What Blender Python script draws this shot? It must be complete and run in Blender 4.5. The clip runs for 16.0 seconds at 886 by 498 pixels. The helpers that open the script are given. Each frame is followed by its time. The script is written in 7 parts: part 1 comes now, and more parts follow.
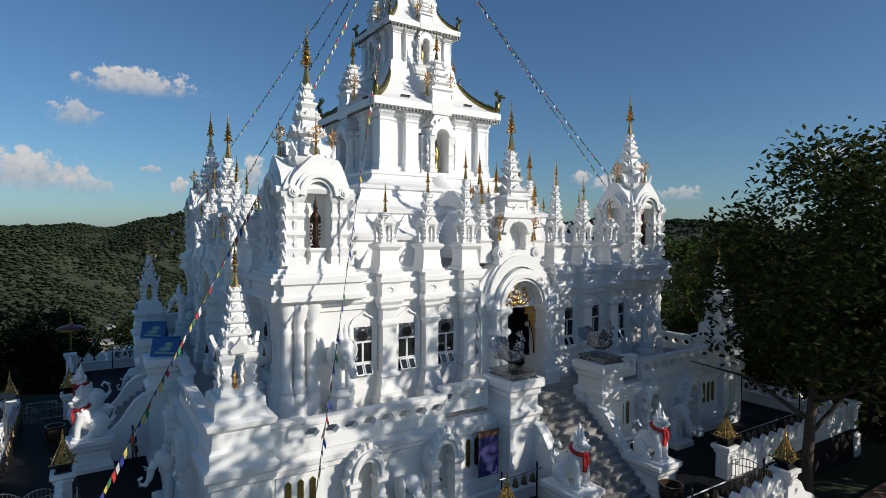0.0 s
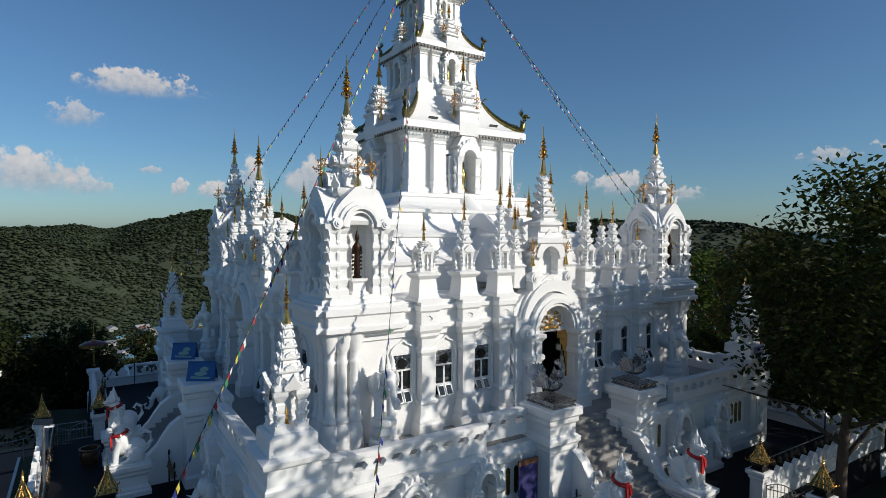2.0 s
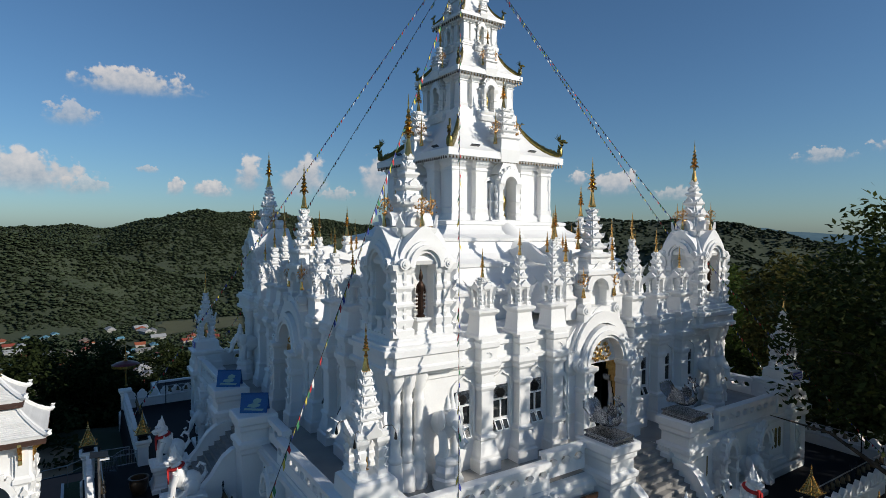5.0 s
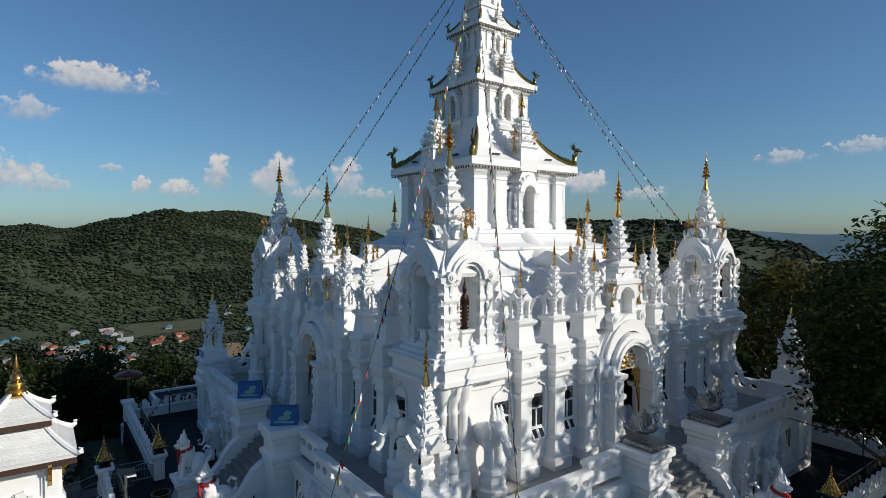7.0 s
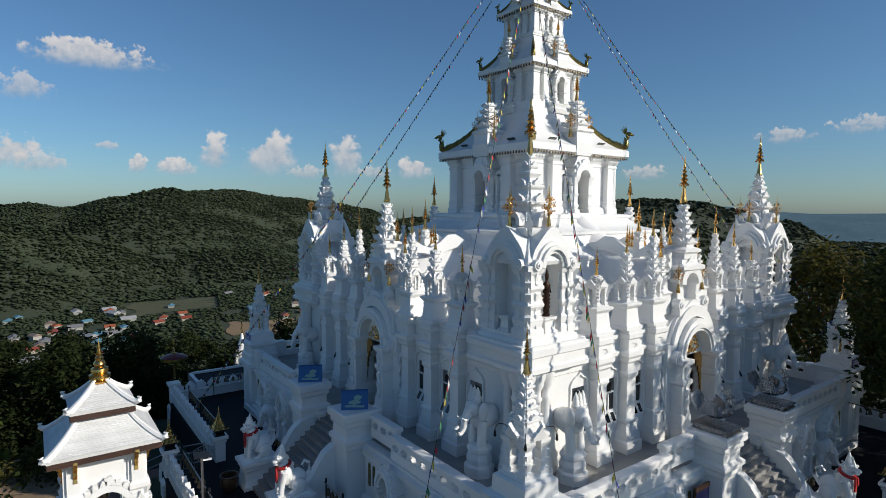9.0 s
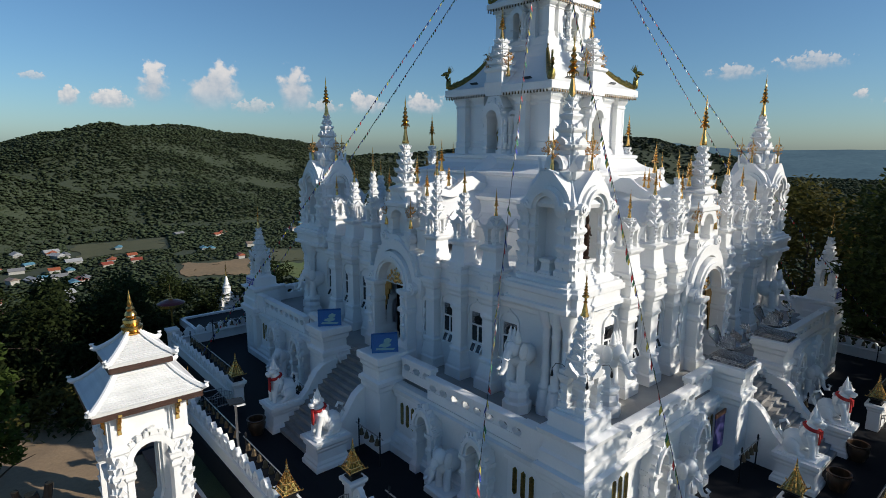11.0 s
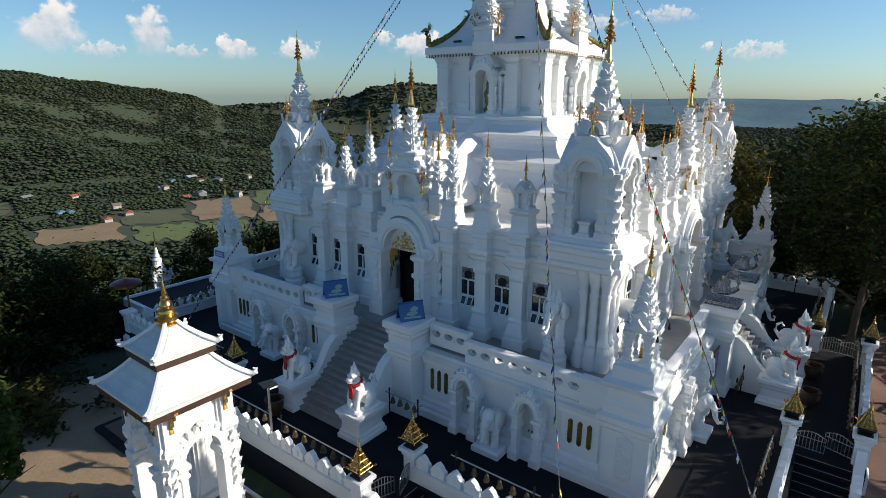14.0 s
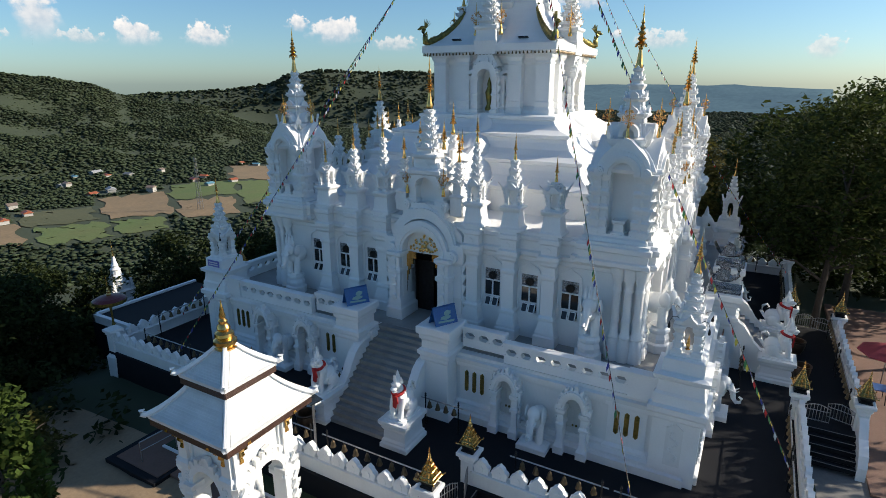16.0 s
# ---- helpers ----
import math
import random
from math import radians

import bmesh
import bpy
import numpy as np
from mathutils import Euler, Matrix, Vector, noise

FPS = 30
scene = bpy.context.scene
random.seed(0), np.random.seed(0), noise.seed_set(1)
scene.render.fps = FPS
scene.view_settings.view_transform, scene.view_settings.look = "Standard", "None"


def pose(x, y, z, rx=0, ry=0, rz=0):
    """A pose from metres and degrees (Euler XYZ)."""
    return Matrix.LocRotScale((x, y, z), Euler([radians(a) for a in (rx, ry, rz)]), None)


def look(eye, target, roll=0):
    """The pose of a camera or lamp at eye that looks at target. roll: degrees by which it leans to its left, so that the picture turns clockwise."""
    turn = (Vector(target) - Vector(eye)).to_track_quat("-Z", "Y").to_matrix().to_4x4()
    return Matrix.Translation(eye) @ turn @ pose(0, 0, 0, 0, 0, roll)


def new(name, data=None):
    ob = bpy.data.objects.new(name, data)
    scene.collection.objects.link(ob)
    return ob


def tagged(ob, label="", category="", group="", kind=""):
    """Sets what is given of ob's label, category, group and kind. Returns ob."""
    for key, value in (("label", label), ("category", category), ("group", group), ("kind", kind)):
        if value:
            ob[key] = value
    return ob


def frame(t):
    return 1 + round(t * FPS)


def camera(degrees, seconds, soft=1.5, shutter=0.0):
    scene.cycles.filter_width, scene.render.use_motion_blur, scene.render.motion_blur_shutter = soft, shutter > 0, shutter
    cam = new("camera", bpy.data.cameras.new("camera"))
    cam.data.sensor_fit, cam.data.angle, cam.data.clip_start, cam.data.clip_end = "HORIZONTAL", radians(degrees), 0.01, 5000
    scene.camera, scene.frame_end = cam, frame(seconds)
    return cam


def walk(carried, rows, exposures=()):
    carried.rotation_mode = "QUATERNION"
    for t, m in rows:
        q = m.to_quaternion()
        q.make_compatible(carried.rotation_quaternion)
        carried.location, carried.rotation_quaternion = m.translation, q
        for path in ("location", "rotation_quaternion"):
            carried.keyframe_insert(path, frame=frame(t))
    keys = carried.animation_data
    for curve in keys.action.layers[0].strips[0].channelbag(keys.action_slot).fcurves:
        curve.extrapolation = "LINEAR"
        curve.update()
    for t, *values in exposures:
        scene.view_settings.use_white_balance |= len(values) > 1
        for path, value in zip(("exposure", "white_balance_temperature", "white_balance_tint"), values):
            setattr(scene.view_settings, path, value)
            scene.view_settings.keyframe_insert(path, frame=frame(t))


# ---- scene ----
cam = camera(76.8, 16.0, soft=0.75)
METRES, EYE, TILT, LEAN, TURN = 23.0, 9.3, -1.65, -0.35, -32.9
EX, EY = -15.26, -27.75
ROWS = [
    (0.0, 0.0, 0.0, 0.0, 0.0, 0.0, -0.0),
    (0.5, -0.0124, -0.0021, 0.0118, 0.08, 0.01, 0.03),
    (1.0, -0.0279, -0.0036, 0.0237, 0.04, 0.03, 0.04),
    (1.5, -0.0432, -0.0058, 0.0344, 0.07, 0.03, 0.06),
    (2.0, -0.0598, -0.0067, 0.0444, 0.03, 0.04, 0.04),
    (2.5, -0.0746, -0.0076, 0.0549, 0.08, 0.01, 0.07),
    (3.0, -0.089, -0.0085, 0.0646, 0.09, -0.0, 0.08),
    (3.5, -0.1042, -0.0096, 0.0738, 0.07, -0.02, 0.08),
    (4.0, -0.1209, -0.0111, 0.0839, 0.04, -0.02, 0.06),
    (4.5, -0.1384, -0.0128, 0.0953, 0.02, -0.04, 0.05),
    (7.0, -0.2665, -0.0156, 0.1238, -3.19, -0.09, 0.19),
    (7.5, -0.2967, -0.0142, 0.1277, -3.28, -0.2, 0.18),
    (8.0, -0.3282, -0.0122, 0.1308, -3.3, -0.43, 0.15),
    (8.5, -0.3598, -0.0094, 0.1344, -3.32, -1.01, 0.18),
    (9.0, -0.3927, -0.0084, 0.137, -3.34, -2.25, 0.14),
    (11.5, -0.5565, 0.0176, 0.1509, -9.49, -9.98, 0.31),
    (12.0, -0.5912, 0.0249, 0.1543, -11.19, -11.0, 0.34),
    (12.5, -0.6303, 0.0345, 0.1584, -13.57, -11.82, 0.42),
    (13.0, -0.6732, 0.0461, 0.1626, -14.92, -12.56, 0.44),
    (13.5, -0.7175, 0.0593, 0.1683, -16.72, -13.22, 0.5),
    (14.0, -0.7622, 0.0747, 0.1753, -19.83, -13.73, 0.64),
    (14.5, -0.8072, 0.0924, 0.1828, -21.88, -14.15, 0.75),
    (15.0, -0.851, 0.1123, 0.1899, -24.23, -14.5, 0.88),
    (15.5, -0.8925, 0.1346, 0.1986, -26.54, -14.9, 0.99),
    (16.0, -0.9317, 0.1561, 0.2056, -27.72, -15.1, 1.08),
]
walk(cam, [(t, pose(EX, EY, EYE, TILT, LEAN, TURN) @ pose(METRES * x, METRES * y, METRES * z, 90 + pitch, roll, yaw)) for t, x, y, z, yaw, pitch, roll in ROWS], exposures=[(0.0, 0.06, 6450, 10), (8.5, 0.13, 6450, 10), (11.5, 0.34, 6560, 10), (16.0, 0.8, 6800, 10)])

# ---- world, sun, exposure ----
SUN_DIR = Vector((0.51, -0.742, 0.432)).normalized()
world = bpy.data.worlds.new("sky")
scene.world = world
world.use_nodes = True
wn = world.node_tree
wn.nodes.clear()
sky = wn.nodes.new("ShaderNodeTexSky")
sky.sky_type = "NISHITA"
sky.sun_disc = False
sky.sun_elevation = math.asin(SUN_DIR.z)
sky.sun_rotation = math.atan2(SUN_DIR.x, SUN_DIR.y)
sky.altitude = 400
sky.air_density, sky.dust_density, sky.ozone_density = 1.0, 0.9, 6.0
bg = wn.nodes.new("ShaderNodeBackground")
bg.inputs["Strength"].default_value = 0.088
wo = wn.nodes.new("ShaderNodeOutputWorld")
tint = wn.nodes.new("ShaderNodeMixRGB")
tint.blend_type = "MULTIPLY"
tint.inputs[0].default_value, tint.inputs[2].default_value = 1.0, (0.86, 0.965, 0.95, 1)
wn.links.new(sky.outputs[0], tint.inputs[1])
wn.links.new(tint.outputs[0], bg.inputs[0])
wn.links.new(bg.outputs[0], wo.inputs[0])
sun_data = bpy.data.lights.new("sun", "SUN")
sun_data.energy, sun_data.angle, sun_data.color = 4.0, radians(0.5), (1.0, 0.93, 0.82)
sun = new("sun", sun_data)
sun.matrix_world = look(SUN_DIR * 60, (0, 0, 0))


# ---- materials ----
def mat(name, colour, rough=0.6, metal=0.0, vary=0.12, scale=3.0, bump=0.15, bump_scale=None, second=None, amount=0.5, stretch=None, random_tint=0.0):
    """A procedural surface: two scales of colour noise, a second colour in stains, fine relief."""
    m = bpy.data.materials.new(name)
    m.use_nodes = True
    nt = m.node_tree
    n, l = nt.nodes, nt.links
    b = n["Principled BSDF"]
    b.inputs["Roughness"].default_value, b.inputs["Metallic"].default_value = rough, metal
    tc = n.new("ShaderNodeTexCoord")
    mp = n.new("ShaderNodeMapping")
    mp.inputs["Scale"].default_value = stretch or (1, 1, 1)
    l.new(tc.outputs["Object"], mp.inputs[0])
    big, fine = n.new("ShaderNodeTexNoise"), n.new("ShaderNodeTexNoise")
    big.inputs["Scale"].default_value, big.inputs["Detail"].default_value = scale, 5
    fine.inputs["Scale"].default_value, fine.inputs["Detail"].default_value = (bump_scale or scale * 9), 4
    l.new(mp.outputs[0], big.inputs[0]), l.new(mp.outputs[0], fine.inputs[0])
    ramp = n.new("ShaderNodeValToRGB")
    ramp.color_ramp.elements[0].position, ramp.color_ramp.elements[1].position = 0.5 - amount * 0.35, 0.5 + amount * 0.35
    c2 = second or tuple(c * (1 - vary * 2) for c in colour)
    ramp.color_ramp.elements[0].color, ramp.color_ramp.elements[1].color = (*c2, 1), (*colour, 1)
    l.new(big.outputs[0], ramp.inputs[0])
    mix = n.new("ShaderNodeMixRGB")
    mix.blend_type = "MULTIPLY"
    mix.inputs[0].default_value = min(1, vary * 2.2)
    l.new(ramp.outputs[0], mix.inputs[1]), l.new(fine.outputs[0], mix.inputs[2])
    last = mix.outputs[0]
    if random_tint:
        info, hsv = n.new("ShaderNodeObjectInfo"), n.new("ShaderNodeHueSaturation")
        mr = n.new("ShaderNodeMapRange")
        mr.inputs[3].default_value, mr.inputs[4].default_value = 1 - random_tint, 1 + random_tint
        l.new(info.outputs["Random"], mr.inputs[0]), l.new(mr.outputs[0], hsv.inputs["Value"]), l.new(last, hsv.inputs["Color"])
        last = hsv.outputs[0]
    l.new(last, b.inputs["Base Color"])
    bp = n.new("ShaderNodeBump")
    bp.inputs["Strength"].default_value, bp.inputs["Distance"].default_value = bump, 0.03
    l.new(fine.outputs[0], bp.inputs["Height"]), l.new(bp.outputs[0], b.inputs["Normal"])
    return m


WHITE = mat("white_paint", (0.84, 0.84, 0.83), 0.45, 0, 0.04, 0.8, 0.06, 14, (0.77, 0.77, 0.76), 0.8)
WHITE_STAIN = mat("weathered_white_paint", (0.83, 0.83, 0.82), 0.5, 0, 0.05, 0.7, 0.08, 12, (0.66, 0.66, 0.64), 0.9, (1, 1, 0.35))
GOLD = mat("gilded_metal", (0.86, 0.54, 0.18), 0.22, 1.0, 0.1, 9, 0.1, 60, (0.68, 0.35, 0.10))
GOLD_DARK = mat("tarnished_gold", (0.42, 0.30, 0.09), 0.36, 1.0, 0.15, 8, 0.2, 50, (0.14, 0.14, 0.05))
COPPER = mat("red_gold_leaves", (0.62, 0.26, 0.12), 0.32, 0.9, 0.2, 20, 0.1, 70, (0.72, 0.45, 0.12))
BRONZE = mat("dark_bronze", (0.055, 0.03, 0.02), 0.45, 0.8, 0.2, 8, 0.2, 60)
SILVER = mat("mirror_mosaic_silver", (0.62, 0.63, 0.65), 0.14, 1.0, 0.3, 14, 1.0, 30, (0.16, 0.17, 0.2))
COURT = mat("dark_court_paving", (0.013, 0.014, 0.018), 0.7, 0, 0.2, 0.6, 0.06, 20, (0.010, 0.0105, 0.013), 0.8)
COURT.node_tree.nodes["Principled BSDF"].inputs["Specular IOR Level"].default_value = 0.18
TERRACE = mat("grey_terrace_floor", (0.42, 0.405, 0.38), 0.55, 0, 0.08, 0.9, 0.05, 16, (0.26, 0.255, 0.24), 0.8)
STEP = mat("grey_stone_step", (0.37, 0.355, 0.335), 0.55, 0, 0.08, 1.5, 0.08, 22, (0.19, 0.185, 0.175), 0.8, None, 0.06)
WOOD_DARK = mat("dark_brown_timber", (0.085, 0.036, 0.022), 0.5, 0, 0.25, 2, 0.3, 30, None, 0.6, (1, 1, 8))
ROOF_TILE = mat("white_roof_shingle", (0.76, 0.76, 0.75), 0.55, 0, 0.06, 1.5, 0.1, 20, (0.62, 0.62, 0.61), 0.7, None, 0.06)
IRON = mat("dark_iron", (0.03, 0.03, 0.032), 0.42, 0.7, 0.2, 6, 0.15, 50)
STEEL = mat("dull_steel", (0.42, 0.42, 0.43), 0.35, 0.9, 0.1, 6, 0.1, 50)
BELL = mat("aged_bell_brass", (0.19, 0.14, 0.085), 0.4, 0.9, 0.2, 9, 0.2, 40)
RED = mat("red_cloth", (0.62, 0.02, 0.018), 0.7, 0, 0.15, 4, 0.3, 60)
DOOR_WHITE = mat("pale_grey_door_paint", (0.60, 0.60, 0.57), 0.5, 0, 0.05, 2, 0.05, 20)
UPVC = mat("white_window_frame", (0.8, 0.8, 0.8), 0.35, 0, 0.03, 2, 0.03, 20)
# near-black colour that stands for the lack of light inside openings
UNLIT_BLACK = mat("unlit_depth_black", (0.012, 0.012, 0.013), 0.7, 0, 0.2, 2, 0.05, 10)
SAND = mat("sandy_earth", (0.37, 0.26, 0.155), 0.9, 0, 0.15, 0.3, 0.7, 6, (0.22, 0.155, 0.095), 0.7)
CONCRETE = mat("grey_concrete", (0.27, 0.26, 0.24), 0.75, 0, 0.15, 0.7, 0.2, 10, (0.18, 0.17, 0.155), 0.8)
BRICK_PAVE = mat("red_brown_paving", (0.17, 0.095, 0.066), 0.8, 0, 0.15, 1.2, 0.2, 14, (0.2, 0.11, 0.08))
GRASS = mat("lawn_grass", (0.055, 0.085, 0.024), 0.85, 0, 0.3, 1.1, 0.7, 40, (0.03, 0.05, 0.016), 0.8)
BARK = mat("rough_bark", (0.12, 0.085, 0.06), 0.85, 0, 0.3, 3, 0.8, 18, (0.06, 0.042, 0.03), 0.7, (1, 1, 0.3))
CUT_WOOD = mat("cut_wood", (0.45, 0.26, 0.12), 0.8, 0, 0.2, 8, 0.2, 30)
CLAY = mat("brown_glazed_clay", (0.10, 0.055, 0.03), 0.35, 0, 0.25, 3, 0.2, 20)
CABLE = mat("black_cable", (0.02, 0.02, 0.02), 0.6)


def leaf_mat(name, colour, second, islands=True):
    m = mat(name, colour, 0.8, 0, 0.2, 0.25, 0.1, 8, second, 0.9)
    m.node_tree.nodes["Principled BSDF"].inputs["Specular IOR Level"].default_value = 0.12
    n, l = m.node_tree.nodes, m.node_tree.links
    b = n["Principled BSDF"]
    src = b.inputs["Base Color"].links[0].from_socket
    geo, hsv = n.new("ShaderNodeNewGeometry"), n.new("ShaderNodeHueSaturation")
    mr = n.new("ShaderNodeMapRange")
    mr.inputs[3].default_value, mr.inputs[4].default_value = 0.66, 1.3
    l.new(geo.outputs["Random Per Island"], mr.inputs[0]), l.new(mr.outputs[0], hsv.inputs["Value"])
    l.new(src, hsv.inputs["Color"]), l.new(hsv.outputs[0], b.inputs["Base Color"])
    return m


def see_through(m, share=0.35):
    """Lets some sunlight through the blades of a leaf material."""
    n, l = m.node_tree.nodes, m.node_tree.links
    b, out = n["Principled BSDF"], n["Material Output"]
    tr, mx = n.new("ShaderNodeBsdfTranslucent"), n.new("ShaderNodeMixShader")
    mx.inputs[0].default_value = share
    l.new(b.inputs["Base Color"].links[0].from_socket, tr.inputs[0])
    l.new(b.outputs[0], mx.inputs[1]), l.new(tr.outputs[0], mx.inputs[2]), l.new(mx.outputs[0], out.inputs[0])
    return m


LEAF = leaf_mat("green_leaves", (0.105, 0.15, 0.03), (0.055, 0.09, 0.02))
# green lowered to carry the shade that lies on the slope foliage
LEAF_SHADED = leaf_mat("shade_darkened_leaves", (0.042, 0.058, 0.016), (0.024, 0.036, 0.011))
LEAF_BROAD = leaf_mat("olive_green_leaves", (0.072, 0.092, 0.024), (0.038, 0.054, 0.015))
LEAF_DRY = leaf_mat("yellowing_leaves", (0.15, 0.12, 0.03), (0.08, 0.09, 0.025))
FOREST = leaf_mat("forest_canopy", (0.050, 0.066, 0.033), (0.030, 0.044, 0.025))
FOREST.node_tree.nodes["Noise Texture"].inputs["Scale"].default_value = 0.012
FOREST.node_tree.nodes["Map Range"].inputs[3].default_value, FOREST.node_tree.nodes["Map Range"].inputs[4].default_value = 0.72, 1.36
for m in (LEAF, LEAF_SHADED, LEAF_BROAD, LEAF_DRY):
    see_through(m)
FLOOR_FOREST = mat("forest_floor", (0.05, 0.066, 0.032), 0.95, 0, 0.2, 0.02, 0.6, 0.4, (0.034, 0.048, 0.024), 0.8)

# haze over the far hills is put into their blue base colour and glow
FAR_HILLS = mat("distant_hills_painted_haze", (0.07, 0.115, 0.125), 1.0, 0, 0.3, 0.009, 0.6, 0.05, (0.03, 0.06, 0.072), 0.7, (1, 1, 3))
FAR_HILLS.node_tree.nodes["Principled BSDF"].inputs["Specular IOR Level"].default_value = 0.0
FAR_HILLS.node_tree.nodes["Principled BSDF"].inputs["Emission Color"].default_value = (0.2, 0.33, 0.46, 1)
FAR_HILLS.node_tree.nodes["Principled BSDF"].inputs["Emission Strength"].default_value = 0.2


def plain(name, colour, rough=0.6, metal=0.0):
    return mat(name, colour, rough, metal, 0.06, 4, 0.08, 30)


def glass_mat():
    m = bpy.data.materials.new("dark_window_glass")
    m.use_nodes = True
    b = m.node_tree.nodes["Principled BSDF"]
    b.inputs["Base Color"].default_value = (0.015, 0.018, 0.02, 1)
    b.inputs["Roughness"].default_value = 0.06
    b.inputs["Specular IOR Level"].default_value = 0.6
    return m


GLASS = glass_mat()


# ---- mesh helpers ----
def BM():
    return bmesh.new()


def to_mesh(name, bm, material, smooth=None):
    bmesh.ops.recalc_face_normals(bm, faces=bm.faces)
    me = bpy.data.meshes.new(name)
    if smooth is not None:
        for f in bm.faces:
            f.smooth = True
        for e in bm.edges:
            if len(e.link_faces) == 2 and e.calc_face_angle(0) > smooth:
                e.smooth = False
    bm.to_mesh(me)
    bm.free()
    me.materials.append(material)
    return me


def place(name, me, parent=None, m=None):
    """One object on a mesh that may be shared."""
    ob = new(name, me)
    ob.parent = parent
    if m is not None:
        ob.matrix_basis = m
    return ob


def part(name, bm, material, parent=None, label="", smooth=None, m=None):
    ob = place(name, to_mesh(name, bm, material, smooth), parent, m)
    if label:
        ob["label"] = label
    return ob


def empty(name, x=0, y=0, z=0, rz=0):
    ob = new(name)
    ob.empty_display_size = 0.3
    ob.matrix_basis = pose(x, y, z, 0, 0, rz)
    return ob


def loft(bm, rings, cap=True):
    """Join rings of points of equal count into one skin."""
    vs = [[bm.verts.new(p) for p in r] for r in rings]
    n = len(vs[0])
    for a, b in zip(vs, vs[1:]):
        for i in range(n):
            bm.faces.new((a[i], a[(i + 1) % n], b[(i + 1) % n], b[i]))
    if cap:
        bm.faces.new(vs[0][::-1]), bm.faces.new(vs[-1])
    return vs


def rstack(bm, hx, hy, prof, cx=0, cy=0, rot=0, notch=0.0):
    """A rectangular block with a moulded outline: prof holds (outset, height). notch cuts the corners in a step."""
    rings = []
    ca, sa = math.cos(rot), math.sin(rot)
    for o, z in prof:
        a, b = max(hx + o, 0.004), max(hy + o, 0.004)
        if notch:
            k = min(notch, a * 0.4, b * 0.4)
            base = [(-a + k, -b), (a - k, -b), (a - k, -b + k), (a, -b + k), (a, b - k), (a - k, b - k), (a - k, b), (-a + k, b), (-a + k, b - k), (-a, b - k), (-a, -b + k), (-a + k, -b + k)]
        else:
            base = [(-a, -b), (a, -b), (a, b), (-a, b)]
        rings.append([(cx + x * ca - y * sa, cy + x * sa + y * ca, z) for x, y in base])
    loft(bm, rings)


def box(bm, x0, x1, y0, y1, z0, z1):
    rstack(bm, abs(x1 - x0) / 2, abs(y1 - y0) / 2, [(0, min(z0, z1)), (0, max(z0, z1))], (x0 + x1) / 2, (y0 + y1) / 2)


def lathe(bm, prof, seg=10, cx=0, cy=0, cz=0, squash=1.0):
    loft(bm, [[(cx + max(r, 0.003) * math.cos(2 * math.pi * i / seg), cy + squash * max(r, 0.003) * math.sin(2 * math.pi * i / seg), cz + z) for i in range(seg)] for r, z in prof])


def prism(bm, outline, y0, y1, m=None):
    """An outline in (x, z) pulled from y0 to y1."""
    a = [Vector((x, y0, z)) for x, z in outline]
    b = [Vector((x, y1, z)) for x, z in outline]
    if m is not None:
        a, b = [m @ p for p in a], [m @ p for p in b]
    va, vb = [bm.verts.new(p) for p in a], [bm.verts.new(p) for p in b]
    n = len(va)
    bm.faces.new(va), bm.faces.new(vb[::-1])
    for i in range(n):
        bm.faces.new((va[i], vb[i], vb[(i + 1) % n], va[(i + 1) % n]))


def strip(bm, inner, outer, y0, y1, m=None):
    """A band between two polylines in (x, z), pulled from y0 to y1."""
    def vert(p, y):
        q = Vector((p[0], y, p[1]))
        return bm.verts.new(m @ q if m is not None else q)
    rows = [(vert(i, y0), vert(o, y0), vert(o, y1), vert(i, y1)) for i, o in zip(inner, outer)]
    for a, b in zip(rows, rows[1:]):
        for k in range(4):
            bm.faces.new((a[k], a[(k + 1) % 4], b[(k + 1) % 4], b[k]))
    bm.faces.new(rows[0]), bm.faces.new(rows[-1][::-1])


def arch(r, zs, legs=0.0, n=12, tall=1.0, dx=0.0):
    """Points of a round arch from the right foot over the top to the left foot."""
    pts = [(dx + r * math.cos(math.pi * i / n), zs + tall * r * math.sin(math.pi * i / n)) for i in range(n + 1)]
    if legs:
        pts = [(dx + r, zs - legs)] + pts + [(dx - r, zs - legs)]
    return pts


def tube(bm, path, radii, seg=6):
    """A round skin along a path."""
    rings = []
    for i, p in enumerate(path):
        p = Vector(p)
        d = Vector(path[min(i + 1, len(path) - 1)]) - Vector(path[max(i - 1, 0)])
        q = d.normalized().to_track_quat("Z", "Y")
        r = radii[i] if hasattr(radii, "__len__") else radii
        rings.append([p + q @ Vector((r * math.cos(2 * math.pi * k / seg), r * math.sin(2 * math.pi * k / seg), 0)) for k in range(seg)])
    loft(bm, rings)


def blob(bm, centre, size, m=None, sub=2):
    mm = Matrix.LocRotScale(centre, None, size)
    if m is not None:
        mm = Matrix.Translation(centre) @ m.to_4x4() @ Matrix.Diagonal((*size, 1))
    bmesh.ops.create_icosphere(bm, subdivisions=sub, radius=1, matrix=mm)


def RZ(deg, x=0, y=0, z=0):
    return pose(x, y, z, 0, 0, deg)


SIDES = [0, -90, 180, 90]          # turns of the front: south, west, north, east

LEAF_OUT = [(-0.5, 0), (0.5, 0), (0.62, 0.28), (0.4, 0.55), (0.28, 0.62), (0.1, 0.95), (0, 1.15), (-0.1, 0.95), (-0.28, 0.62), (-0.4, 0.55), (-0.62, 0.28)]


def antefix(bm, w, h, m, thick=0.06):
    """An upright pointed leaf ornament."""
    prism(bm, [(x * w, z * h) for x, z in LEAF_OUT], -thick, thick, m)


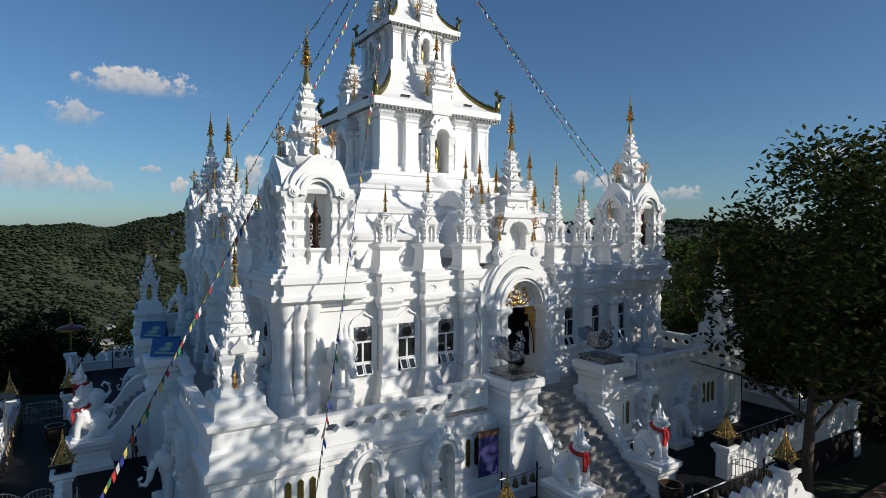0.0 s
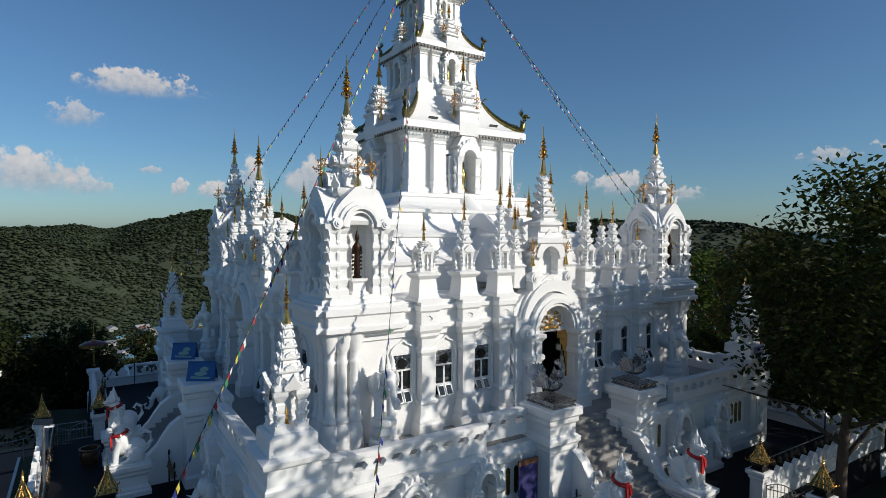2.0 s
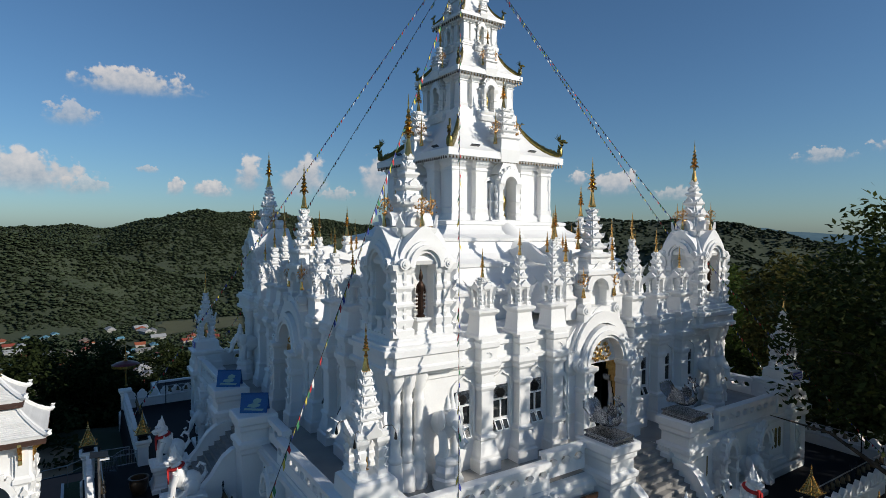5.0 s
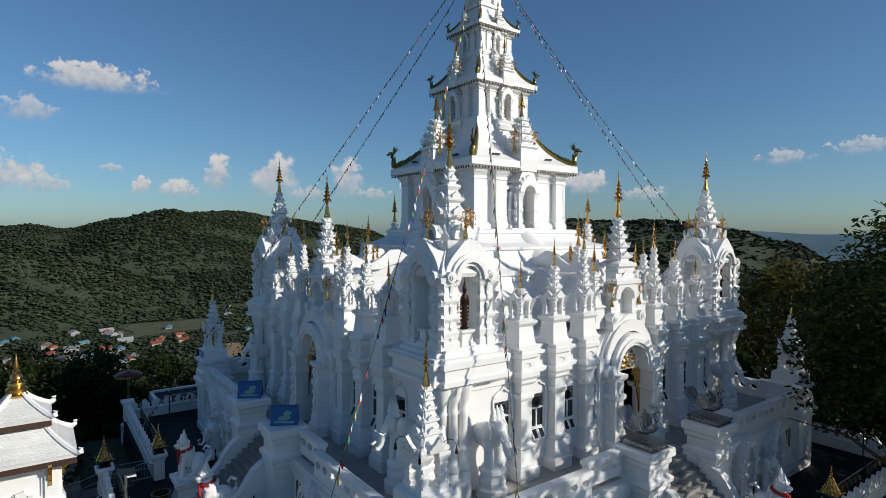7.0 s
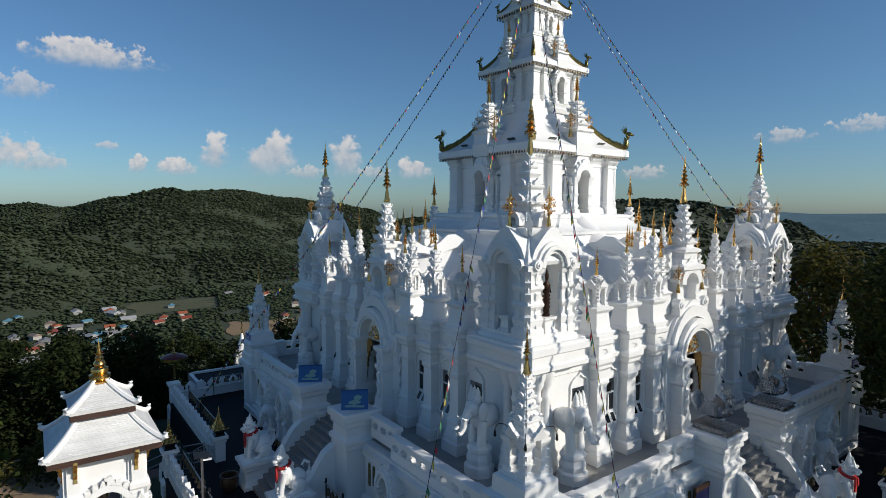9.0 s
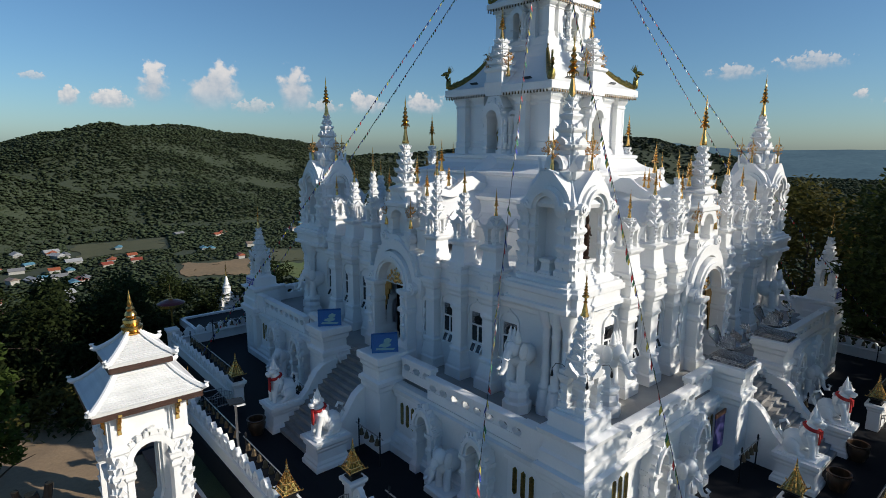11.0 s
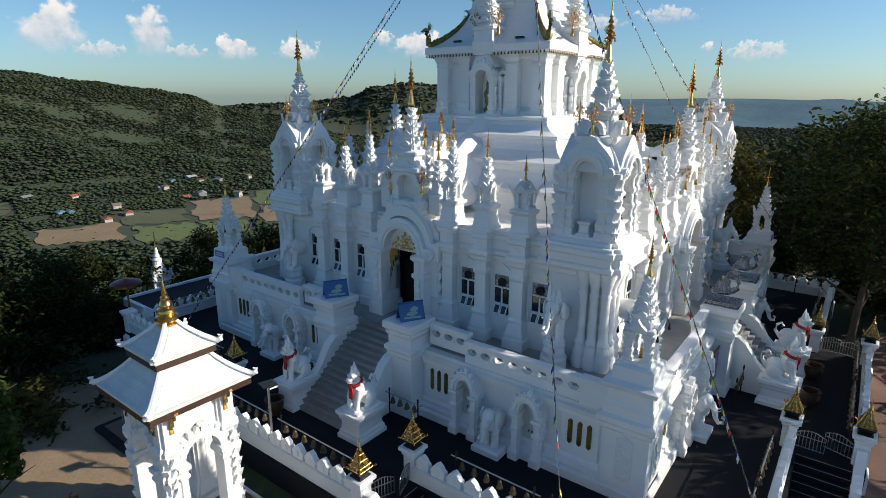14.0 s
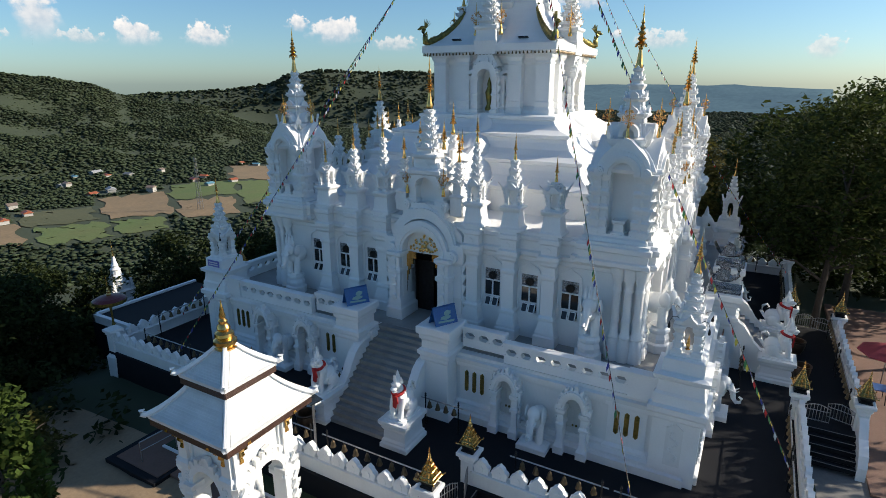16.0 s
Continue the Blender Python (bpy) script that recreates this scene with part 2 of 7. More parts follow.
def cusps(bm, r, zs, n, size, y0, y1, m=None, tall=1.0):
    """Small leaf curls along the back of an arch."""
    m = m or Matrix.Identity(4)
    for i in range(1, n):
        a = math.pi * i / n
        c, s = math.cos(a), math.sin(a)
        k = size * (1.0 if i != n // 2 else 1.6)
        px, pz = r * c, zs + tall * r * s
        tx, tz = -s, c
        if c < 0:
            tx, tz = s, -c
        prism(bm, [(px - tx * k * 0.5, pz - tz * k * 0.5), (px + tx * k * 0.5, pz + tz * k * 0.5), (px + c * k * 0.7 + tx * k * 0.7, pz + s * k * 0.7 + tz * k * 0.7), (px + c * k, pz + s * k)], y0, y1, m)


def serrated(bm, h, w, n, thick, m):
    """An upright fin with an outline of waves and points, outwards along +x."""
    pts = [(0, 0)]
    for i in range(n):
        z0, z1 = h * i / n, h * (i + 1) / n
        d = z1 - z0
        pts += [(w * 0.45, z0 + d * 0.05), (w * 0.8, z0 + d * 0.35), (w, z0 + d * 0.75), (w * 0.6, z0 + d * 0.7), (w * 0.35, z0 + d * 0.9)]
    pts.append((0, h))
    prism(bm, pts, -thick, thick, m)


def spire_tiers(bm, hw, z, steps, h, shrink, cx=0, cy=0, leaves=True, curl=1.0):
    """Diminishing square tiers, each a waisted block with a lip, a small arched leaf on every face and a curl on every corner."""
    for _ in range(steps):
        rstack(bm, hw, hw, [(-0.16 * hw, z), (-0.06 * hw, z + 0.08 * h), (-0.1 * hw, z + 0.3 * h), (0.06 * hw, z + 0.38 * h), (0.2 * hw, z + 0.46 * h), (0.24 * hw, z + 0.6 * h), (0.02 * hw, z + 0.66 * h), (-0.2 * hw, z + 0.8 * h), (-0.26 * hw, z + 1.02 * h)], cx, cy, 0, hw * 0.2)
        if leaves:
            for s in SIDES:
                m = RZ(s, cx, cy, z + 0.58 * h)
                prism(bm, [(x * 0.42 * hw, q * 0.44 * h) for x, q in ((-1, 0), (1, 0), (1.15, 0.4), (0.8, 0.75), (0.3, 0.9), (0, 1.15), (-0.3, 0.9), (-0.8, 0.75), (-1.15, 0.4))], -hw * 0.1, hw * 0.16, m @ pose(0, -hw * 1.08, 0, 4))
                prism(bm, [(-0.1 * hw, 0), (0.2 * hw, 0), (0.5 * hw, h * 0.16), (0.62 * hw, h * 0.5), (0.4 * hw, h * 0.36), (0.2 * hw, h * 0.42), (0.0, h * 0.3)], -hw * 0.08, hw * 0.08, m @ RZ(-45) @ pose(hw * 1.16, 0, -0.04 * h) @ Matrix.Diagonal((curl, 1, curl, 1)))
        z += h
        hw *= shrink
        h *= 0.5 + 0.5 * shrink
    return hw, z


def finial_mesh(kind, h, r):
    """A gilded finial: bell, rings and needle; 'tree' adds a crown of leaves, 'tiers' small canopies."""
    bm = BM()
    r *= 0.85
    prof = [(r * 0.9, 0), (r, h * 0.03), (r * 0.75, h * 0.09), (r * 0.55, h * 0.2), (r * 0.34, h * 0.3), (r * 0.5, h * 0.32), (r * 0.5, h * 0.34), (r * 0.26, h * 0.36)]
    z = 0.36
    if kind == "rings":
        prof += [(r * 0.3, h * 0.42), (r * 0.85, h * 0.44), (r * 0.8, h * 0.47), (r * 0.35, h * 0.5)]
        z = 0.5
        for k in range(4):
            q = r * (0.6 - 0.1 * k)
            prof += [(q, h * (z + 0.012)), (q, h * (z + 0.03)), (q * 0.5, h * (z + 0.05))]
            z += 0.07
    elif kind == "tree":
        prof += [(r * 0.2, h * 0.7)]
        z = 0.7
    else:
        for k in range(5):
            q = r * (1.2 - 0.2 * k)
            prof += [(q, h * (z + 0.015)), (q * 1.04, h * (z + 0.03)), (q * 0.4, h * (z + 0.075))]
            z += 0.085
    prof += [(r * 0.16, h * (z + 0.03)), (r * 0.22, h * (z + 0.06)), (r * 0.1, h * 0.9), (0.006, h)]
    lathe(bm, prof, 8)
    if kind == "tiers":
        for k in range(10):
            a = k * 0.628
            lathe(bm, [(0.012, -0.07), (0.02, -0.03), (0.006, 0)], 4, r * 1.18 * math.cos(a), r * 1.18 * math.sin(a), h * 0.375)
    return to_mesh("finial", bm, GOLD, 0.6)


def leaf_crown_mesh(h, r):
    bm = BM()
    rng = random.Random(3)
    for k in range(64):
        a, e = rng.uniform(0, 6.283), rng.uniform(-1.2, 1.4)
        q = r * rng.uniform(0.75, 1.0)
        p = Vector((q * math.cos(a) * math.cos(e), q * math.sin(a) * math.cos(e), h * 0.53 + q * 1.15 * math.sin(e)))
        bmesh.ops.create_icosphere(bm, subdivisions=1, radius=0.032, matrix=Matrix.LocRotScale(p, Euler((rng.random() * 3, rng.random() * 3, 0)), (1, 1, 0.35)))
        if k % 3 == 0:
            tube(bm, [(0, 0, h * 0.45), p], 0.006, 3)
    return to_mesh("leaf_crown", bm, COPPER)


F_RING = finial_mesh("rings", 1.2, 0.13)
F_RING_BIG = finial_mesh("tiers", 2.15, 0.19)
F_TREE = finial_mesh("tree", 1.45, 0.12)
F_CROWN = leaf_crown_mesh(1.45, 0.26)
F_TIER = finial_mesh("tiers", 1.35, 0.13)


def set_finial(parent, kind, x, y, z, s=1.0):
    m = Matrix.LocRotScale((x, y, z), None, (s, s, s))
    if kind == "ring":
        place("gold_finial", F_RING, parent, m)
    elif kind == "big":
        place("gold_finial", F_RING_BIG, parent, m)
    elif kind == "tier":
        place("gold_finial", F_TIER, parent, m)
    else:
        place("gold_finial", F_TREE, parent, m)
        place("leaf_crown", F_CROWN, parent, m)


# ---- large structure: ground, court, hills ----
COURT_Z = 0.0
TERRACE_Z = 3.0

RIDGES = [
    # crest distance, depth, list of (bearing east of north in degrees, elevation angle)
    (830, 270, [(-30, 0.6), (-12, 0.6), (-5.5, 0.1), (-1, -1.2), (3.4, -2.6), (8, -4.2), (13, -6.2), (18, -7.2)]),
    (1250, 620, [(-60, 0.4), (-30, 0.6), (-12, 0.2), (-4, 0.5), (-1, 0.75), (1, 0.4), (5, 1.25), (10, 2.0), (15, 2.25), (20, 1.55), (25, 0.95), (28, 0.5), (31, -0.6), (35, -1.3), (45, -4)]),
    (1700, 500, [(20, -4), (29, -1.0), (34, -0.5), (39, -0.25), (43, 0.2), (46, 1.3), (49, 1.6), (53, 1.4), (57, 1.5), (61, 1.2), (64, 0.5), (68, -0.5), (75, -3)]),
    (2900, 700, [(-5, -3), (5, 0.2), (20, -0.6), (40, -1.1), (55, -0.6), (62, 0.5), (66, 0.35), (70, 0.1), (75, 0.15), (80, 0.2), (88, 0.05), (95, -0.2), (104, -0.3), (120, -0.6), (180, -1.0)]),
]
EYE_Z = 13.0


def terrain(x, y):
    """Height of the land: the temple's hill, the plain and the ridges behind it."""
    r = math.hypot(x, y)
    b = math.degrees(math.atan2(x, y))
    plain_z = -86.0
    west = max(0.0, -x - 19) * min(1.0, max(0.0, (y - 9) / 5))
    near = -1.3 - 0.40 * max(0.0, y - 17.5, west) - 0.16 * max(0.0, x - 20) - 0.03 * max(0.0, -x - 30)
    t = min(1.0, max(0.0, (r - 42) / 250))
    t = t * t * (3 - 2 * t) * 0.6 + 0.4 * min(1.0, t * 2.2)
    if y < -10 and abs(b) > 95:
        t *= 0.35
    z = near * (1 - t) + plain_z * t
    z += t * 7 * noise.noise((x / 160, y / 160, 0.3))
    for crest, depth, table in RIDGES:
        if b < table[0][0] or b > table[-1][0]:
            continue
        for (b0, e0), (b1, e1) in zip(table, table[1:]):
            if b0 <= b <= b1:
                f = (b - b0) / (b1 - b0)
                f = f * f * (3 - 2 * f)
                top = EYE_Z + crest * math.tan(radians(e0 + (e1 - e0) * f)) - 8
                break
        edge = min(1.0, min(b - table[0][0], table[-1][0] - b) / 6)
        spread = max(0.0, 1 - abs(r - crest) / depth)
        s = spread * spread * (3 - 2 * spread)
        gully = 120 * (noise.noise((x / 290, y / 290, 4.0)) - 0.3) * spread * (1 - spread) * 2.4 + 20 * noise.noise((x / 70, y / 70, 2.0)) * spread * (1 - spread) * 2
        cand = plain_z + (top - plain_z) * s * edge + gully
        if r > crest:
            cand = max(cand, plain_z + (top - plain_z) * edge * s)
        z = max(z, cand) if t >= 1 else z
    return z


def build_ground():
    bm = BM()
    rr = [0, 12, 20, 26, 32, 40] + list(np.geomspace(48, 4600, 92))
    nb = 300
    rows = []
    for r in rr[1:]:
        rows.append([bm.verts.new((r * math.sin(a), r * math.cos(a), terrain(r * math.sin(a), r * math.cos(a)))) for a in (2 * math.pi * i / nb for i in range(nb))])
    c = bm.verts.new((0, 0, -1.3))
    for i in range(nb):
        bm.faces.new((c, rows[0][(i + 1) % nb], rows[0][i]))
    for a, b in zip(rows, rows[1:]):
        for i in range(nb):
            bm.faces.new((a[i], a[(i + 1) % nb], b[(i + 1) % nb], b[i]))
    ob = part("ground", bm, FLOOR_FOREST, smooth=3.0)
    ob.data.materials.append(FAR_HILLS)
    # beyond 2150 m the land takes the haze-coloured, faintly glowing material
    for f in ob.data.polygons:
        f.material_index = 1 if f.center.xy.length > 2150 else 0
    tagged(ob, "wooded hills and valley floor under dark green scrub", "ground", kind="structure")


build_ground()


FIELDS = [
    (26.5, 32.0, 455, 560, "stubble"), (32.8, 38.0, 430, 505, "stubble"), (38.5, 43.5, 600, 720, "stubble"), (43.0, 47.5, 470, 560, "scrub"),
    (32.5, 38.5, 515, 590, "paddy"), (38.8, 42.8, 470, 590, "paddy"), (20.5, 26.0, 402, 448, "paddy"),
    (20.0, 25.5, 455, 520, "scrub"), (5.0, 12.0, 560, 640, "scrub"), (13.0, 19.5, 420, 470, "stubble"), (26.8, 31.0, 405, 445, "paddy"),
]


def dome(sides, rings):
    """A low rounded crown: rings of points and a top, as arrays of points and triangles."""
    v, f = [], []
    for r, z in rings:
        v += [(r * math.cos(6.2832 * (i + 0.5 * len(v)) / sides), r * math.sin(6.2832 * (i + 0.5 * len(v)) / sides), z) for i in range(sides)]
    v.append((0, 0, 1))
    for k in range(len(rings) - 1):
        for i in range(sides):
            a, b = k * sides + i, k * sides + (i + 1) % sides
            f += [(a, b, b + sides), (a, b + sides, a + sides)]
    k = (len(rings) - 1) * sides
    f += [(k + i, k + (i + 1) % sides, len(v) - 1) for i in range(sides)]
    return np.array(v), np.array(f)


def build_forest():
    """Crowns of trees over the hills and the valley as one mesh of rough clumps."""
    rng = random.Random(11)
    nr = np.random.RandomState(5)
    crown = dome(5, [(1.0, -0.55), (0.85, 0.5)])
    verts, faces, count = [], [], 0
    bands = [(140, 300, 10000, 1.7), (300, 640, 40000, 2.1), (640, 1320, 100000, 2.9), (1320, 2300, 36000, 5.0)]
    for r0, r1, n, size in bands:
        bv, bf = crown
        for _ in range(n):
            b = rng.uniform(-12, 104)
            r = math.sqrt(rng.uniform(r0 * r0, r1 * r1))
            x, y = r * math.sin(radians(b)), r * math.cos(radians(b))
            if r > 1330 and b < 29:  # behind the near ridge
                continue
            if any(b0 - 0.6 < b < b1 + 0.6 and q0 - 8 < r < q1 + 8 for b0, b1, q0, q1, _ in FIELDS):
                continue
            z = terrain(x, y)
            if 240 < r < 640 and z < -72 and (noise.noise((x / 60, y / 60, 9)) > (0.42 if not in_village(x, y) else 0.2)):
                continue
            s = size * rng.uniform(0.55, 1.45)
            if rng.random() < 0.06:
                s *= 1.35
            if r < 300:  # nearer crowns are loose tufts of leaf sprays
                k = 22
                c = nr.normal(0, 0.5, (k, 3)) * s + np.array([x, y, z + s * 0.6])
                a, d = nr.normal(0, 0.26, (k, 3)) * s, nr.normal(0, 0.2, (k, 3)) * s
                verts.append(np.stack([c - a, c + d, c + a], 1).reshape(-1, 3))
                faces.append(np.arange(3 * k).reshape(-1, 3) + count)
                count += 3 * k
                continue
            q = bv * nr.uniform(0.75, 1.2, (len(bv), 1))
            q = q * np.array([s, s, s * rng.uniform(0.42, 0.7)]) + np.array([x, y, z + rng.uniform(-0.2, 0.5) * s])
            verts.append(q), faces.append(bf + count)
            count += len(bv)
    v, f = np.concatenate(verts), np.concatenate(faces)
    me = bpy.data.meshes.new("forest")
    me.from_pydata(v.tolist(), [], f.tolist())
    me.materials.append(FOREST)
    me.shade_smooth()
    tagged(new("forest", me), "dense dark green tree crowns covering the hills", "forest", kind="stuff")


def in_village(x, y):
    r, b = math.hypot(x, y), math.degrees(math.atan2(x, y))
    return (330 < r < 560 and -9 < b < 3) or (300 < r < 470 and 25 < b < 38)


build_forest()

# ---- court and terrace ----
bm = BM()
rstack(bm, 16.2, 16.2, [(0.15, -2.2), (0, -0.05), (0, 0)])
court = tagged(part("pavement_court", bm, COURT), "near-black sealed paving of the temple court", "pavement", kind="structure")
for s in SIDES:
    bm = BM()
    box(bm, -5.7, 5.7, -18.4, -16.1, -2.2, -0.004)
    tagged(part("pavement_bay", bm, COURT, None, m=RZ(s)), "near-black paved bay in front of the stairs", "pavement", kind="structure")

temple = tagged(empty("temple"), "ornate white-painted temple with stepped roofs and gold-tipped spires", "temple")

# lower storey that carries the terrace
BASE_PROF = [(0.42, 0), (0.42, 0.32), (0.3, 0.38), (0.3, 0.5), (0.12, 0.62), (0.12, 0.72), (0, 0.8), (0, 2.35), (0.1, 2.42), (0.1, 2.55), (0.22, 2.62), (0.22, 2.78), (0.1, 2.84), (0.1, 3.0)]
bm = BM()
rstack(bm, 11.38, 11.38, [(0, 0), (0, 2.95)])
part("base_core", bm, WHITE_STAIN, temple)
for s in SIDES:
    for sg in (1, -1):
        bm = BM()
        rstack(bm, 5.1, 0.55, BASE_PROF[:-1] + [(0.1, 2.975)], sg * 6.66, -11.65)
        part("base_wall", bm, WHITE_STAIN, temple, "white moulded lower wall with weather stains", m=RZ(s))
        bm = BM()
        box(bm, sg * 1.6, sg * 11.5, -11.95, -11.38, 2.9, TERRACE_Z)
        part("terrace_floor", bm, TERRACE, temple, m=RZ(s))
bm = BM()
box(bm, -11.38, 11.38, -11.38, 11.38, 2.9, TERRACE_Z)
part("terrace_floor", bm, TERRACE, temple, "smooth grey terrace floor")


def parapet_mesh(length, h=0.9):
    """A low wall with a row of long six-sided openings."""
    b = BM()
    box(b, 0, length, -0.14, 0.14, 0, h * 0.42)
    rstack(b, length / 2, 0.14, [(0, h * 0.72), (0, h * 0.8), (0.05, h * 0.83), (0.05, h), (0, h + 0.02)], length / 2, 0)
    n = max(1, int(round(length / 0.62)))
    p = length / n
    for i in range(n + 1):
        x = i * p
        w = 0.13
        prism(b, [(max(0, x - w - 0.06), h * 0.42), (min(length, x + w + 0.06), h * 0.42), (min(length, x + w - 0.05), h * 0.57), (min(length, x + w + 0.06), h * 0.72), (max(0, x - w - 0.06), h * 0.72), (max(0, x - w + 0.05), h * 0.57)], -0.12, 0.12)
    return to_mesh("parapet", b, WHITE)


PAR_LONG, PAR_STEP = parapet_mesh(4.9), parapet_mesh(1.9)
for s in SIDES:
    for sg in (1, -1):
        x = 5.1 if sg > 0 else -10.0
        place("parapet", PAR_LONG, temple, RZ(s) @ pose(x, -12.12, TERRACE_Z - 0.02))
        x = 3.1 if sg > 0 else -5.0
        place("parapet", PAR_STEP, temple, RZ(s) @ pose(x, -11.86, TERRACE_Z + 0.16))
        x = 10.0 if sg > 0 else -11.4
        b = BM()
        box(b, 0, 1.4, -0.16, 0.16, 0, 0.95)
        rstack(b, 0.7, 0.16, [(0.0, 0.86), (0.06, 0.9), (0.06, 1.0), (0, 1.02)], 0.7, 0)
        part("parapet_end", b, WHITE, temple, m=RZ(s) @ pose(x, -12.2, TERRACE_Z - 0.04))

# arched doors, slits and corner blocks of the lower storey
def niche_surround():
    b = BM()
    for sg in (1, -1):
        rstack(b, 0.17, 0.28, [(0.12, 0), (0.12, 0.3), (0.05, 0.4), (0, 0.55), (0, 1.1), (0.07, 1.16), (0.07, 1.26), (0, 1.32), (0, 1.62), (0.1, 1.74), (0.1, 1.86)], sg * 0.66, -0.22)
    strip(b, arch(0.5, 1.86, 0, 12), arch(0.86, 1.86, 0, 12), -0.5, 0.1)
    strip(b, arch(0.62, 1.9, 0, 12), arch(0.78, 1.9, 0, 12), -0.6, -0.48)
    cusps(b, 0.84, 1.88, 9, 0.14, -0.5, -0.3)
    for sg in (1, -1):
        serrated(b, 1.5, 0.16, 4, 0.1, Matrix.Translation((sg * 0.83, -0.25, 0.35)) @ RZ(0 if sg > 0 else 180))
    for sg in (1, -1):
        lathe(b, [(0.03, -0.12), (0.17, -0.1), (0.17, 0.1), (0.03, 0.12)], 10)
        for v in b.verts[-40:]:
            v.co = Vector((sg * 0.86 + v.co.x, -0.4 + v.co.z, 1.86 + v.co.y))
    return to_mesh("door_surround", b, WHITE, 0.6)


def niche_door():
    b = BM()
    prism(b, [(-0.5, 0.02), (0.5, 0.02)] + arch(0.5, 1.86, 0, 10), -0.03, 0.03)
    for sg in (1, -1):
        for z0, z1 in ((0.2, 0.95), (1.1, 1.75)):
            box(b, sg * 0.08, sg * 0.42, -0.045, 0, z0, z1)
    return to_mesh("door", b, DOOR_WHITE)


def ring_handles():
    b = BM()
    for sg in (1, -1):
        lathe(b, [(0.01, 0), (0.055, 0.01), (0.055, 0.03), (0.02, 0.05)], 8)
    for i, v in enumerate(b.verts):
        sg = 1 if i < 32 else -1
        v.co = Vector((sg * 0.1 + v.co.x, -0.04 - v.co.z, 1.05 + v.co.y))
    return to_mesh("handle", b, GOLD_DARK)


SURR, NDOOR, HANDLE = niche_surround(), niche_door(), ring_handles()
b = BM()
prism(b, [(-0.085, 0.08), (0, 0), (0.085, 0.08), (0.085, 0.92), (0, 1.0), (-0.085, 0.92)], -0.02, 0.02)
SLIT = to_mesh("slit_window", b, GOLD_DARK)
for s in SIDES:
    for sg in (1, -1):
        for u in (5.35, 8.15):
            m = RZ(s) @ pose(sg * u, -12.24, 0) @ Matrix.Diagonal((0.68, 1, 1.04, 1))
            place("door_surround", SURR, temple, m)
            d = place("door", NDOOR, temple, m @ pose(0, 0.0, 0))
            place("handle", HANDLE, d)
        for k in (-1, 0, 1):
            for u in (3.8, 10.05):
                place("slit_window", SLIT, temple, RZ(s) @ pose(sg * u + k * 0.36, -12.262, 1.22))
        b = BM()
        rstack(b, 0.75, 0.12, [(0.3, 0), (0.3, 0.3), (0.12, 0.42), (0.12, 0.7), (0, 0.8), (0, 2.35), (0.1, 2.42), (0.1, 2.6)], 0, 0)
        part("wall_bay", b, WHITE, temple, m=RZ(s) @ pose(sg * 3.85, -12.28 + 0.15, 0))
        b = BM()
        rstack(b, 0.7, 0.12, [(0.3, 0), (0.3, 0.3), (0.12, 0.42), (0.12, 0.7), (0, 0.8), (0, 2.35), (0.1, 2.42), (0.1, 2.6)], 0, 0)
        part("wall_bay", b, WHITE, temple, m=RZ(s) @ pose(sg * 10.05, -12.28 + 0.16, 0))


def relief_panel():
    b = BM()
    prism(b, [(-0.28, 0), (0.28, 0), (0.28, 1.5), (0.12, 1.62), (0, 1.72), (-0.12, 1.62), (-0.28, 1.5)], -0.02, 0.02)
    rng = random.Random(5)
    for k in range(16):
        a = k * 0.8
        blob(b, (0.12 * math.sin(a) + rng.uniform(-0.04, 0.04), -0.04, 0.2 + k * 0.075), (0.07, 0.04, 0.06), None, 1)
    return to_mesh("relief_panel", b, WHITE_STAIN, 0.6)


RELIEF = relief_panel()
for cx in (-1, 1):
    for cy in (-1, 1):
        b = BM()
        rstack(b, 0.78, 0.78, [(0, 0), (0, 2.5), (0.1, 2.6), (0.1, 2.75), (0.2, 2.85), (0.2, 3.05), (0.06, 3.12), (0.06, 3.5), (0, 3.6), (-0.05, 4.0), (0.1, 4.1), (0.14, 4.25), (-0.1, 4.33), (-0.12, 4.8), (-0.2, 4.86)], cx * 11.72, cy * 11.72)
        part("corner_block", b, WHITE, temple)
for s in SIDES:
    for u in (-11.72, 11.72):
        place("relief_panel", RELIEF, temple, RZ(s) @ pose(u, -12.52, 0.75))


def turret_mesh():
    """A small open shrine with a tiered spire, for the terrace corners."""
    b = BM()
    rstack(b, 0.5, 0.5, [(0, 0), (0, 0.08), (-0.08, 0.14)])
    for sx in (1, -1):
        for sy in (1, -1):
            rstack(b, 0.11, 0.11, [(0.05, 0.1), (0.05, 0.25), (0, 0.3), (0.03, 0.5), (0, 0.56), (0.03, 0.8), (0, 0.86), (0.09, 1.05), (0.09, 1.15)], sx * 0.31, sy * 0.31)
    for s in SIDES:
        strip(b, arch(0.2, 0.95, 0, 8), arch(0.34, 0.97, 0, 8), -0.46, -0.34, RZ(s))
        antefix(b, 0.4, 0.42, RZ(s) @ pose(0, -0.48, 1.2, 18), 0.05)
        serrated(b, 1.0, 0.16, 4, 0.05, RZ(s - 45) @ pose(0.5, 0, 0.12))
        prism(b, [(-0.1, 0), (0.1, 0), (0.32, 0.2), (0.42, 0.5), (0.2, 0.36), (0.05, 0.45)], -0.05, 0.05, RZ(s + 45) @ pose(0, -0.5, 1.1, 0, 0, 90))
    rstack(b, 0.42, 0.42, [(0, 1.14), (0.06, 1.2), (0.06, 1.3), (-0.1, 1.36), (-0.1, 1.5)])
    spire_tiers(b, 0.31, 1.48, 5, 0.36, 0.80, curl=0.7)
    return to_mesh("turret", b, WHITE)


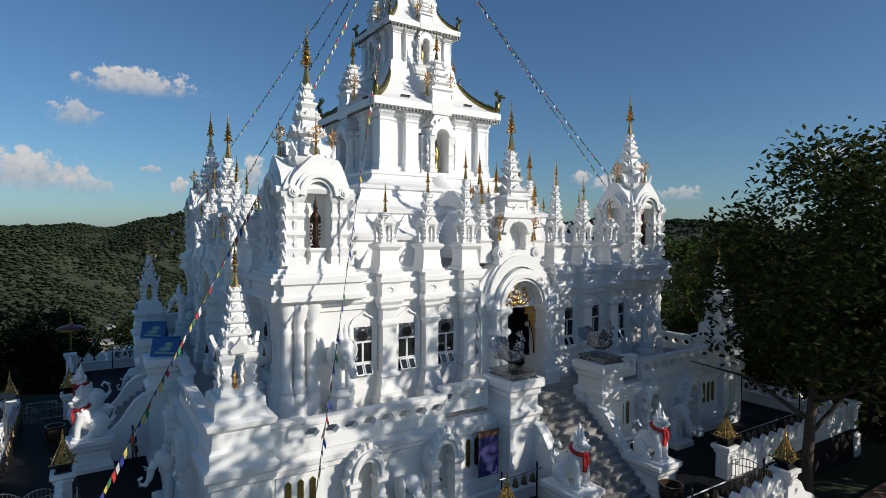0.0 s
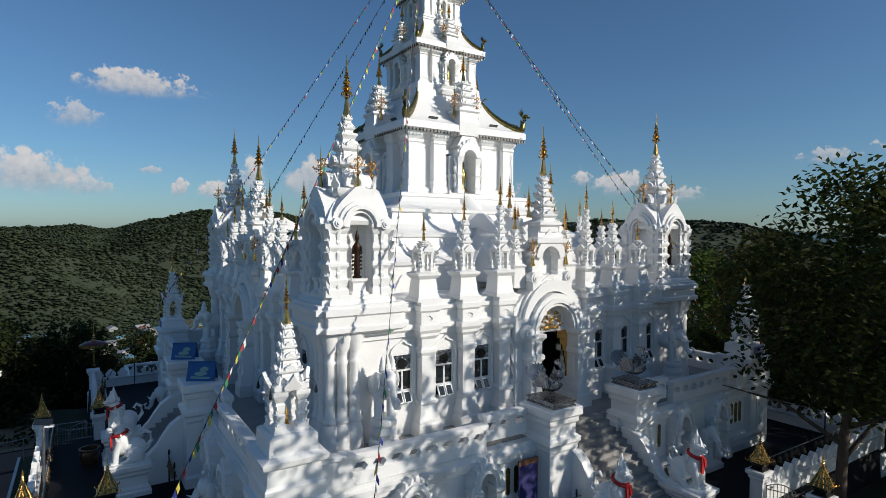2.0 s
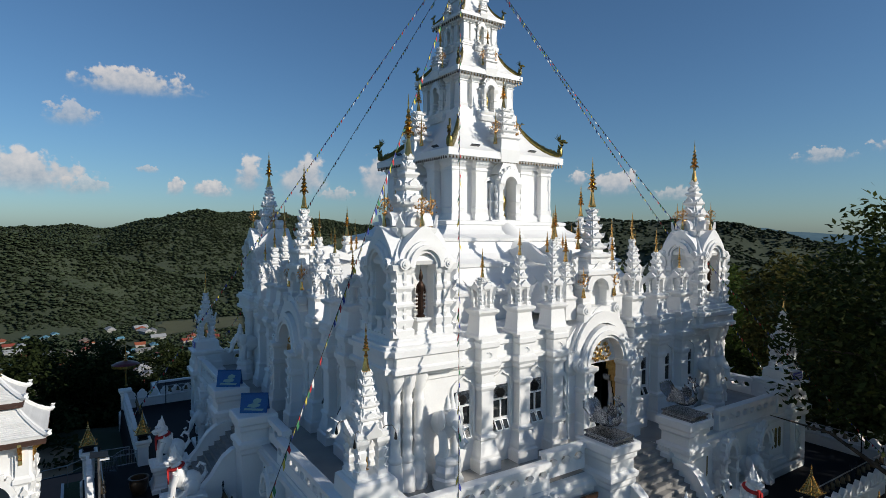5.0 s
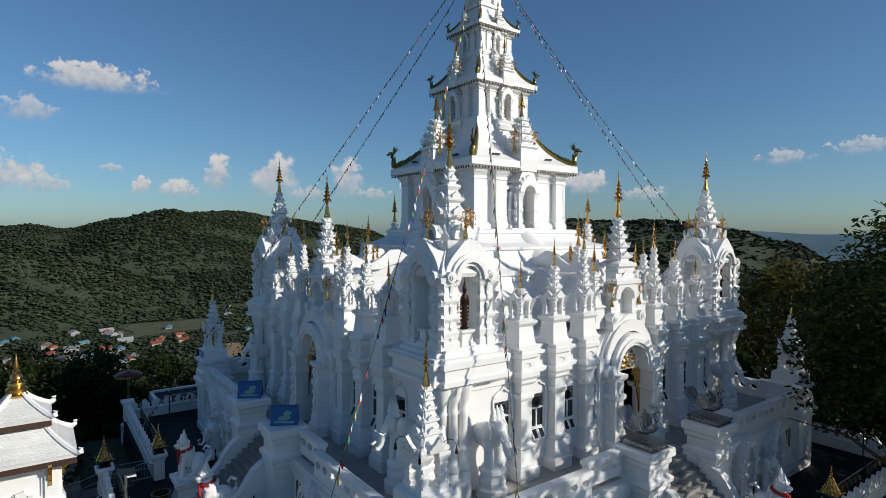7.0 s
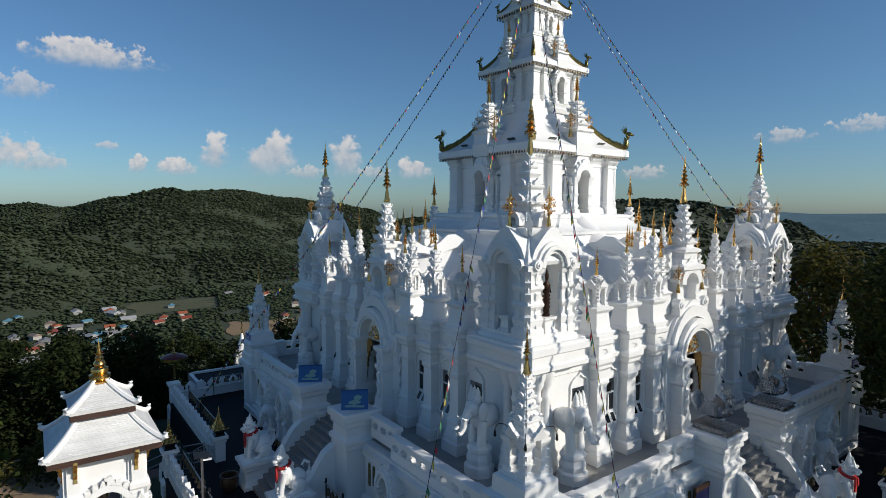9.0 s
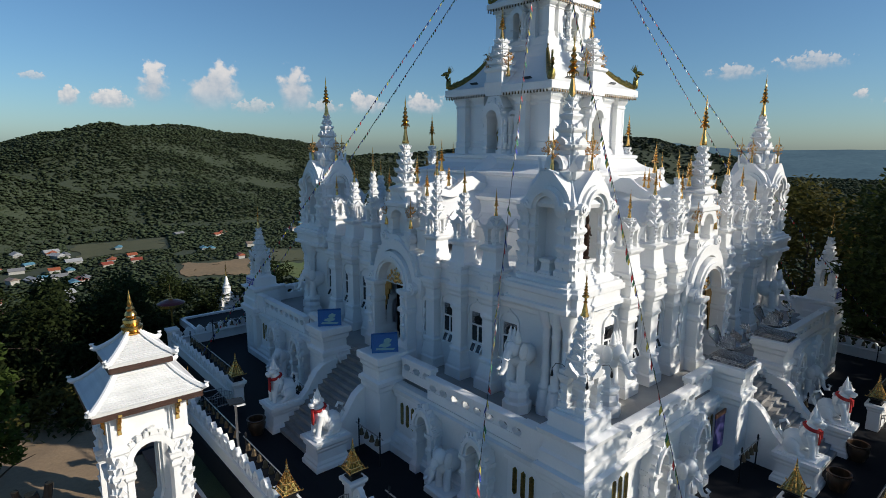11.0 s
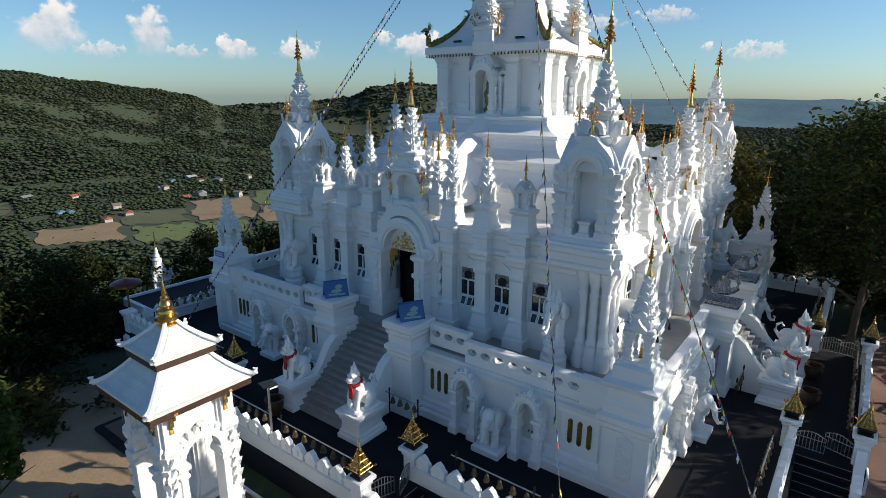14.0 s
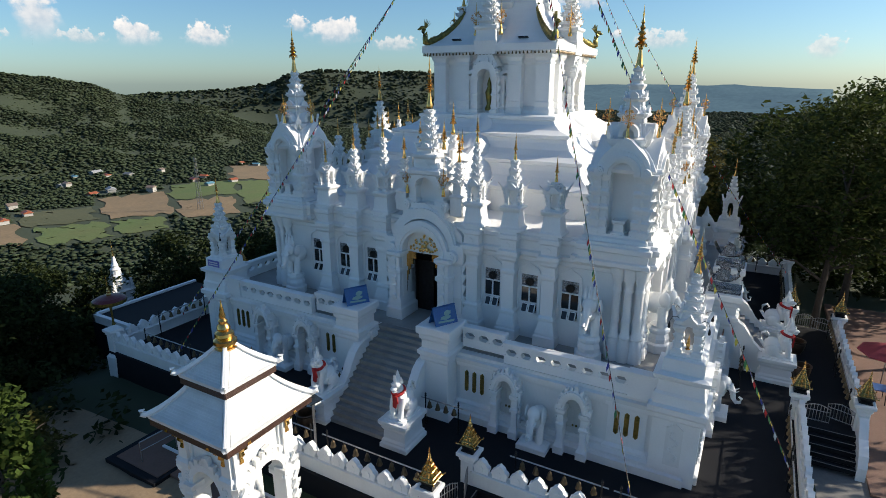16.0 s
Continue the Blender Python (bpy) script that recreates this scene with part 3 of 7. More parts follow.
TURRET = turret_mesh()
b = BM()
lathe(b, [(0.09, 0), (0.09, 0.05), (0.04, 0.08), (0.07, 0.2), (0.05, 0.3), (0.055, 0.38), (0.02, 0.45), (0.004, 0.6)], 8)
IMAGE = to_mesh("gold_figurine", b, GOLD)
TURRET_TOP = 4.85 + 2.95
for cx, cy in ((-1, -1), (1, -1), (-1, 1), (1, 1)):
    t = place("corner_turret", TURRET, temple, pose(cx * 11.72, cy * 11.72, 4.84))
    set_finial(t, "ring", 0, 0, 2.92, 1.15)
    g = tagged(place("gold_figurine", IMAGE, None, pose(cx * 11.72, cy * 11.72, 4.93)), "small gold figurine inside a white corner shrine", "figurine", "corner figurines")

# ---- staircases ----
def cheek_mesh():
    b = BM()
    pts = [(0, 0), (0, 1.0), (0.35, 1.06), (0.7, 1.2), (1.0, 1.5), (1.25, 1.9), (1.5, 2.25), (1.85, 2.5), (2.3, 2.6), (2.6, 2.6), (2.6, 0)]
    prism(b, pts, -0.16, 0.16)
    strip(b, pts[1:-1], [(x, z + 0.07) for x, z in pts[1:-1]], -0.2, 0.2)
    return to_mesh("cheek_wall", b, WHITE)


def pedestal_mesh(hx, hy, h):
    b = BM()
    k = h
    rstack(b, hx, hy, [(0.0, 0), (0.0, 0.14 * k), (-0.06, 0.2 * k), (-0.06, 0.26 * k), (-0.12, 0.34 * k), (-0.14, 0.62 * k), (-0.06, 0.72 * k), (-0.06, 0.78 * k), (0.0, 0.85 * k), (0.03, 0.88 * k), (0.03, k)])
    return to_mesh("pedestal", b, WHITE)


CHEEK, LION_PED = cheek_mesh(), pedestal_mesh(0.78, 0.62, 1.2)
b = BM()
rstack(b, 0.62, 0.62, [(0.1, 0), (0.1, 0.4), (0, 0.5), (0, 2.6), (0.06, 2.7), (0.06, 2.85), (0.14, 2.95), (0.14, 3.1), (0.0, 3.2), (0.0, 3.55), (0.08, 3.65), (0.08, 3.8), (0.18, 3.9), (0.18, 4.16), (0.14, 4.2)])
NEWEL = to_mesh("newel_pedestal", b, WHITE)
b = BM()
rstack(b, 1.5, 0.15, [(0, 0), (0, 0.15), (0.012, 0.155), (0.012, 0.1875)], 0, 0)
TREAD = to_mesh("step", b, STEP)
STAIRS = []
for s in SIDES:
    st = tagged(empty("staircase", 0, 0, 0, s), "grey stone flight of sixteen steps between white curved cheek walls", "staircase", "temple staircases")
    STAIRS.append(st)
    for k in range(16):
        place("step", TREAD, st, pose(0, -15.45 + 0.25 * k + 0.13, 0.1875 * k - 0.005))
    b = BM()
    prism(b, [(-15.3, 0), (-11.6, 0), (-11.6, 2.8)], -1.5, 1.5, RZ(90))
    part("stair_body", b, STEP, st)
    for sg in (1, -1):
        place("cheek_wall", CHEEK, st, Matrix.Translation((sg * 1.68, -15.0, 0)) @ RZ(90))
        place("newel_pedestal", NEWEL, st, pose(sg * 2.3, -12.4, 0))
        place("lion_pedestal", LION_PED, st, RZ(90, sg * 2.02, -15.05, 0))

# ---- upper storey ----
W = 9.55
ROOF_Z = 7.75
bm = BM()
for s in SIDES:
    m = RZ(s)
    cuts = [-W, -7.26, -6.44, -5.46, -4.64, -3.71, -2.89, -1.0, 1.0, 2.89, 3.71, 4.64, 5.46, 6.44, 7.26, W - 0.4]
    for i, (a, c) in enumerate(zip(cuts, cuts[1:])):
        bb = BM()
        if i % 2 == 0:
            box(bb, a, c, -W, -W + 0.4, TERRACE_Z - 0.02, ROOF_Z)
        elif i == 7:
            box(bb, a, c, -W, -W + 0.4, 6.3, ROOF_Z)
        else:
            box(bb, a, c, -W, -W + 0.4, TERRACE_Z - 0.02, 4.14)
            box(bb, a, c, -W, -W + 0.4, 5.99, ROOF_Z)
        for v in bb.verts:
            v.co = m @ v.co
        me = bpy.data.meshes.new("tmp")
        bb.to_mesh(me), bb.free()
        bm.from_mesh(me)
part("wall", bm, WHITE, temple, "white painted upper wall with mouldings")
bm = BM()
rstack(bm, W, W, [(0.02, 6.55), (0.1, 6.6), (0.1, 6.75), (0.2, 6.85), (0.2, 7.0), (0.06, 7.06), (0.06, 7.45), (0.16, 7.52), (0.16, 7.66), (0.08, 7.7), (0.08, ROOF_Z + 0.1), (-0.5, ROOF_Z + 0.1)])
part("cornice", bm, WHITE, temple)
bm = BM()
box(bm, -W + 0.45, W - 0.45, -W + 0.45, W - 0.45, ROOF_Z - 0.1, ROOF_Z + 0.02)
part("roof_deck", bm, mat("tan_roof_deck", (0.45, 0.36, 0.27), 0.8, 0, 0.12, 0.8, 0.1, 12, (0.36, 0.3, 0.24), 0.8), temple, "tan concrete roof deck behind the pinnacles")
# hall darkness is coloured in: a black floor and a solid black core
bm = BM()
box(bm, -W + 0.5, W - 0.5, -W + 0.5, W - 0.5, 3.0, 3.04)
part("hall_floor", bm, UNLIT_BLACK, temple)
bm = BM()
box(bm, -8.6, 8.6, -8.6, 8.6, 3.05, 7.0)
part("inner_core", bm, UNLIT_BLACK, temple, "solid near-black block in place of the unlit hall")


def window_meshes():
    fr = BM()
    w, z0, z1 = 0.41, 4.14, 5.99
    for x in (-w + 0.02, w - 0.02):
        box(fr, x - 0.03, x + 0.03, -0.02, 0.1, z0, z1)
    for z in (z0 + 0.03, z0 + 0.5, z0 + 1.24, z1 - 0.03):
        box(fr, -w, w, -0.025, 0.1, z - 0.03, z + 0.03)
    box(fr, -0.03, 0.03, -0.02, 0.1, z0, z0 + 1.24)
    # the two lower casements are pushed open
    for x in (-0.17, 0.17):
        m = pose(x, -0.02, z0 + 0.46, -28)
        for a, c, d, e in ((-0.15, -0.11, -0.42, 0), (0.11, 0.15, -0.42, 0), (-0.15, 0.15, -0.42, -0.38), (-0.15, 0.15, -0.04, 0)):
            prism(fr, [(a, d), (c, d), (c, e), (a, e)], -0.02, 0.02, m)
    gl = BM()
    box(gl, -w, w, 0.03, 0.04, z0 + 0.5, z0 + 1.24)
    for x in (-0.17, 0.17):
        prism(gl, [(-0.12, -0.4), (0.12, -0.4), (0.12, -0.02), (-0.12, -0.02)], -0.004, 0.004, pose(x, -0.02, z0 + 0.46, -28))
    tp = BM()
    box(tp, -w, w, 0.02, 0.04, z0 + 1.24, z1)
    fan = BM()
    lathe(fan, [(0.02, 0), (0.17, 0.0), (0.19, 0.03), (0.17, 0.06), (0.02, 0.06)], 14)
    for v in fan.verts:
        v.co = Vector((v.co.x, -v.co.z, z0 + 1.47 + v.co.y))
    for k in range(5):
        a = k * 1.2566
        tube(fan, [(0, -0.05, z0 + 1.47), (0.2 * math.cos(a), -0.05, z0 + 1.47 + 0.2 * math.sin(a))], 0.018, 4)
    hood = BM()
    o = arch(0.52, 6.0, 0.25, 10, 0.8)
    o[6] = (0, 6.52)
    i = arch(0.45, 6.0, 0.25, 10, 0.75)
    i[6] = (0, 6.42)
    strip(hood, i, o, -0.08, 0.02)
    for sg in (1, -1):
        box(hood, sg * 0.45, sg * 0.52, -0.06, 0.02, 4.2, 5.8)
    return (to_mesh("window_frame", fr, UPVC), to_mesh("pane", gl, GLASS), to_mesh("top_panel", tp, SILVER), to_mesh("fan_grille", fan, IRON), to_mesh("hood_mould", hood, WHITE))


WF, WP, WT, WG, WH = window_meshes()
for s in SIDES:
    for k, u in enumerate((-6.85, -5.05, -3.3, 3.3, 5.05, 6.85)):
        wnd = tagged(empty("window", u, -W, 0), "", "", "")
        wnd.parent = temple
        wnd.matrix_basis = RZ(s) @ pose(u, -W, 0)
        place("window_frame", WF, wnd, pose(0, 0.04, 0)), place("pane", WP, wnd, pose(0, 0.04, 0))
        place("top_panel", WT, wnd, pose(0, 0.04, 0))
        place("fan_grille", WG, wnd, pose(0, 0.04, 0))
        place("hood_mould", WH, wnd)


def pilaster_mesh(h=4.75, w=0.33, d=0.34):
    b = BM()
    z = TERRACE_Z
    rstack(b, w, d, [(0.16, z), (0.16, z + 0.42), (0.1, z + 0.48), (0.1, z + 0.58), (0.04, z + 0.8), (-0.02, z + 1.1), (0.04, z + 1.16), (0.04, z + 1.26), (-0.06, z + 1.34), (-0.06, z + 2.9), (0.0, z + 3.02), (0.0, z + 3.12), (-0.04, z + 3.2), (-0.04, z + 3.5), (0.06, z + 3.62), (0.06, z + 3.72), (0.14, z + 3.84), (0.14, z + 4.0), (0.02, z + 4.06), (0.02, z + 4.46), (0.1, z + 4.54), (0.1, z + 4.7), (0.04, z + 4.74), (0.04, z + 4.86)])
    # a scroll on the frieze
    tube(b, [(-0.1, -d - 0.04, z + 4.33), (-0.02, -d - 0.05, z + 4.36), (0.08, -d - 0.05, z + 4.3), (0.1, -d - 0.05, z + 4.2), (0.02, -d - 0.04, z + 4.16)], 0.022, 4)
    return to_mesh("pilaster", b, WHITE)


PIL = pilaster_mesh()
for s in SIDES:
    for u in (-6.0, -4.2, -2.45, 2.45, 4.2, 6.0):
        place("pilaster", PIL, temple, RZ(s) @ pose(u, -W - 0.12, 0))


def column_mesh():
    b = BM()
    z = TERRACE_Z
    prof = [(0.3, 0), (0.3, 0.4), (0.25, 0.46), (0.27, 0.7), (0.2, 0.95), (0.24, 1.0), (0.24, 1.1), (0.17, 1.18), (0.15, 1.6), (0.19, 1.75), (0.15, 1.9), (0.15, 2.9), (0.19, 3.0), (0.15, 3.1), (0.15, 3.3), (0.24, 3.5), (0.24, 3.6), (0.3, 3.75), (0.3, 4.0)]
    lathe(b, [(r * 1.08, z + h) for r, h in prof], 8)
    return to_mesh("corner_column", b, WHITE, 0.9)


COL = column_mesh()
for cx, cy in ((-1, -1), (1, -1), (-1, 1), (1, 1)):
    for dx, dy in ((0.1, 0.1), (-0.32, 0.16), (0.16, -0.32), (-0.76, 0.16), (0.16, -0.76)):
        place("corner_column", COL, temple, pose(cx * (W + dx), cy * (W + dy), 0, 0, 0, 22.5))
    b = BM()
    rstack(b, 1.55, 1.55, [(0.0, 6.98), (0.12, 7.05), (0.12, 7.2), (0.02, 7.26), (0.02, 7.55), (0.14, 7.62), (0.14, 7.8), (0.04, 7.84), (0.04, 7.94)], cx * 8.55, cy * 8.55, 0, 0.25)
    part("corner_cornice", b, WHITE, temple)

# ---- doorway bays ----
def scroll(bm, cx, cz, r, turns, y0, y1, flip=1, start=0.0):
    """A flat spiral ornament in (x, z)."""
    n = 14
    ins, outs = [], []
    for i in range(n + 1):
        a = start + turns * 6.283 * i / n
        q = r * (1 - 0.72 * i / n)
        w = 0.28 * r * (1 - 0.5 * i / n)
        ins.append((cx + flip * (q - w) * math.cos(a), cz + (q - w) * math.sin(a)))
        outs.append((cx + flip * q * math.cos(a), cz + q * math.sin(a)))
    strip(bm, ins, outs, y0, y1)


def volute(bm, cx, cz, r, y0, y1, m=None):
    """A round solid scroll end with a raised eye."""
    for k, out in ((1.0, 0.0), (0.62, 0.04), (0.28, 0.08)):
        prism(bm, [(cx + k * r * math.cos(0.5236 * i), cz + k * r * math.sin(0.5236 * i)) for i in range(12)], y0 - out, y1, m)


def portal_mesh():
    b = BM()
    for sg in (1, -1):
        rstack(b, 0.3, 0.6, [(0.14, 3.0), (0.14, 3.5), (0.06, 3.6), (0.04, 3.95), (-0.02, 4.05), (-0.02, 5.2), (0.06, 5.3), (0.06, 5.45), (-0.02, 5.52), (-0.02, 6.0), (0.1, 6.15), (0.1, 6.3)], sg * 1.3, -0.42)
        rstack(b, 0.2, 0.3, [(0.12, 3.0), (0.12, 3.5), (0.02, 3.7), (0, 4.3), (0.05, 4.4), (0, 4.5), (0, 5.9), (0.12, 6.1), (0.12, 6.9)], sg * 1.78, -0.2)
    strip(b, arch(1.0, 6.3, 0, 14, 1.05), arch(1.42, 6.3, 0, 14, 1.1), -0.8, 0.1)
    strip(b, arch(1.12, 6.3, 0, 14, 1.05), arch(1.26, 6.3, 0, 14, 1.08), -0.88, -0.78)
    strip(b, arch(1.42, 6.35, 0, 14, 1.12), arch(1.7, 6.35, 0, 14, 1.22), -0.6, 0.1)
    for sg in (1, -1):
        volute(b, sg * 1.6, 6.38, 0.3, -0.85, -0.2)
    # an outer wave of the arch that lifts to a point
    n = 20
    wave = [(1.78 * math.cos(math.pi * i / n), 6.4 + 2.02 * math.sin(math.pi * i / n) + 0.16 * math.sin(math.pi * i / n) ** 14 + 0.07 * math.cos(i * 1.2566)) for i in range(n + 1)]
    strip(b, [(1.62 * math.cos(math.pi * i / n), 6.35 + 1.8 * math.sin(math.pi * i / n)) for i in range(n + 1)], wave, -0.46, 0.1)
    for sg in (1, -1):
        serrated(b, 2.6, 0.24, 5, 0.14, Matrix.Translation((sg * 1.95, -0.3, 3.6)) @ RZ(0 if sg > 0 else 180))
        serrated(b, 2.2, 0.16, 5, 0.1, Matrix.Translation((sg * 1.3, -1.0, 3.9)) @ RZ(-90))
    prism(b, [(-1.9, 7.0), (1.9, 7.0), (1.9, 7.3), (1.4, 7.8), (0.75, 8.3), (0, 8.55), (-0.75, 8.3), (-1.4, 7.8), (-1.9, 7.3)], -0.3, 0.3)
    return to_mesh("portal", b, WHITE, 0.5)


def tympanum_mesh():
    b = BM()
    prism(b, [(-1.0, 6.2)] + arch(1.0, 6.3, 0, 12, 1.05)[::-1] + [(1.0, 6.2)], -0.02, 0.02)
    return to_mesh("tympanum", b, WHITE)


def tympanum_gold():
    b = BM()
    rng = random.Random(2)
    for k in range(60):
        a, q = rng.uniform(0.1, 3.04), rng.uniform(0.1, 0.82)
        x, z = q * math.cos(a), 6.3 + q * 0.98 * math.sin(a)
        blob(b, (x, -0.05, z), (0.075, 0.035, 0.06), Matrix.Rotation(rng.uniform(0, 3), 3, "Y"), 1)
    for sg in (1, -1):
        for k in range(7):
            f = k / 6
            box(b, sg * (0.98 - 0.55 * (1 - f) ** 2) - 0.05, sg * 1.0, -0.06, 0.0, 6.2 - 1.7 * f - 0.3, 6.22 - 1.7 * f)
    return to_mesh("gilded_carving", b, GOLD, 0.7)


def door_leaf():
    b = BM()
    for sg in (1, -1):
        rstack(b, 0.03, 0.42, [(0, 3.05), (0, 6.0)], sg * 0.92, 0.7)
    box(b, -0.95, -0.05, 0.5, 0.55, 3.05, 5.5)
    box(b, -1.0, 1.0, 0.45, 0.55, 5.5, 5.58)
    return to_mesh("door_leaf", b, IRON)


PORTAL, TYMP, TGOLD, DLEAF = portal_mesh(), tympanum_mesh(), tympanum_gold(), door_leaf()
b = BM()
box(b, -0.03, 0.03, -0.75, 0.9, 3.0, 6.3)
JAMB = to_mesh("door_jamb", b, WHITE)
for s in SIDES:
    m = RZ(s) @ pose(0, -W, 0)
    dr = tagged(empty("doorway"), "")
    dr.parent = temple
    dr.matrix_basis = m
    place("portal", PORTAL, dr), place("tympanum", TYMP, dr, pose(0, -0.3, 0)), place("gilded_carving", TGOLD, dr, pose(0, -0.33, 0))
    place("door_leaf", DLEAF, dr), place("door_jamb", JAMB, dr, pose(1.03, 0, 0)), place("door_jamb", JAMB, dr, pose(-1.03, 0, 0))


def gable_shrine():
    """The open shrine with a tall spire above each doorway."""
    b = BM()
    rstack(b, 1.0, 0.55, [(0.1, 8.0), (0.1, 8.3), (0, 8.36), (0, 8.6)])
    for sg in (1, -1):
        rstack(b, 0.2, 0.4, [(0.05, 8.6), (0.05, 8.75), (0, 8.8), (0, 9.3), (0.1, 9.45), (0.1, 9.55)], sg * 0.72, 0)
        rstack(b, 0.24, 0.3, [(0.05, 8.1), (0.05, 8.9), (0.12, 9.0), (-0.04, 9.1), (-0.06, 9.5)], sg * 1.45, 0.1)
        spire_tiers(b, 0.24, 9.45, 4, 0.3, 0.8, sg * 1.45, 0.1)
        volute(b, sg * 0.95, 8.5, 0.24, -0.66, -0.3)
    strip(b, arch(0.5, 9.3, 0, 10), arch(0.8, 9.35, 0, 10), -0.55, 0.3)
    box(b, -0.55, 0.55, 0.0, 0.3, 8.6, 9.8)
    strip(b, arch(0.78, 9.35, 0, 14), [(x * 1.16, 9.35 + (z - 9.35) * 1.2 + (0.22 if i == 7 else 0.0)) for i, (x, z) in enumerate(arch(0.8, 9.35, 0, 14))], -0.45, 0.25)
    for sg in (1, -1):
        serrated(b, 1.3, 0.26, 4, 0.08, Matrix.Translation((sg * 0.9, 0, 9.4)) @ RZ(0 if sg > 0 else 180))
    rstack(b, 0.72, 0.5, [(0, 9.85), (0.12, 9.95), (0.12, 10.1), (-0.1, 10.2), (-0.16, 10.45)])
    rstack(b, 0.5, 0.42, [(0, 10.4), (0, 10.6), (0.12, 10.7), (0.12, 10.8), (-0.08, 10.9)])
    spire_tiers(b, 0.4, 10.85, 5, 0.46, 0.8)
    return to_mesh("gable_shrine", b, WHITE, 0.5)


GSHRINE = gable_shrine()
for s in SIDES:
    g = place("gable_shrine", GSHRINE, temple, RZ(s) @ pose(0, -W + 0.15, 0))
    set_finial(g, "big", 0, 0, 12.8)
    for sg in (1, -1):
        set_finial(g, "tier", sg * 1.45, 0.1, 10.5, 0.9)
        set_finial(g, "tier", sg * 0.62, 0.2, 11.0, 1.0)
        set_finial(g, "tree", sg * 0.95, -0.45, 9.0, 0.95)


def pinnacle_mesh(h):
    """A roof pinnacle: tall pedestal, little arched shrine with flaring serrated wings, tiered spire."""
    b = BM()
    rstack(b, 0.4, 0.37, [(0.1, 0), (0.1, 0.1), (0.03, 0.16), (0.0, 0.26), (-0.05, 0.8), (0.04, 0.9), (0.07, 0.94), (0.07, 1.02), (-0.04, 1.06), (-0.1, 1.1)])
    for sx in (1, -1):
        for sy in (1, -1):
            rstack(b, 0.07, 0.07, [(0.03, 1.03), (0.03, 1.18), (0, 1.22), (0.025, 1.34), (0, 1.42), (0.02, 1.6), (0.05, 1.735)], sx * 0.22, sy * 0.21)
    for s in SIDES:
        strip(b, arch(0.13, 1.6, 0, 6), arch(0.23, 1.62, 0, 6), -0.3, -0.2, RZ(s))
        prism(b, [(-0.16, 1.78), (0.16, 1.78), (0.2, 1.86), (0, 2.04), (-0.2, 1.86)], -0.355, -0.25, RZ(s))
        # wing: a thin blade that leans out, with a toothed edge
        pts = [(-0.06, 1.02), (0.04, 1.02)]
        for k in range(6):
            f = k / 6
            x0 = 0.06 + 0.34 * f ** 1.6
            pts += [(x0 + 0.05, 1.14 + 0.9 * f), (x0 + 0.02, 1.22 + 0.9 * f)]
        pts += [(0.46, 2.12), (0.38, 2.0), (0.24, 1.86), (0.1, 1.81), (-0.06, 1.81)]
        prism(b, pts, -0.045, 0.045, RZ(s - 45) @ pose(0.3, 0, 0))
    rstack(b, 0.09, 0.09, [(0, 1.06), (0, 1.77)])
    rstack(b, 0.27, 0.27, [(0, 1.7), (0.06, 1.76), (0.06, 1.84), (-0.06, 1.92), (-0.08, 2.0)])
    n = max(3, int((h - 1.9) / 0.27))
    spire_tiers(b, 0.21, 1.95, n, (h - 1.95) / n * 1.3, 0.83, curl=0.8)
    return to_mesh("pinnacle", b, WHITE, 0.5)


PINS = {2.45: pinnacle_mesh(3.45), 4.2: pinnacle_mesh(2.8), 6.0: pinnacle_mesh(2.15)}
for s in SIDES:
    for u, me in PINS.items():
        for sg in (1, -1):
            p = place("pinnacle", me, temple, RZ(s) @ pose(sg * u, -W - 0.02, ROOF_Z + 0.1))
            top = max(v.co.z for v in me.vertices)
            set_finial(p, "ring", 0, 0, top - 0.16, 1.02 if u > 2.5 else 1.1)

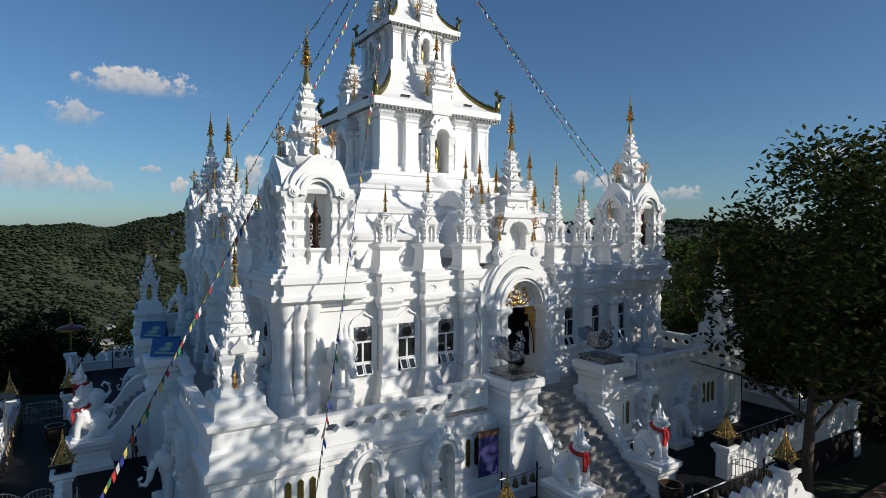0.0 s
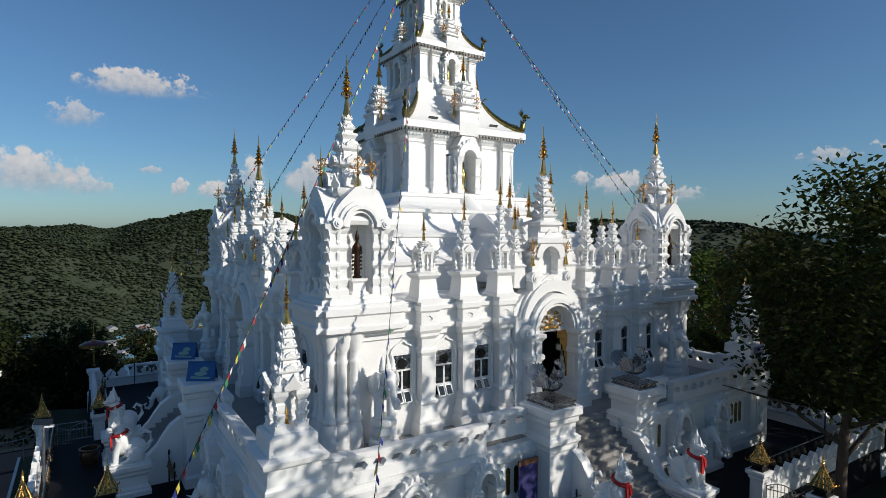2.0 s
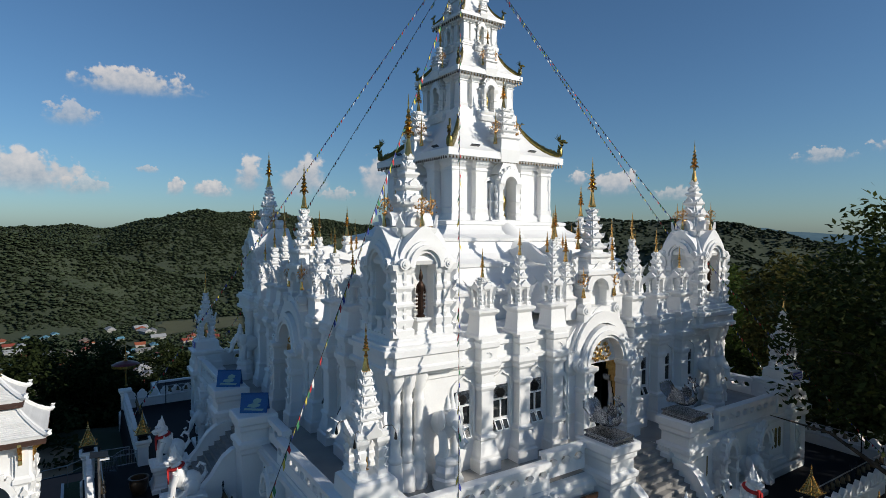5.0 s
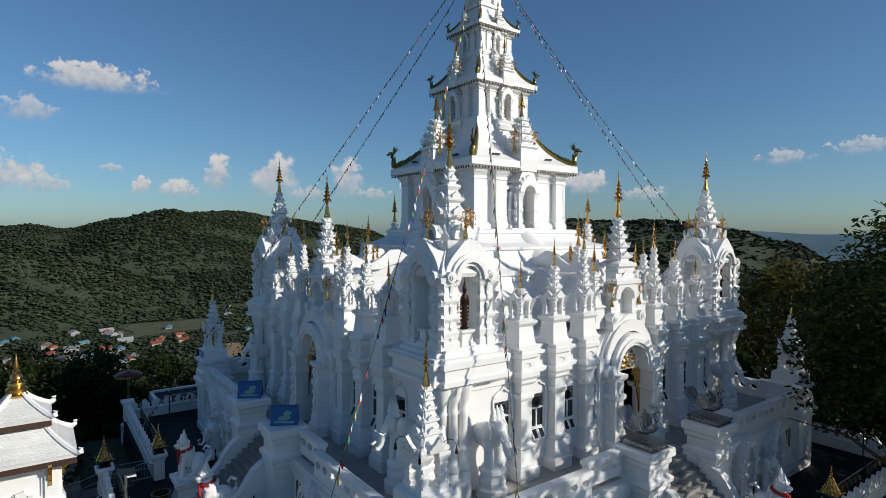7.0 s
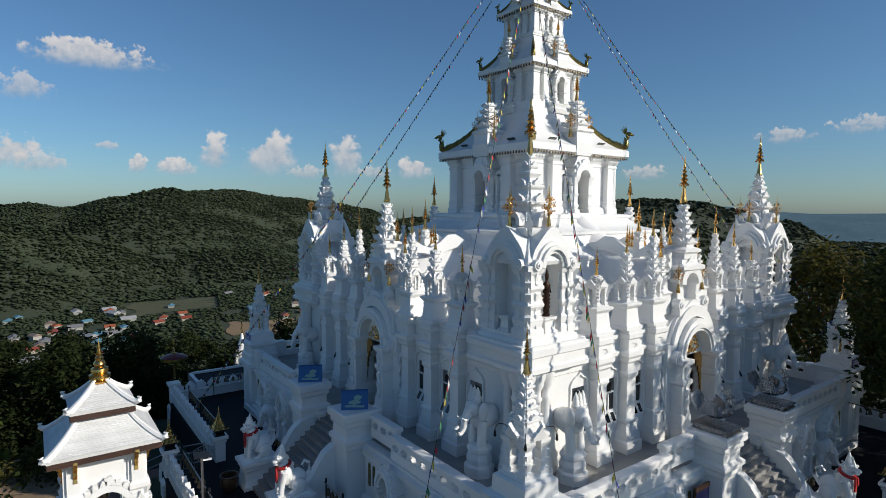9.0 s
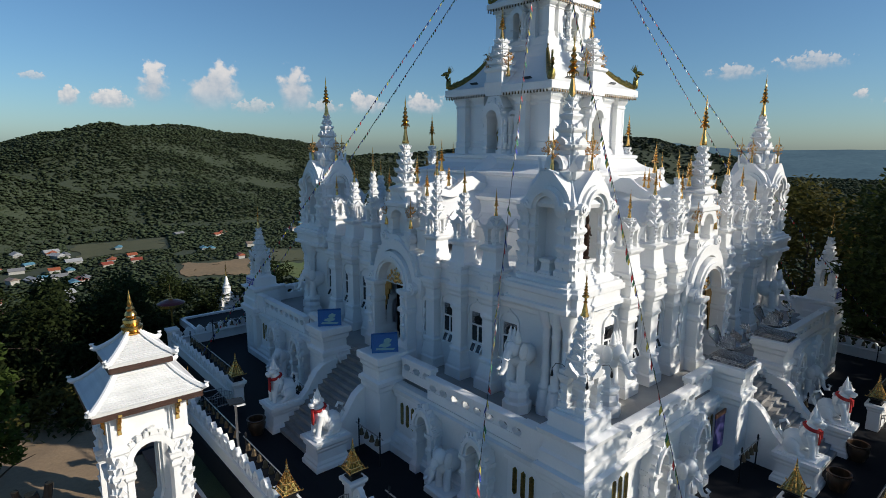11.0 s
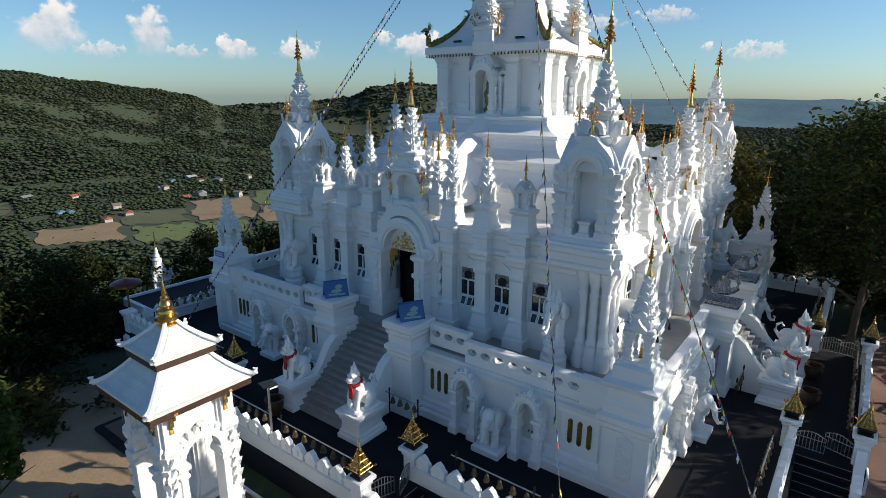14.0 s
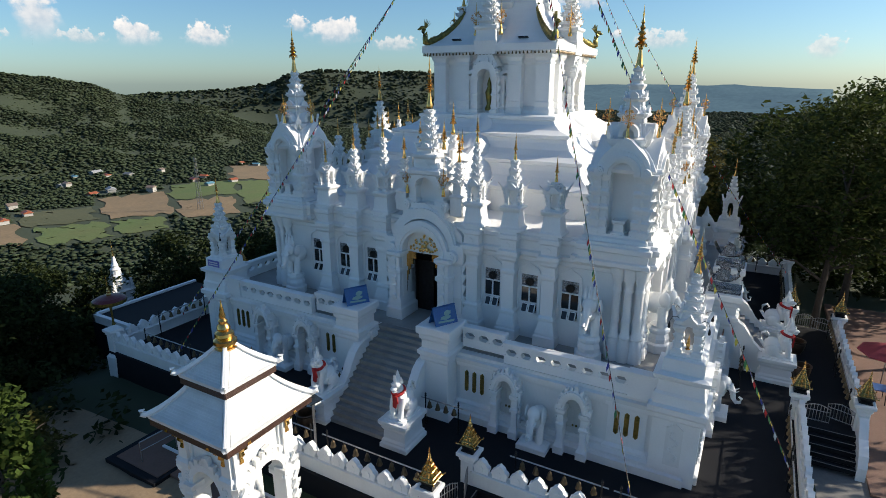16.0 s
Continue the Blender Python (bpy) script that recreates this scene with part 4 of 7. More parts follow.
# ---- corner kiosks ----
def kiosk_mesh():
    b = BM()
    rstack(b, 1.25, 1.25, [(0.1, 0), (0.1, 0.18), (0, 0.24), (0, 0.34)], 0, 0, 0, 0.2)
    rstack(b, 0.6, 0.6, [(0, 0.3), (0, 3.3)])
    pier = [(0.06, 0.3), (0.06, 0.52), (0.0, 0.6), (0.05, 0.86), (-0.02, 0.98), (-0.02, 1.2), (0.06, 1.32), (0.06, 1.4), (-0.02, 1.5), (-0.02, 1.8), (0.05, 1.92), (0.05, 2.0), (-0.02, 2.1), (-0.02, 2.38), (0.05, 2.48), (0.08, 2.62), (0.1, 2.72)]
    for sx in (1, -1):
        for sy in (1, -1):
            rstack(b, 0.2, 0.2, pier, sx * 1.0, sy * 1.0)
            rstack(b, 0.14, 0.12, pier, sx * 0.63, sy * 1.04)
            rstack(b, 0.12, 0.14, pier, sx * 1.04, sy * 0.63)
            rstack(b, 0.3, 0.3, [(0, 0.3), (0, 2.8)], sx * 0.74, sy * 0.74)
    n = 16
    for s in SIDES:
        m = RZ(s)
        ring = [(math.cos(math.pi * i / n), math.sin(math.pi * i / n)) for i in range(n + 1)]
        inner, mid = [(0.44 * c, 2.6 + 0.5 * q) for c, q in ring], [(0.8 * c, 2.66 + 0.86 * q) for c, q in ring]
        strip(b, inner, mid, -1.26, -0.5, m)
        strip(b, [(0.54 * c, 2.62 + 0.6 * q) for c, q in ring], [(0.68 * c, 2.64 + 0.74 * q) for c, q in ring], -1.36, -1.24, m)
        # the back of the arch rises to a point
        strip(b, mid, [(1.0 * c, 2.7 + 1.02 * q + 0.3 * q ** 12) for c, q in ring], -1.16, -0.6, m)
        for sg in (1, -1):
            volute(b, sg * 0.86, 2.74, 0.19, -1.36, -0.8, m)
        serrated(b, 2.3, 0.24, 6, 0.1, RZ(s - 45) @ pose(1.56, 0, 0.34))
        for sg in (1, -1):
            serrated(b, 2.1, 0.1, 6, 0.05, m @ Matrix.Translation((sg * 0.8, -1.16, 0.45)) @ RZ(-90))
        rstack(b, 0.24, 0.2, [(0.07, 0.3), (0.07, 0.4), (0, 0.46), (-0.02, 0.72), (0.05, 0.8), (0.05, 0.88)], *(m @ Vector((0, -0.9, 0)))[:2])
    rstack(b, 1.0, 1.0, [(0.12, 2.7), (0.18, 2.84), (0.12, 2.95), (-0.02, 3.2), (-0.2, 3.42), (-0.38, 3.58), (-0.46, 3.75)])
    rstack(b, 0.64, 0.64, [(0, 3.62), (0.1, 3.72), (0.16, 3.82), (0.18, 3.94), (-0.04, 4.0), (-0.1, 4.1), (-0.16, 4.5)], 0, 0, 0, 0.14)
    for s in SIDES:
        # arched dormer on each face, with its own recess
        strip(b, arch(0.2, 4.12, 0.1, 8), arch(0.36, 4.12, 0.1, 8, 1.1), -0.82, -0.4, RZ(s))
        antefix(b, 0.24, 0.42, RZ(s + 45, 0, 0, 3.94) @ pose(0, -0.98, 0, 10), 0.05)
    spire_tiers(b, 0.46, 4.48, 2, 0.62, 0.74, curl=0.55)
    rstack(b, 0.24, 0.24, [(0.04, 5.55), (-0.02, 5.7), (0.02, 5.78), (0.06, 5.84), (0.06, 5.9), (-0.06, 5.95)])
    spire_tiers(b, 0.2, 5.9, 2, 0.36, 0.72, curl=0.5)
    return to_mesh("corner_kiosk", b, WHITE, 0.5)


KIOSK = kiosk_mesh()
b = BM()
lathe(b, [(0.2, 0), (0.22, 0.05), (0.12, 0.1), (0.16, 0.16), (0.13, 0.3), (0.15, 0.45), (0.12, 0.7), (0.17, 0.9), (0.19, 1.02), (0.1, 1.12), (0.06, 1.16), (0.1, 1.24), (0.1, 1.34), (0.06, 1.4), (0.05, 1.46), (0.02, 1.52), (0.006, 1.66)], 10, squash=0.75)
for sg in (1, -1):
    tube(b, [(sg * 0.17, 0, 1.0), (sg * 0.21, -0.02, 0.8), (sg * 0.12, -0.14, 0.78)], [0.05, 0.045, 0.035], 6)
    for k in range(4):
        blob(b, (sg * 0.19, 0, 0.3 + 0.12 * k), (0.06, 0.03, 0.05), None, 1)
NICHE_FIGURE = to_mesh("statue", b, BRONZE, 0.7)
for cx, cy in ((-1, -1), (1, -1), (-1, 1), (1, 1)):
    k = place("corner_kiosk", KIOSK, temple, pose(cx * 8.6, cy * 8.6, ROOF_Z + 0.14))
    set_finial(k, "big", 0, 0, 6.45, 1.05)
    for s in SIDES:
        p = RZ(s) @ Vector((0, -0.95, 3.9))
        set_finial(k, "tree", p.x, p.y, p.z, 1.05)
    if cy < 0:
        tagged(place("statue", NICHE_FIGURE, None, pose(cx * 8.6, cy * 8.6 - 0.9, ROOF_Z + 1.02) @ Matrix.Diagonal((0.8, 0.8, 1.08, 1))), "dark bronze standing statue in a white arched niche", "statue", "niche statues")

# ---- stepped roof and tower ----
TX, TY = 0.2, 0.1
bm = BM()
rstack(bm, 0, 0, [(6.7, 7.75), (6.7, 8.9), (6.85, 8.98), (6.9, 9.12), (6.7, 9.2), (6.45, 9.3), (6.12, 9.55), (5.95, 9.85), (5.9, 10.1), (6.02, 10.16), (6.05, 10.3), (5.85, 10.36), (5.5, 10.48), (5.15, 10.75), (4.98, 11.05), (4.92, 11.25), (5.04, 11.3), (5.06, 11.44), (4.8, 11.5), (4.35, 11.62), (4.0, 11.85), (3.86, 12.05), (3.95, 12.1), (3.95, 12.24), (3.7, 12.3)], TX * 0.6, TY * 0.6)
part("stepped_roof", bm, WHITE, temple, "white stepped roof with curved slopes and ledges")
for s in SIDES:
    # curved roof from the gable shrine up to the tower
    b = BM()
    n = 16
    rings = []
    for y, h, w in ((-9.3, 9.6, 1.15), (-8.3, 10.1, 1.35), (-7.0, 10.5, 1.45), (-5.6, 10.9, 1.5), (-4.6, 11.7, 1.3), (-3.8, 12.3, 1.1)):
        pts = []
        for i in range(n + 1):
            a = math.pi * i / n
            e = 1.0 + 0.22 * abs(math.cos(a)) ** 3
            pts.append((w * e * math.cos(a), y, 8.2 + (h - 8.2) * math.sin(a) ** 0.8 if 0 < i < n else 8.2))
        rings.append(pts)
    loft(b, rings)
    part("vaulted_roof", b, WHITE, temple, smooth=0.7, m=RZ(s))
    b = BM()
    for sg in (1, -1):
        strip(b, [(-9.0 + 0.5 * i, 10.3 + 0.03 * i + 0.12 * math.sin(i * 1.3)) for i in range(11)], [(-9.0 + 0.5 * i, 10.75 + 0.05 * i + 0.28 * math.sin(i * 1.3 + 0.8)) for i in range(11)], sg * 0.75, sg * 0.95, RZ(90))
    part("roof_crest", b, WHITE, temple, m=RZ(s))
    g = BM()
    rstack(g, 0.24, 0.24, [(0.1, 11.2), (0.1, 11.3), (0, 11.4), (-0.08, 11.9)])
    spire_tiers(g, 0.17, 11.85, 2, 0.28, 0.8)
    ob = part("ridge_pinnacle", g, WHITE, temple, m=RZ(s) @ pose(0, -7.2, -0.9))
    set_finial(ob, "tier", 0, 0, 12.4, 1.1)
    for dx, dy in ((0.5, 0), (-0.5, 0), (0, 0.5)):
        set_finial(ob, "tier", dx, dy, 11.7, 0.7)


b = BM()
lathe(b, [(0.045, -0.15), (0.038, -0.07), (0.006, 0)], 5)
EAVE_BELL = to_mesh("eave_bell", b, BELL)


def tower_storey(half, z0, z1, eave, ez, roof_top, roof_half):
    """One storey of the tower: body with corner pilasters, eave with pendants, concave roof."""
    body = BM()
    h = z1 - z0
    rstack(body, half, half, [(0.22, z0 - 0.1), (0.22, z0 + 0.06 * h), (0.1, z0 + 0.1 * h), (0, z0 + 0.13 * h), (0, z1 - 0.2 * h), (0.08, z1 - 0.16 * h), (0.08, z1 - 0.1 * h), (0.2, z1 - 0.05 * h), (0.2, z1)])
    part("tower_body", body, WHITE, temple, m=pose(TX, TY, 0))
    pil = BM()
    q = 0.1 * half + 0.06
    rstack(pil, q, q, [(0.07, z0), (0.07, z0 + 0.08 * h), (0.02, z0 + 0.12 * h), (0.04, z0 + 0.2 * h), (0, z0 + 0.22 * h), (0, z1 - 0.2 * h), (0.04, z1 - 0.18 * h), (0.0, z1 - 0.14 * h), (0.1, z1 - 0.08 * h), (0.12, z1 - 0.02)])
    me = to_mesh("tower_pilaster", pil, WHITE)
    for s in SIDES:
        for u in (-half + 0.05, -half * 0.5, half * 0.5):
            place("tower_pilaster", me, temple, pose(TX, TY, 0) @ RZ(s) @ pose(u, -half - 0.02, 0))
    roof = BM()
    prof = [(eave - 0.3, z1 - 0.02), (eave - 0.06, z1 + 0.04), (eave, z1 + 0.06), (eave, ez), (eave - 0.05, ez + 0.02)]
    n = 9
    for i in range(1, n + 1):
        f = i / n
        prof.append((eave - 0.05 + (roof_half - eave + 0.05) * (1 - (1 - f) ** 1.75), ez + 0.02 + (roof_top - ez) * f ** 1.25))
    rstack(roof, 0, 0, prof)
    part("tower_roof", roof, WHITE, temple, "white concave hipped roof tier", m=pose(TX, TY, 0))
    k = int(eave * 2 / 0.2)
    for s in SIDES:
        for i in range(k):
            place("eave_bell", EAVE_BELL, temple, pose(TX, TY, z1 + 0.05) @ RZ(s) @ pose(-eave + 0.1 + i * 0.2, -eave + 0.04, 0))
    return prof


P1 = tower_storey(2.98, 12.3, 15.38, 3.8, 15.78, 18.2, 1.95)
P2 = tower_storey(1.62, 18.15, 20.05, 2.2, 20.36, 22.0, 1.18)
P3 = tower_storey(1.02, 21.95, 23.3, 1.5, 23.52, 24.8, 0.74)
P4 = tower_storey(0.62, 24.75, 25.8, 0.95, 25.95, 27.0, 0.42)
b = BM()
spire_tiers(b, 0.42, 26.95, 5, 0.55, 0.78)
top = part("tower_spire", b, WHITE, temple, m=pose(TX, TY, 0))
set_finial(top, "big", 0, 0, 29.0, 1.5)


def porch_meshes(w, h):
    """A projecting arched niche for each face of a tower storey: body, columns and arch mouldings."""
    b = BM()
    box(b, -0.38 * w, 0.38 * w, -0.06, 0.1, 0, 0.95 * h)
    rstack(b, 1.05 * w, 0.4 * w, [(0, -0.35 * h), (0.06, -0.2 * h), (0, -0.14 * h), (0.05, -0.04 * h), (0, 0)], 0, -0.16 * w)
    prism(b, [(-0.62 * w, 1.0 * h), (0.62 * w, 1.0 * h), (0.4 * w, 1.2 * h), (0, 1.5 * h), (-0.4 * w, 1.2 * h)], -0.5 * w, 0.3 * w)
    body = to_mesh("tower_porch", b, WHITE, 0.5)
    prof = [(0.06, -0.01), (0.06, 0.06 * h), (0, 0.09 * h), (0.03, 0.16 * h), (-0.01, 0.2 * h), (-0.01, 0.36 * h), (0.03, 0.4 * h), (-0.01, 0.44 * h), (-0.01, 0.66 * h), (0.05, 0.74 * h), (0.06, 0.8 * h)]
    bits = []
    for sx, sy, x, y in ((0.12, 0.34, 0.48, -0.2), (0.09, 0.2, 0.74, -0.1), (0.08, 0.14, 0.94, -0.05)):
        b = BM()
        rstack(b, sx * w, sy * w, prof)
        me = to_mesh("column", b, WHITE, 0.5)
        bits += [("column", me, pose(sg * x * w, y * w, 0)) for sg in (1, -1)]
    b = BM()
    strip(b, arch(0.16 * w, 0.78 * h, 0, 8), arch(0.3 * w, 0.78 * h, 0, 8, 1.05), -0.25 * w, 0.1)
    me = to_mesh("side_arch", b, WHITE, 0.5)
    bits += [("side_arch", me, pose(sg * 0.86 * w, 0, 0)) for sg in (1, -1)]
    b = BM()
    strip(b, arch(0.34 * w, 0.78 * h, 0, 10), arch(0.62 * w, 0.78 * h, 0, 10, 1.1), -0.62 * w, 0.1)
    cusps(b, 0.6 * w, 0.78 * h, 9, 0.14 * w, -0.58 * w, -0.4 * w, None, 1.1)
    bits.append(("main_arch", to_mesh("main_arch", b, WHITE, 0.5), None))
    b = BM()
    serrated(b, 0.7 * h, 0.12 * w, 4, 0.06 * w, Matrix.Identity(4))
    me = to_mesh("leaf_edge", b, WHITE, 0.5)
    bits += [("leaf_edge", me, Matrix.Translation((sg * 0.6 * w, -0.42 * w, 0.1 * h)) @ RZ(0 if sg > 0 else 180)) for sg in (1, -1)]
    return body, bits


def roof_shrine_mesh(w, h):
    """A small tiered shrine that stands on the middle of each roof tier."""
    b = BM()
    rstack(b, 0.5 * w, 0.5 * w, [(0, -0.3 * h), (0.06, 0), (0, 0.06 * h), (-0.02, 0.24 * h), (0.08, 0.28 * h), (0.08, 0.33 * h), (-0.08, 0.36 * h)])
    spire_tiers(b, 0.4 * w, 0.35 * h, 4, 0.19 * h, 0.82)
    return to_mesh("roof_shrine", b, WHITE, 0.5)


b = BM()
lathe(b, [(0.18, 0), (0.2, 0.1), (0.1, 0.3), (0.15, 0.6), (0.2, 0.9), (0.08, 1.15), (0.1, 1.3), (0.02, 1.6)], 8, squash=0.6)
TOWER_IMAGE = to_mesh("gilded_panel", b, GOLD_DARK, 0.7)
for half, z0, h, eave, ez, w in ((2.98, 12.35, 2.35, 3.8, 15.78, 1.14), (1.62, 18.2, 1.5, 2.2, 20.36, 0.7), (1.02, 22.0, 1.08, 1.5, 23.52, 0.4)):
    (porch, bits), shrine = porch_meshes(w, h), roof_shrine_mesh(w, 1.9 * w)
    for s in SIDES:
        m = pose(TX, TY, 0) @ RZ(s)
        p = place("tower_porch", porch, temple, m @ pose(0, -half, z0) @ Matrix.Diagonal((1, 1.35, 1, 1)))
        for name, me, at in bits:
            place(name, me, p, at)
        place("gilded_panel", TOWER_IMAGE, p, Matrix.LocRotScale((0, -0.15 * w, 0.1), None, (w, w, h / 2.2)))
        q = place("roof_shrine", shrine, temple, m @ pose(0, -eave + 0.5 * w, ez + 0.15 * w))
        set_finial(q, "tier", 0, 0, 1.9 * w * 1.0, 1.0 * w + 0.1)
        for sg in (1, -1):
            set_finial(q, "tree" if w > 0.5 else "ring", sg * 0.62 * w, -0.2 * w, 0.25 * w, 0.85 * w + 0.15)


def naga_mesh(prof, size):
    """A gilded serpent that lies along a roof hip, its head raised over the eave."""
    b = BM()
    pts = [(-(o - 0.02), z) for o, z in prof[4:]]
    pts = pts[: max(4, int(len(pts) * 0.72))]
    path = [Vector((x * 1.4142, 0, z + 0.06 * size)) for x, z in pts]
    p0 = path[0]
    head = [p0 + Vector((0.06, 0, 0.62)) * size, p0 + Vector((-0.03, 0, 0.5)) * size, p0 + Vector((0.05, 0, 0.3)) * size, p0 + Vector((0.07, 0, 0.12)) * size, p0 + Vector((0.24, 0, 0.06)) * size]
    path = [p for p in path if p.x > p0.x + 0.34 * size]
    full = head + path
    rad = [0.05 * size, 0.08 * size, 0.11 * size, 0.14 * size, 0.15 * size] + [max(0.035, 0.145 - 0.013 * i) * size for i in range(len(path))]
    tube(b, full, rad, 8)
    hp = head[0]
    blob(b, hp + Vector((-0.1, 0, 0.04)) * size, (0.17 * size, 0.08 * size, 0.085 * size), None, 1)
    blob(b, hp + Vector((-0.24, 0, -0.02)) * size, (0.1 * size, 0.06 * size, 0.05 * size), None, 1)
    for k in range(5):
        a = 0.5 + 0.35 * k
        tip = hp + Vector((0.22 * math.cos(a) + 0.05, 0, 0.30 * math.sin(a) + 0.08)) * size
        prism(b, [((hp.x - 0.03 * size), hp.z), (hp.x + 0.06 * size, hp.z + 0.03 * size), (tip.x, tip.z)], -0.03 * size, 0.03 * size)
    for i in range(len(full) - 2):
        p = full[i + 1]
        c = p + Vector((0.03, 0, rad[i + 1] * 0.8))
        prism(b, [(c.x - 0.09 * size, c.z - 0.02), (c.x + 0.09 * size, c.z - 0.02), (c.x + 0.07 * size, c.z + 0.14 * size)], -0.02 * size, 0.02 * size)
    e = full[-1]
    tube(b, [e, e + Vector((0.12, 0, 0.18)) * size, e + Vector((0.02, 0, 0.34)) * size, e + Vector((-0.1, 0, 0.3)) * size], [0.07 * size, 0.06 * size, 0.04 * size, 0.02 * size], 6)
    return to_mesh("naga_ridge", b, GOLD_DARK, 0.7)


for prof, size in ((P1, 1.3), (P2, 0.85), (P3, 0.6)):
    me = naga_mesh(prof, size)
    for a in (45, 135, 225, 315):
        ob = place("naga_ridge", me, temple, pose(TX, TY, 0) @ RZ(a))
        ob["label"] = "gilded serpent along the roof hip"

# ---- statues ----
def lion_mesh():
    """A seated guardian lion with a flame crest and a curled tail, facing -y."""
    b = BM()
    blob(b, (0, 0.28, 0.5), (0.3, 0.42, 0.42))
    blob(b, (0, -0.12, 0.78), (0.27, 0.3, 0.46))
    blob(b, (0, -0.2, 1.18), (0.2, 0.2, 0.26))
    blob(b, (0, -0.3, 1.42), (0.2, 0.22, 0.18))
    blob(b, (0, -0.5, 1.36), (0.13, 0.15, 0.09))
    blob(b, (0, -0.46, 1.25), (0.11, 0.13, 0.05))
    for sg in (1, -1):
        tube(b, [(sg * 0.17, -0.22, 0.9), (sg * 0.19, -0.34, 0.5), (sg * 0.18, -0.36, 0.12), (sg * 0.18, -0.48, 0.05)], [0.14, 0.12, 0.1, 0.1], 8)
        blob(b, (sg * 0.28, 0.3, 0.34), (0.15, 0.3, 0.3))
        tube(b, [(sg * 0.3, 0.2, 0.3), (sg * 0.3, 0.0, 0.1), (sg * 0.28, -0.16, 0.06)], [0.13, 0.1, 0.08], 8)
        prism(b, [(0, 0), (0.12, 0.02), (0.05, 0.26)], -0.03, 0.03, pose(sg * 0.14, -0.28, 1.5, 0, 0, 90 - sg * 20))
        blob(b, (sg * 0.1, -0.46, 1.5), (0.06, 0.06, 0.06), None, 1)
    for k in range(9):
        a = -0.9 + 0.35 * k
        prism(b, [(-0.06, 0), (0.06, 0), (0.0, 0.22 + 0.1 * math.cos(a))], -0.05, 0.05, pose(0, -0.3 + 0.14 * math.sin(a) + 0.02 * k, 1.52 - 0.03 * max(0, k - 4), -20 + 14 * k, 0, 0))
    lathe(b, [(0.14, 0), (0.13, 0.1), (0.08, 0.25), (0.008, 0.48)], 8, 0, -0.24, 1.54)
    tube(b, [(0, 0.62, 0.4), (0, 0.84, 0.7), (0, 0.8, 1.0), (0, 0.62, 1.12), (0, 0.52, 0.98), (0, 0.6, 0.9)], [0.09, 0.08, 0.07, 0.06, 0.05, 0.03], 7)
    for k in range(14):
        rng = random.Random(k)
        a = rng.uniform(0, 6.28)
        blob(b, (0.24 * math.cos(a), -0.12 + 0.26 * math.sin(a), rng.uniform(0.7, 1.15)), (0.07, 0.06, 0.09), None, 1)
    rstack(b, 0.42, 0.62, [(0, 0), (0, 0.05), (-0.03, 0.07)], 0, 0.05)
    return to_mesh("lion_statue", b, WHITE, 0.8)


def scarf_mesh():
    b = BM()
    pts = []
    for i in range(13):
        a = 2 * math.pi * i / 12
        pts.append((0.22 * math.sin(a), -0.2 - 0.24 * math.cos(a), 1.15 - 0.07 * math.cos(a)))
    tube(b, pts, 0.065, 6)
    prism(b, [(-0.09, 1.12), (0.08, 1.12), (0.1, 0.75), (0.06, 0.55), (-0.08, 0.58), (-0.07, 0.85)], -0.5, -0.45)
    prism(b, [(0.0, 1.1), (0.13, 1.08), (0.18, 0.8), (0.08, 0.78)], -0.53, -0.49)
    return to_mesh("scarf", b, RED, 0.8)


LION, SCARF = lion_mesh(), scarf_mesh()
for s, st in zip(SIDES, STAIRS):
    for sg in (1, -1):
        m = RZ(s) @ pose(sg * 2.02, -15.1, 1.2) @ Matrix.Diagonal((1.05, 1.05, 1.05, 1))
        tagged(place("lion_statue", LION, None, m), "white seated guardian lion statue on a stair pedestal", "statue", "guardian lions")
        tagged(place("red_scarf", SCARF, None, m), "red cloth scarf tied round a white lion's neck", "scarf", "red scarves")


def elephant_mesh(crown=True):
    """The front half of an elephant, stepping out of a wall, facing -y."""
    b = BM()
    blob(b, (0, -0.05, 0.85), (0.36, 0.6, 0.42))
    blob(b, (0, -0.52, 1.18), (0.27, 0.27, 0.3))
    for sg in (1, -1):
        tube(b, [(sg * 0.2, -0.3, 0.8), (sg * 0.21, -0.34, 0.4), (sg * 0.21, -0.36, 0.0)], [0.17, 0.15, 0.16], 8)
        blob(b, (sg * 0.33, -0.4, 1.12), (0.07, 0.2, 0.3))
        tube(b, [(sg * 0.13, -0.74, 1.0), (sg * 0.15, -0.95, 0.92), (sg * 0.13, -1.1, 1.02)], [0.045, 0.035, 0.01], 6)
    tube(b, [(0, -0.7, 1.15), (0, -0.86, 0.9), (0, -0.92, 0.62), (0, -1.04, 0.46), (0, -1.2, 0.5), (0, -1.24, 0.66), (0, -1.12, 0.72)], [0.16, 0.13, 0.1, 0.08, 0.07, 0.06, 0.045], 8)
    if crown:
        for x in (0, -0.16, 0.16):
            lathe(b, [(0.11, 0), (0.13, 0.08), (0.1, 0.12), (0.11, 0.2), (0.07, 0.26), (0.08, 0.32), (0.01, 0.5)], 8, x, -0.48, 1.4)
    return to_mesh("elephant_statue", b, WHITE, 0.8)


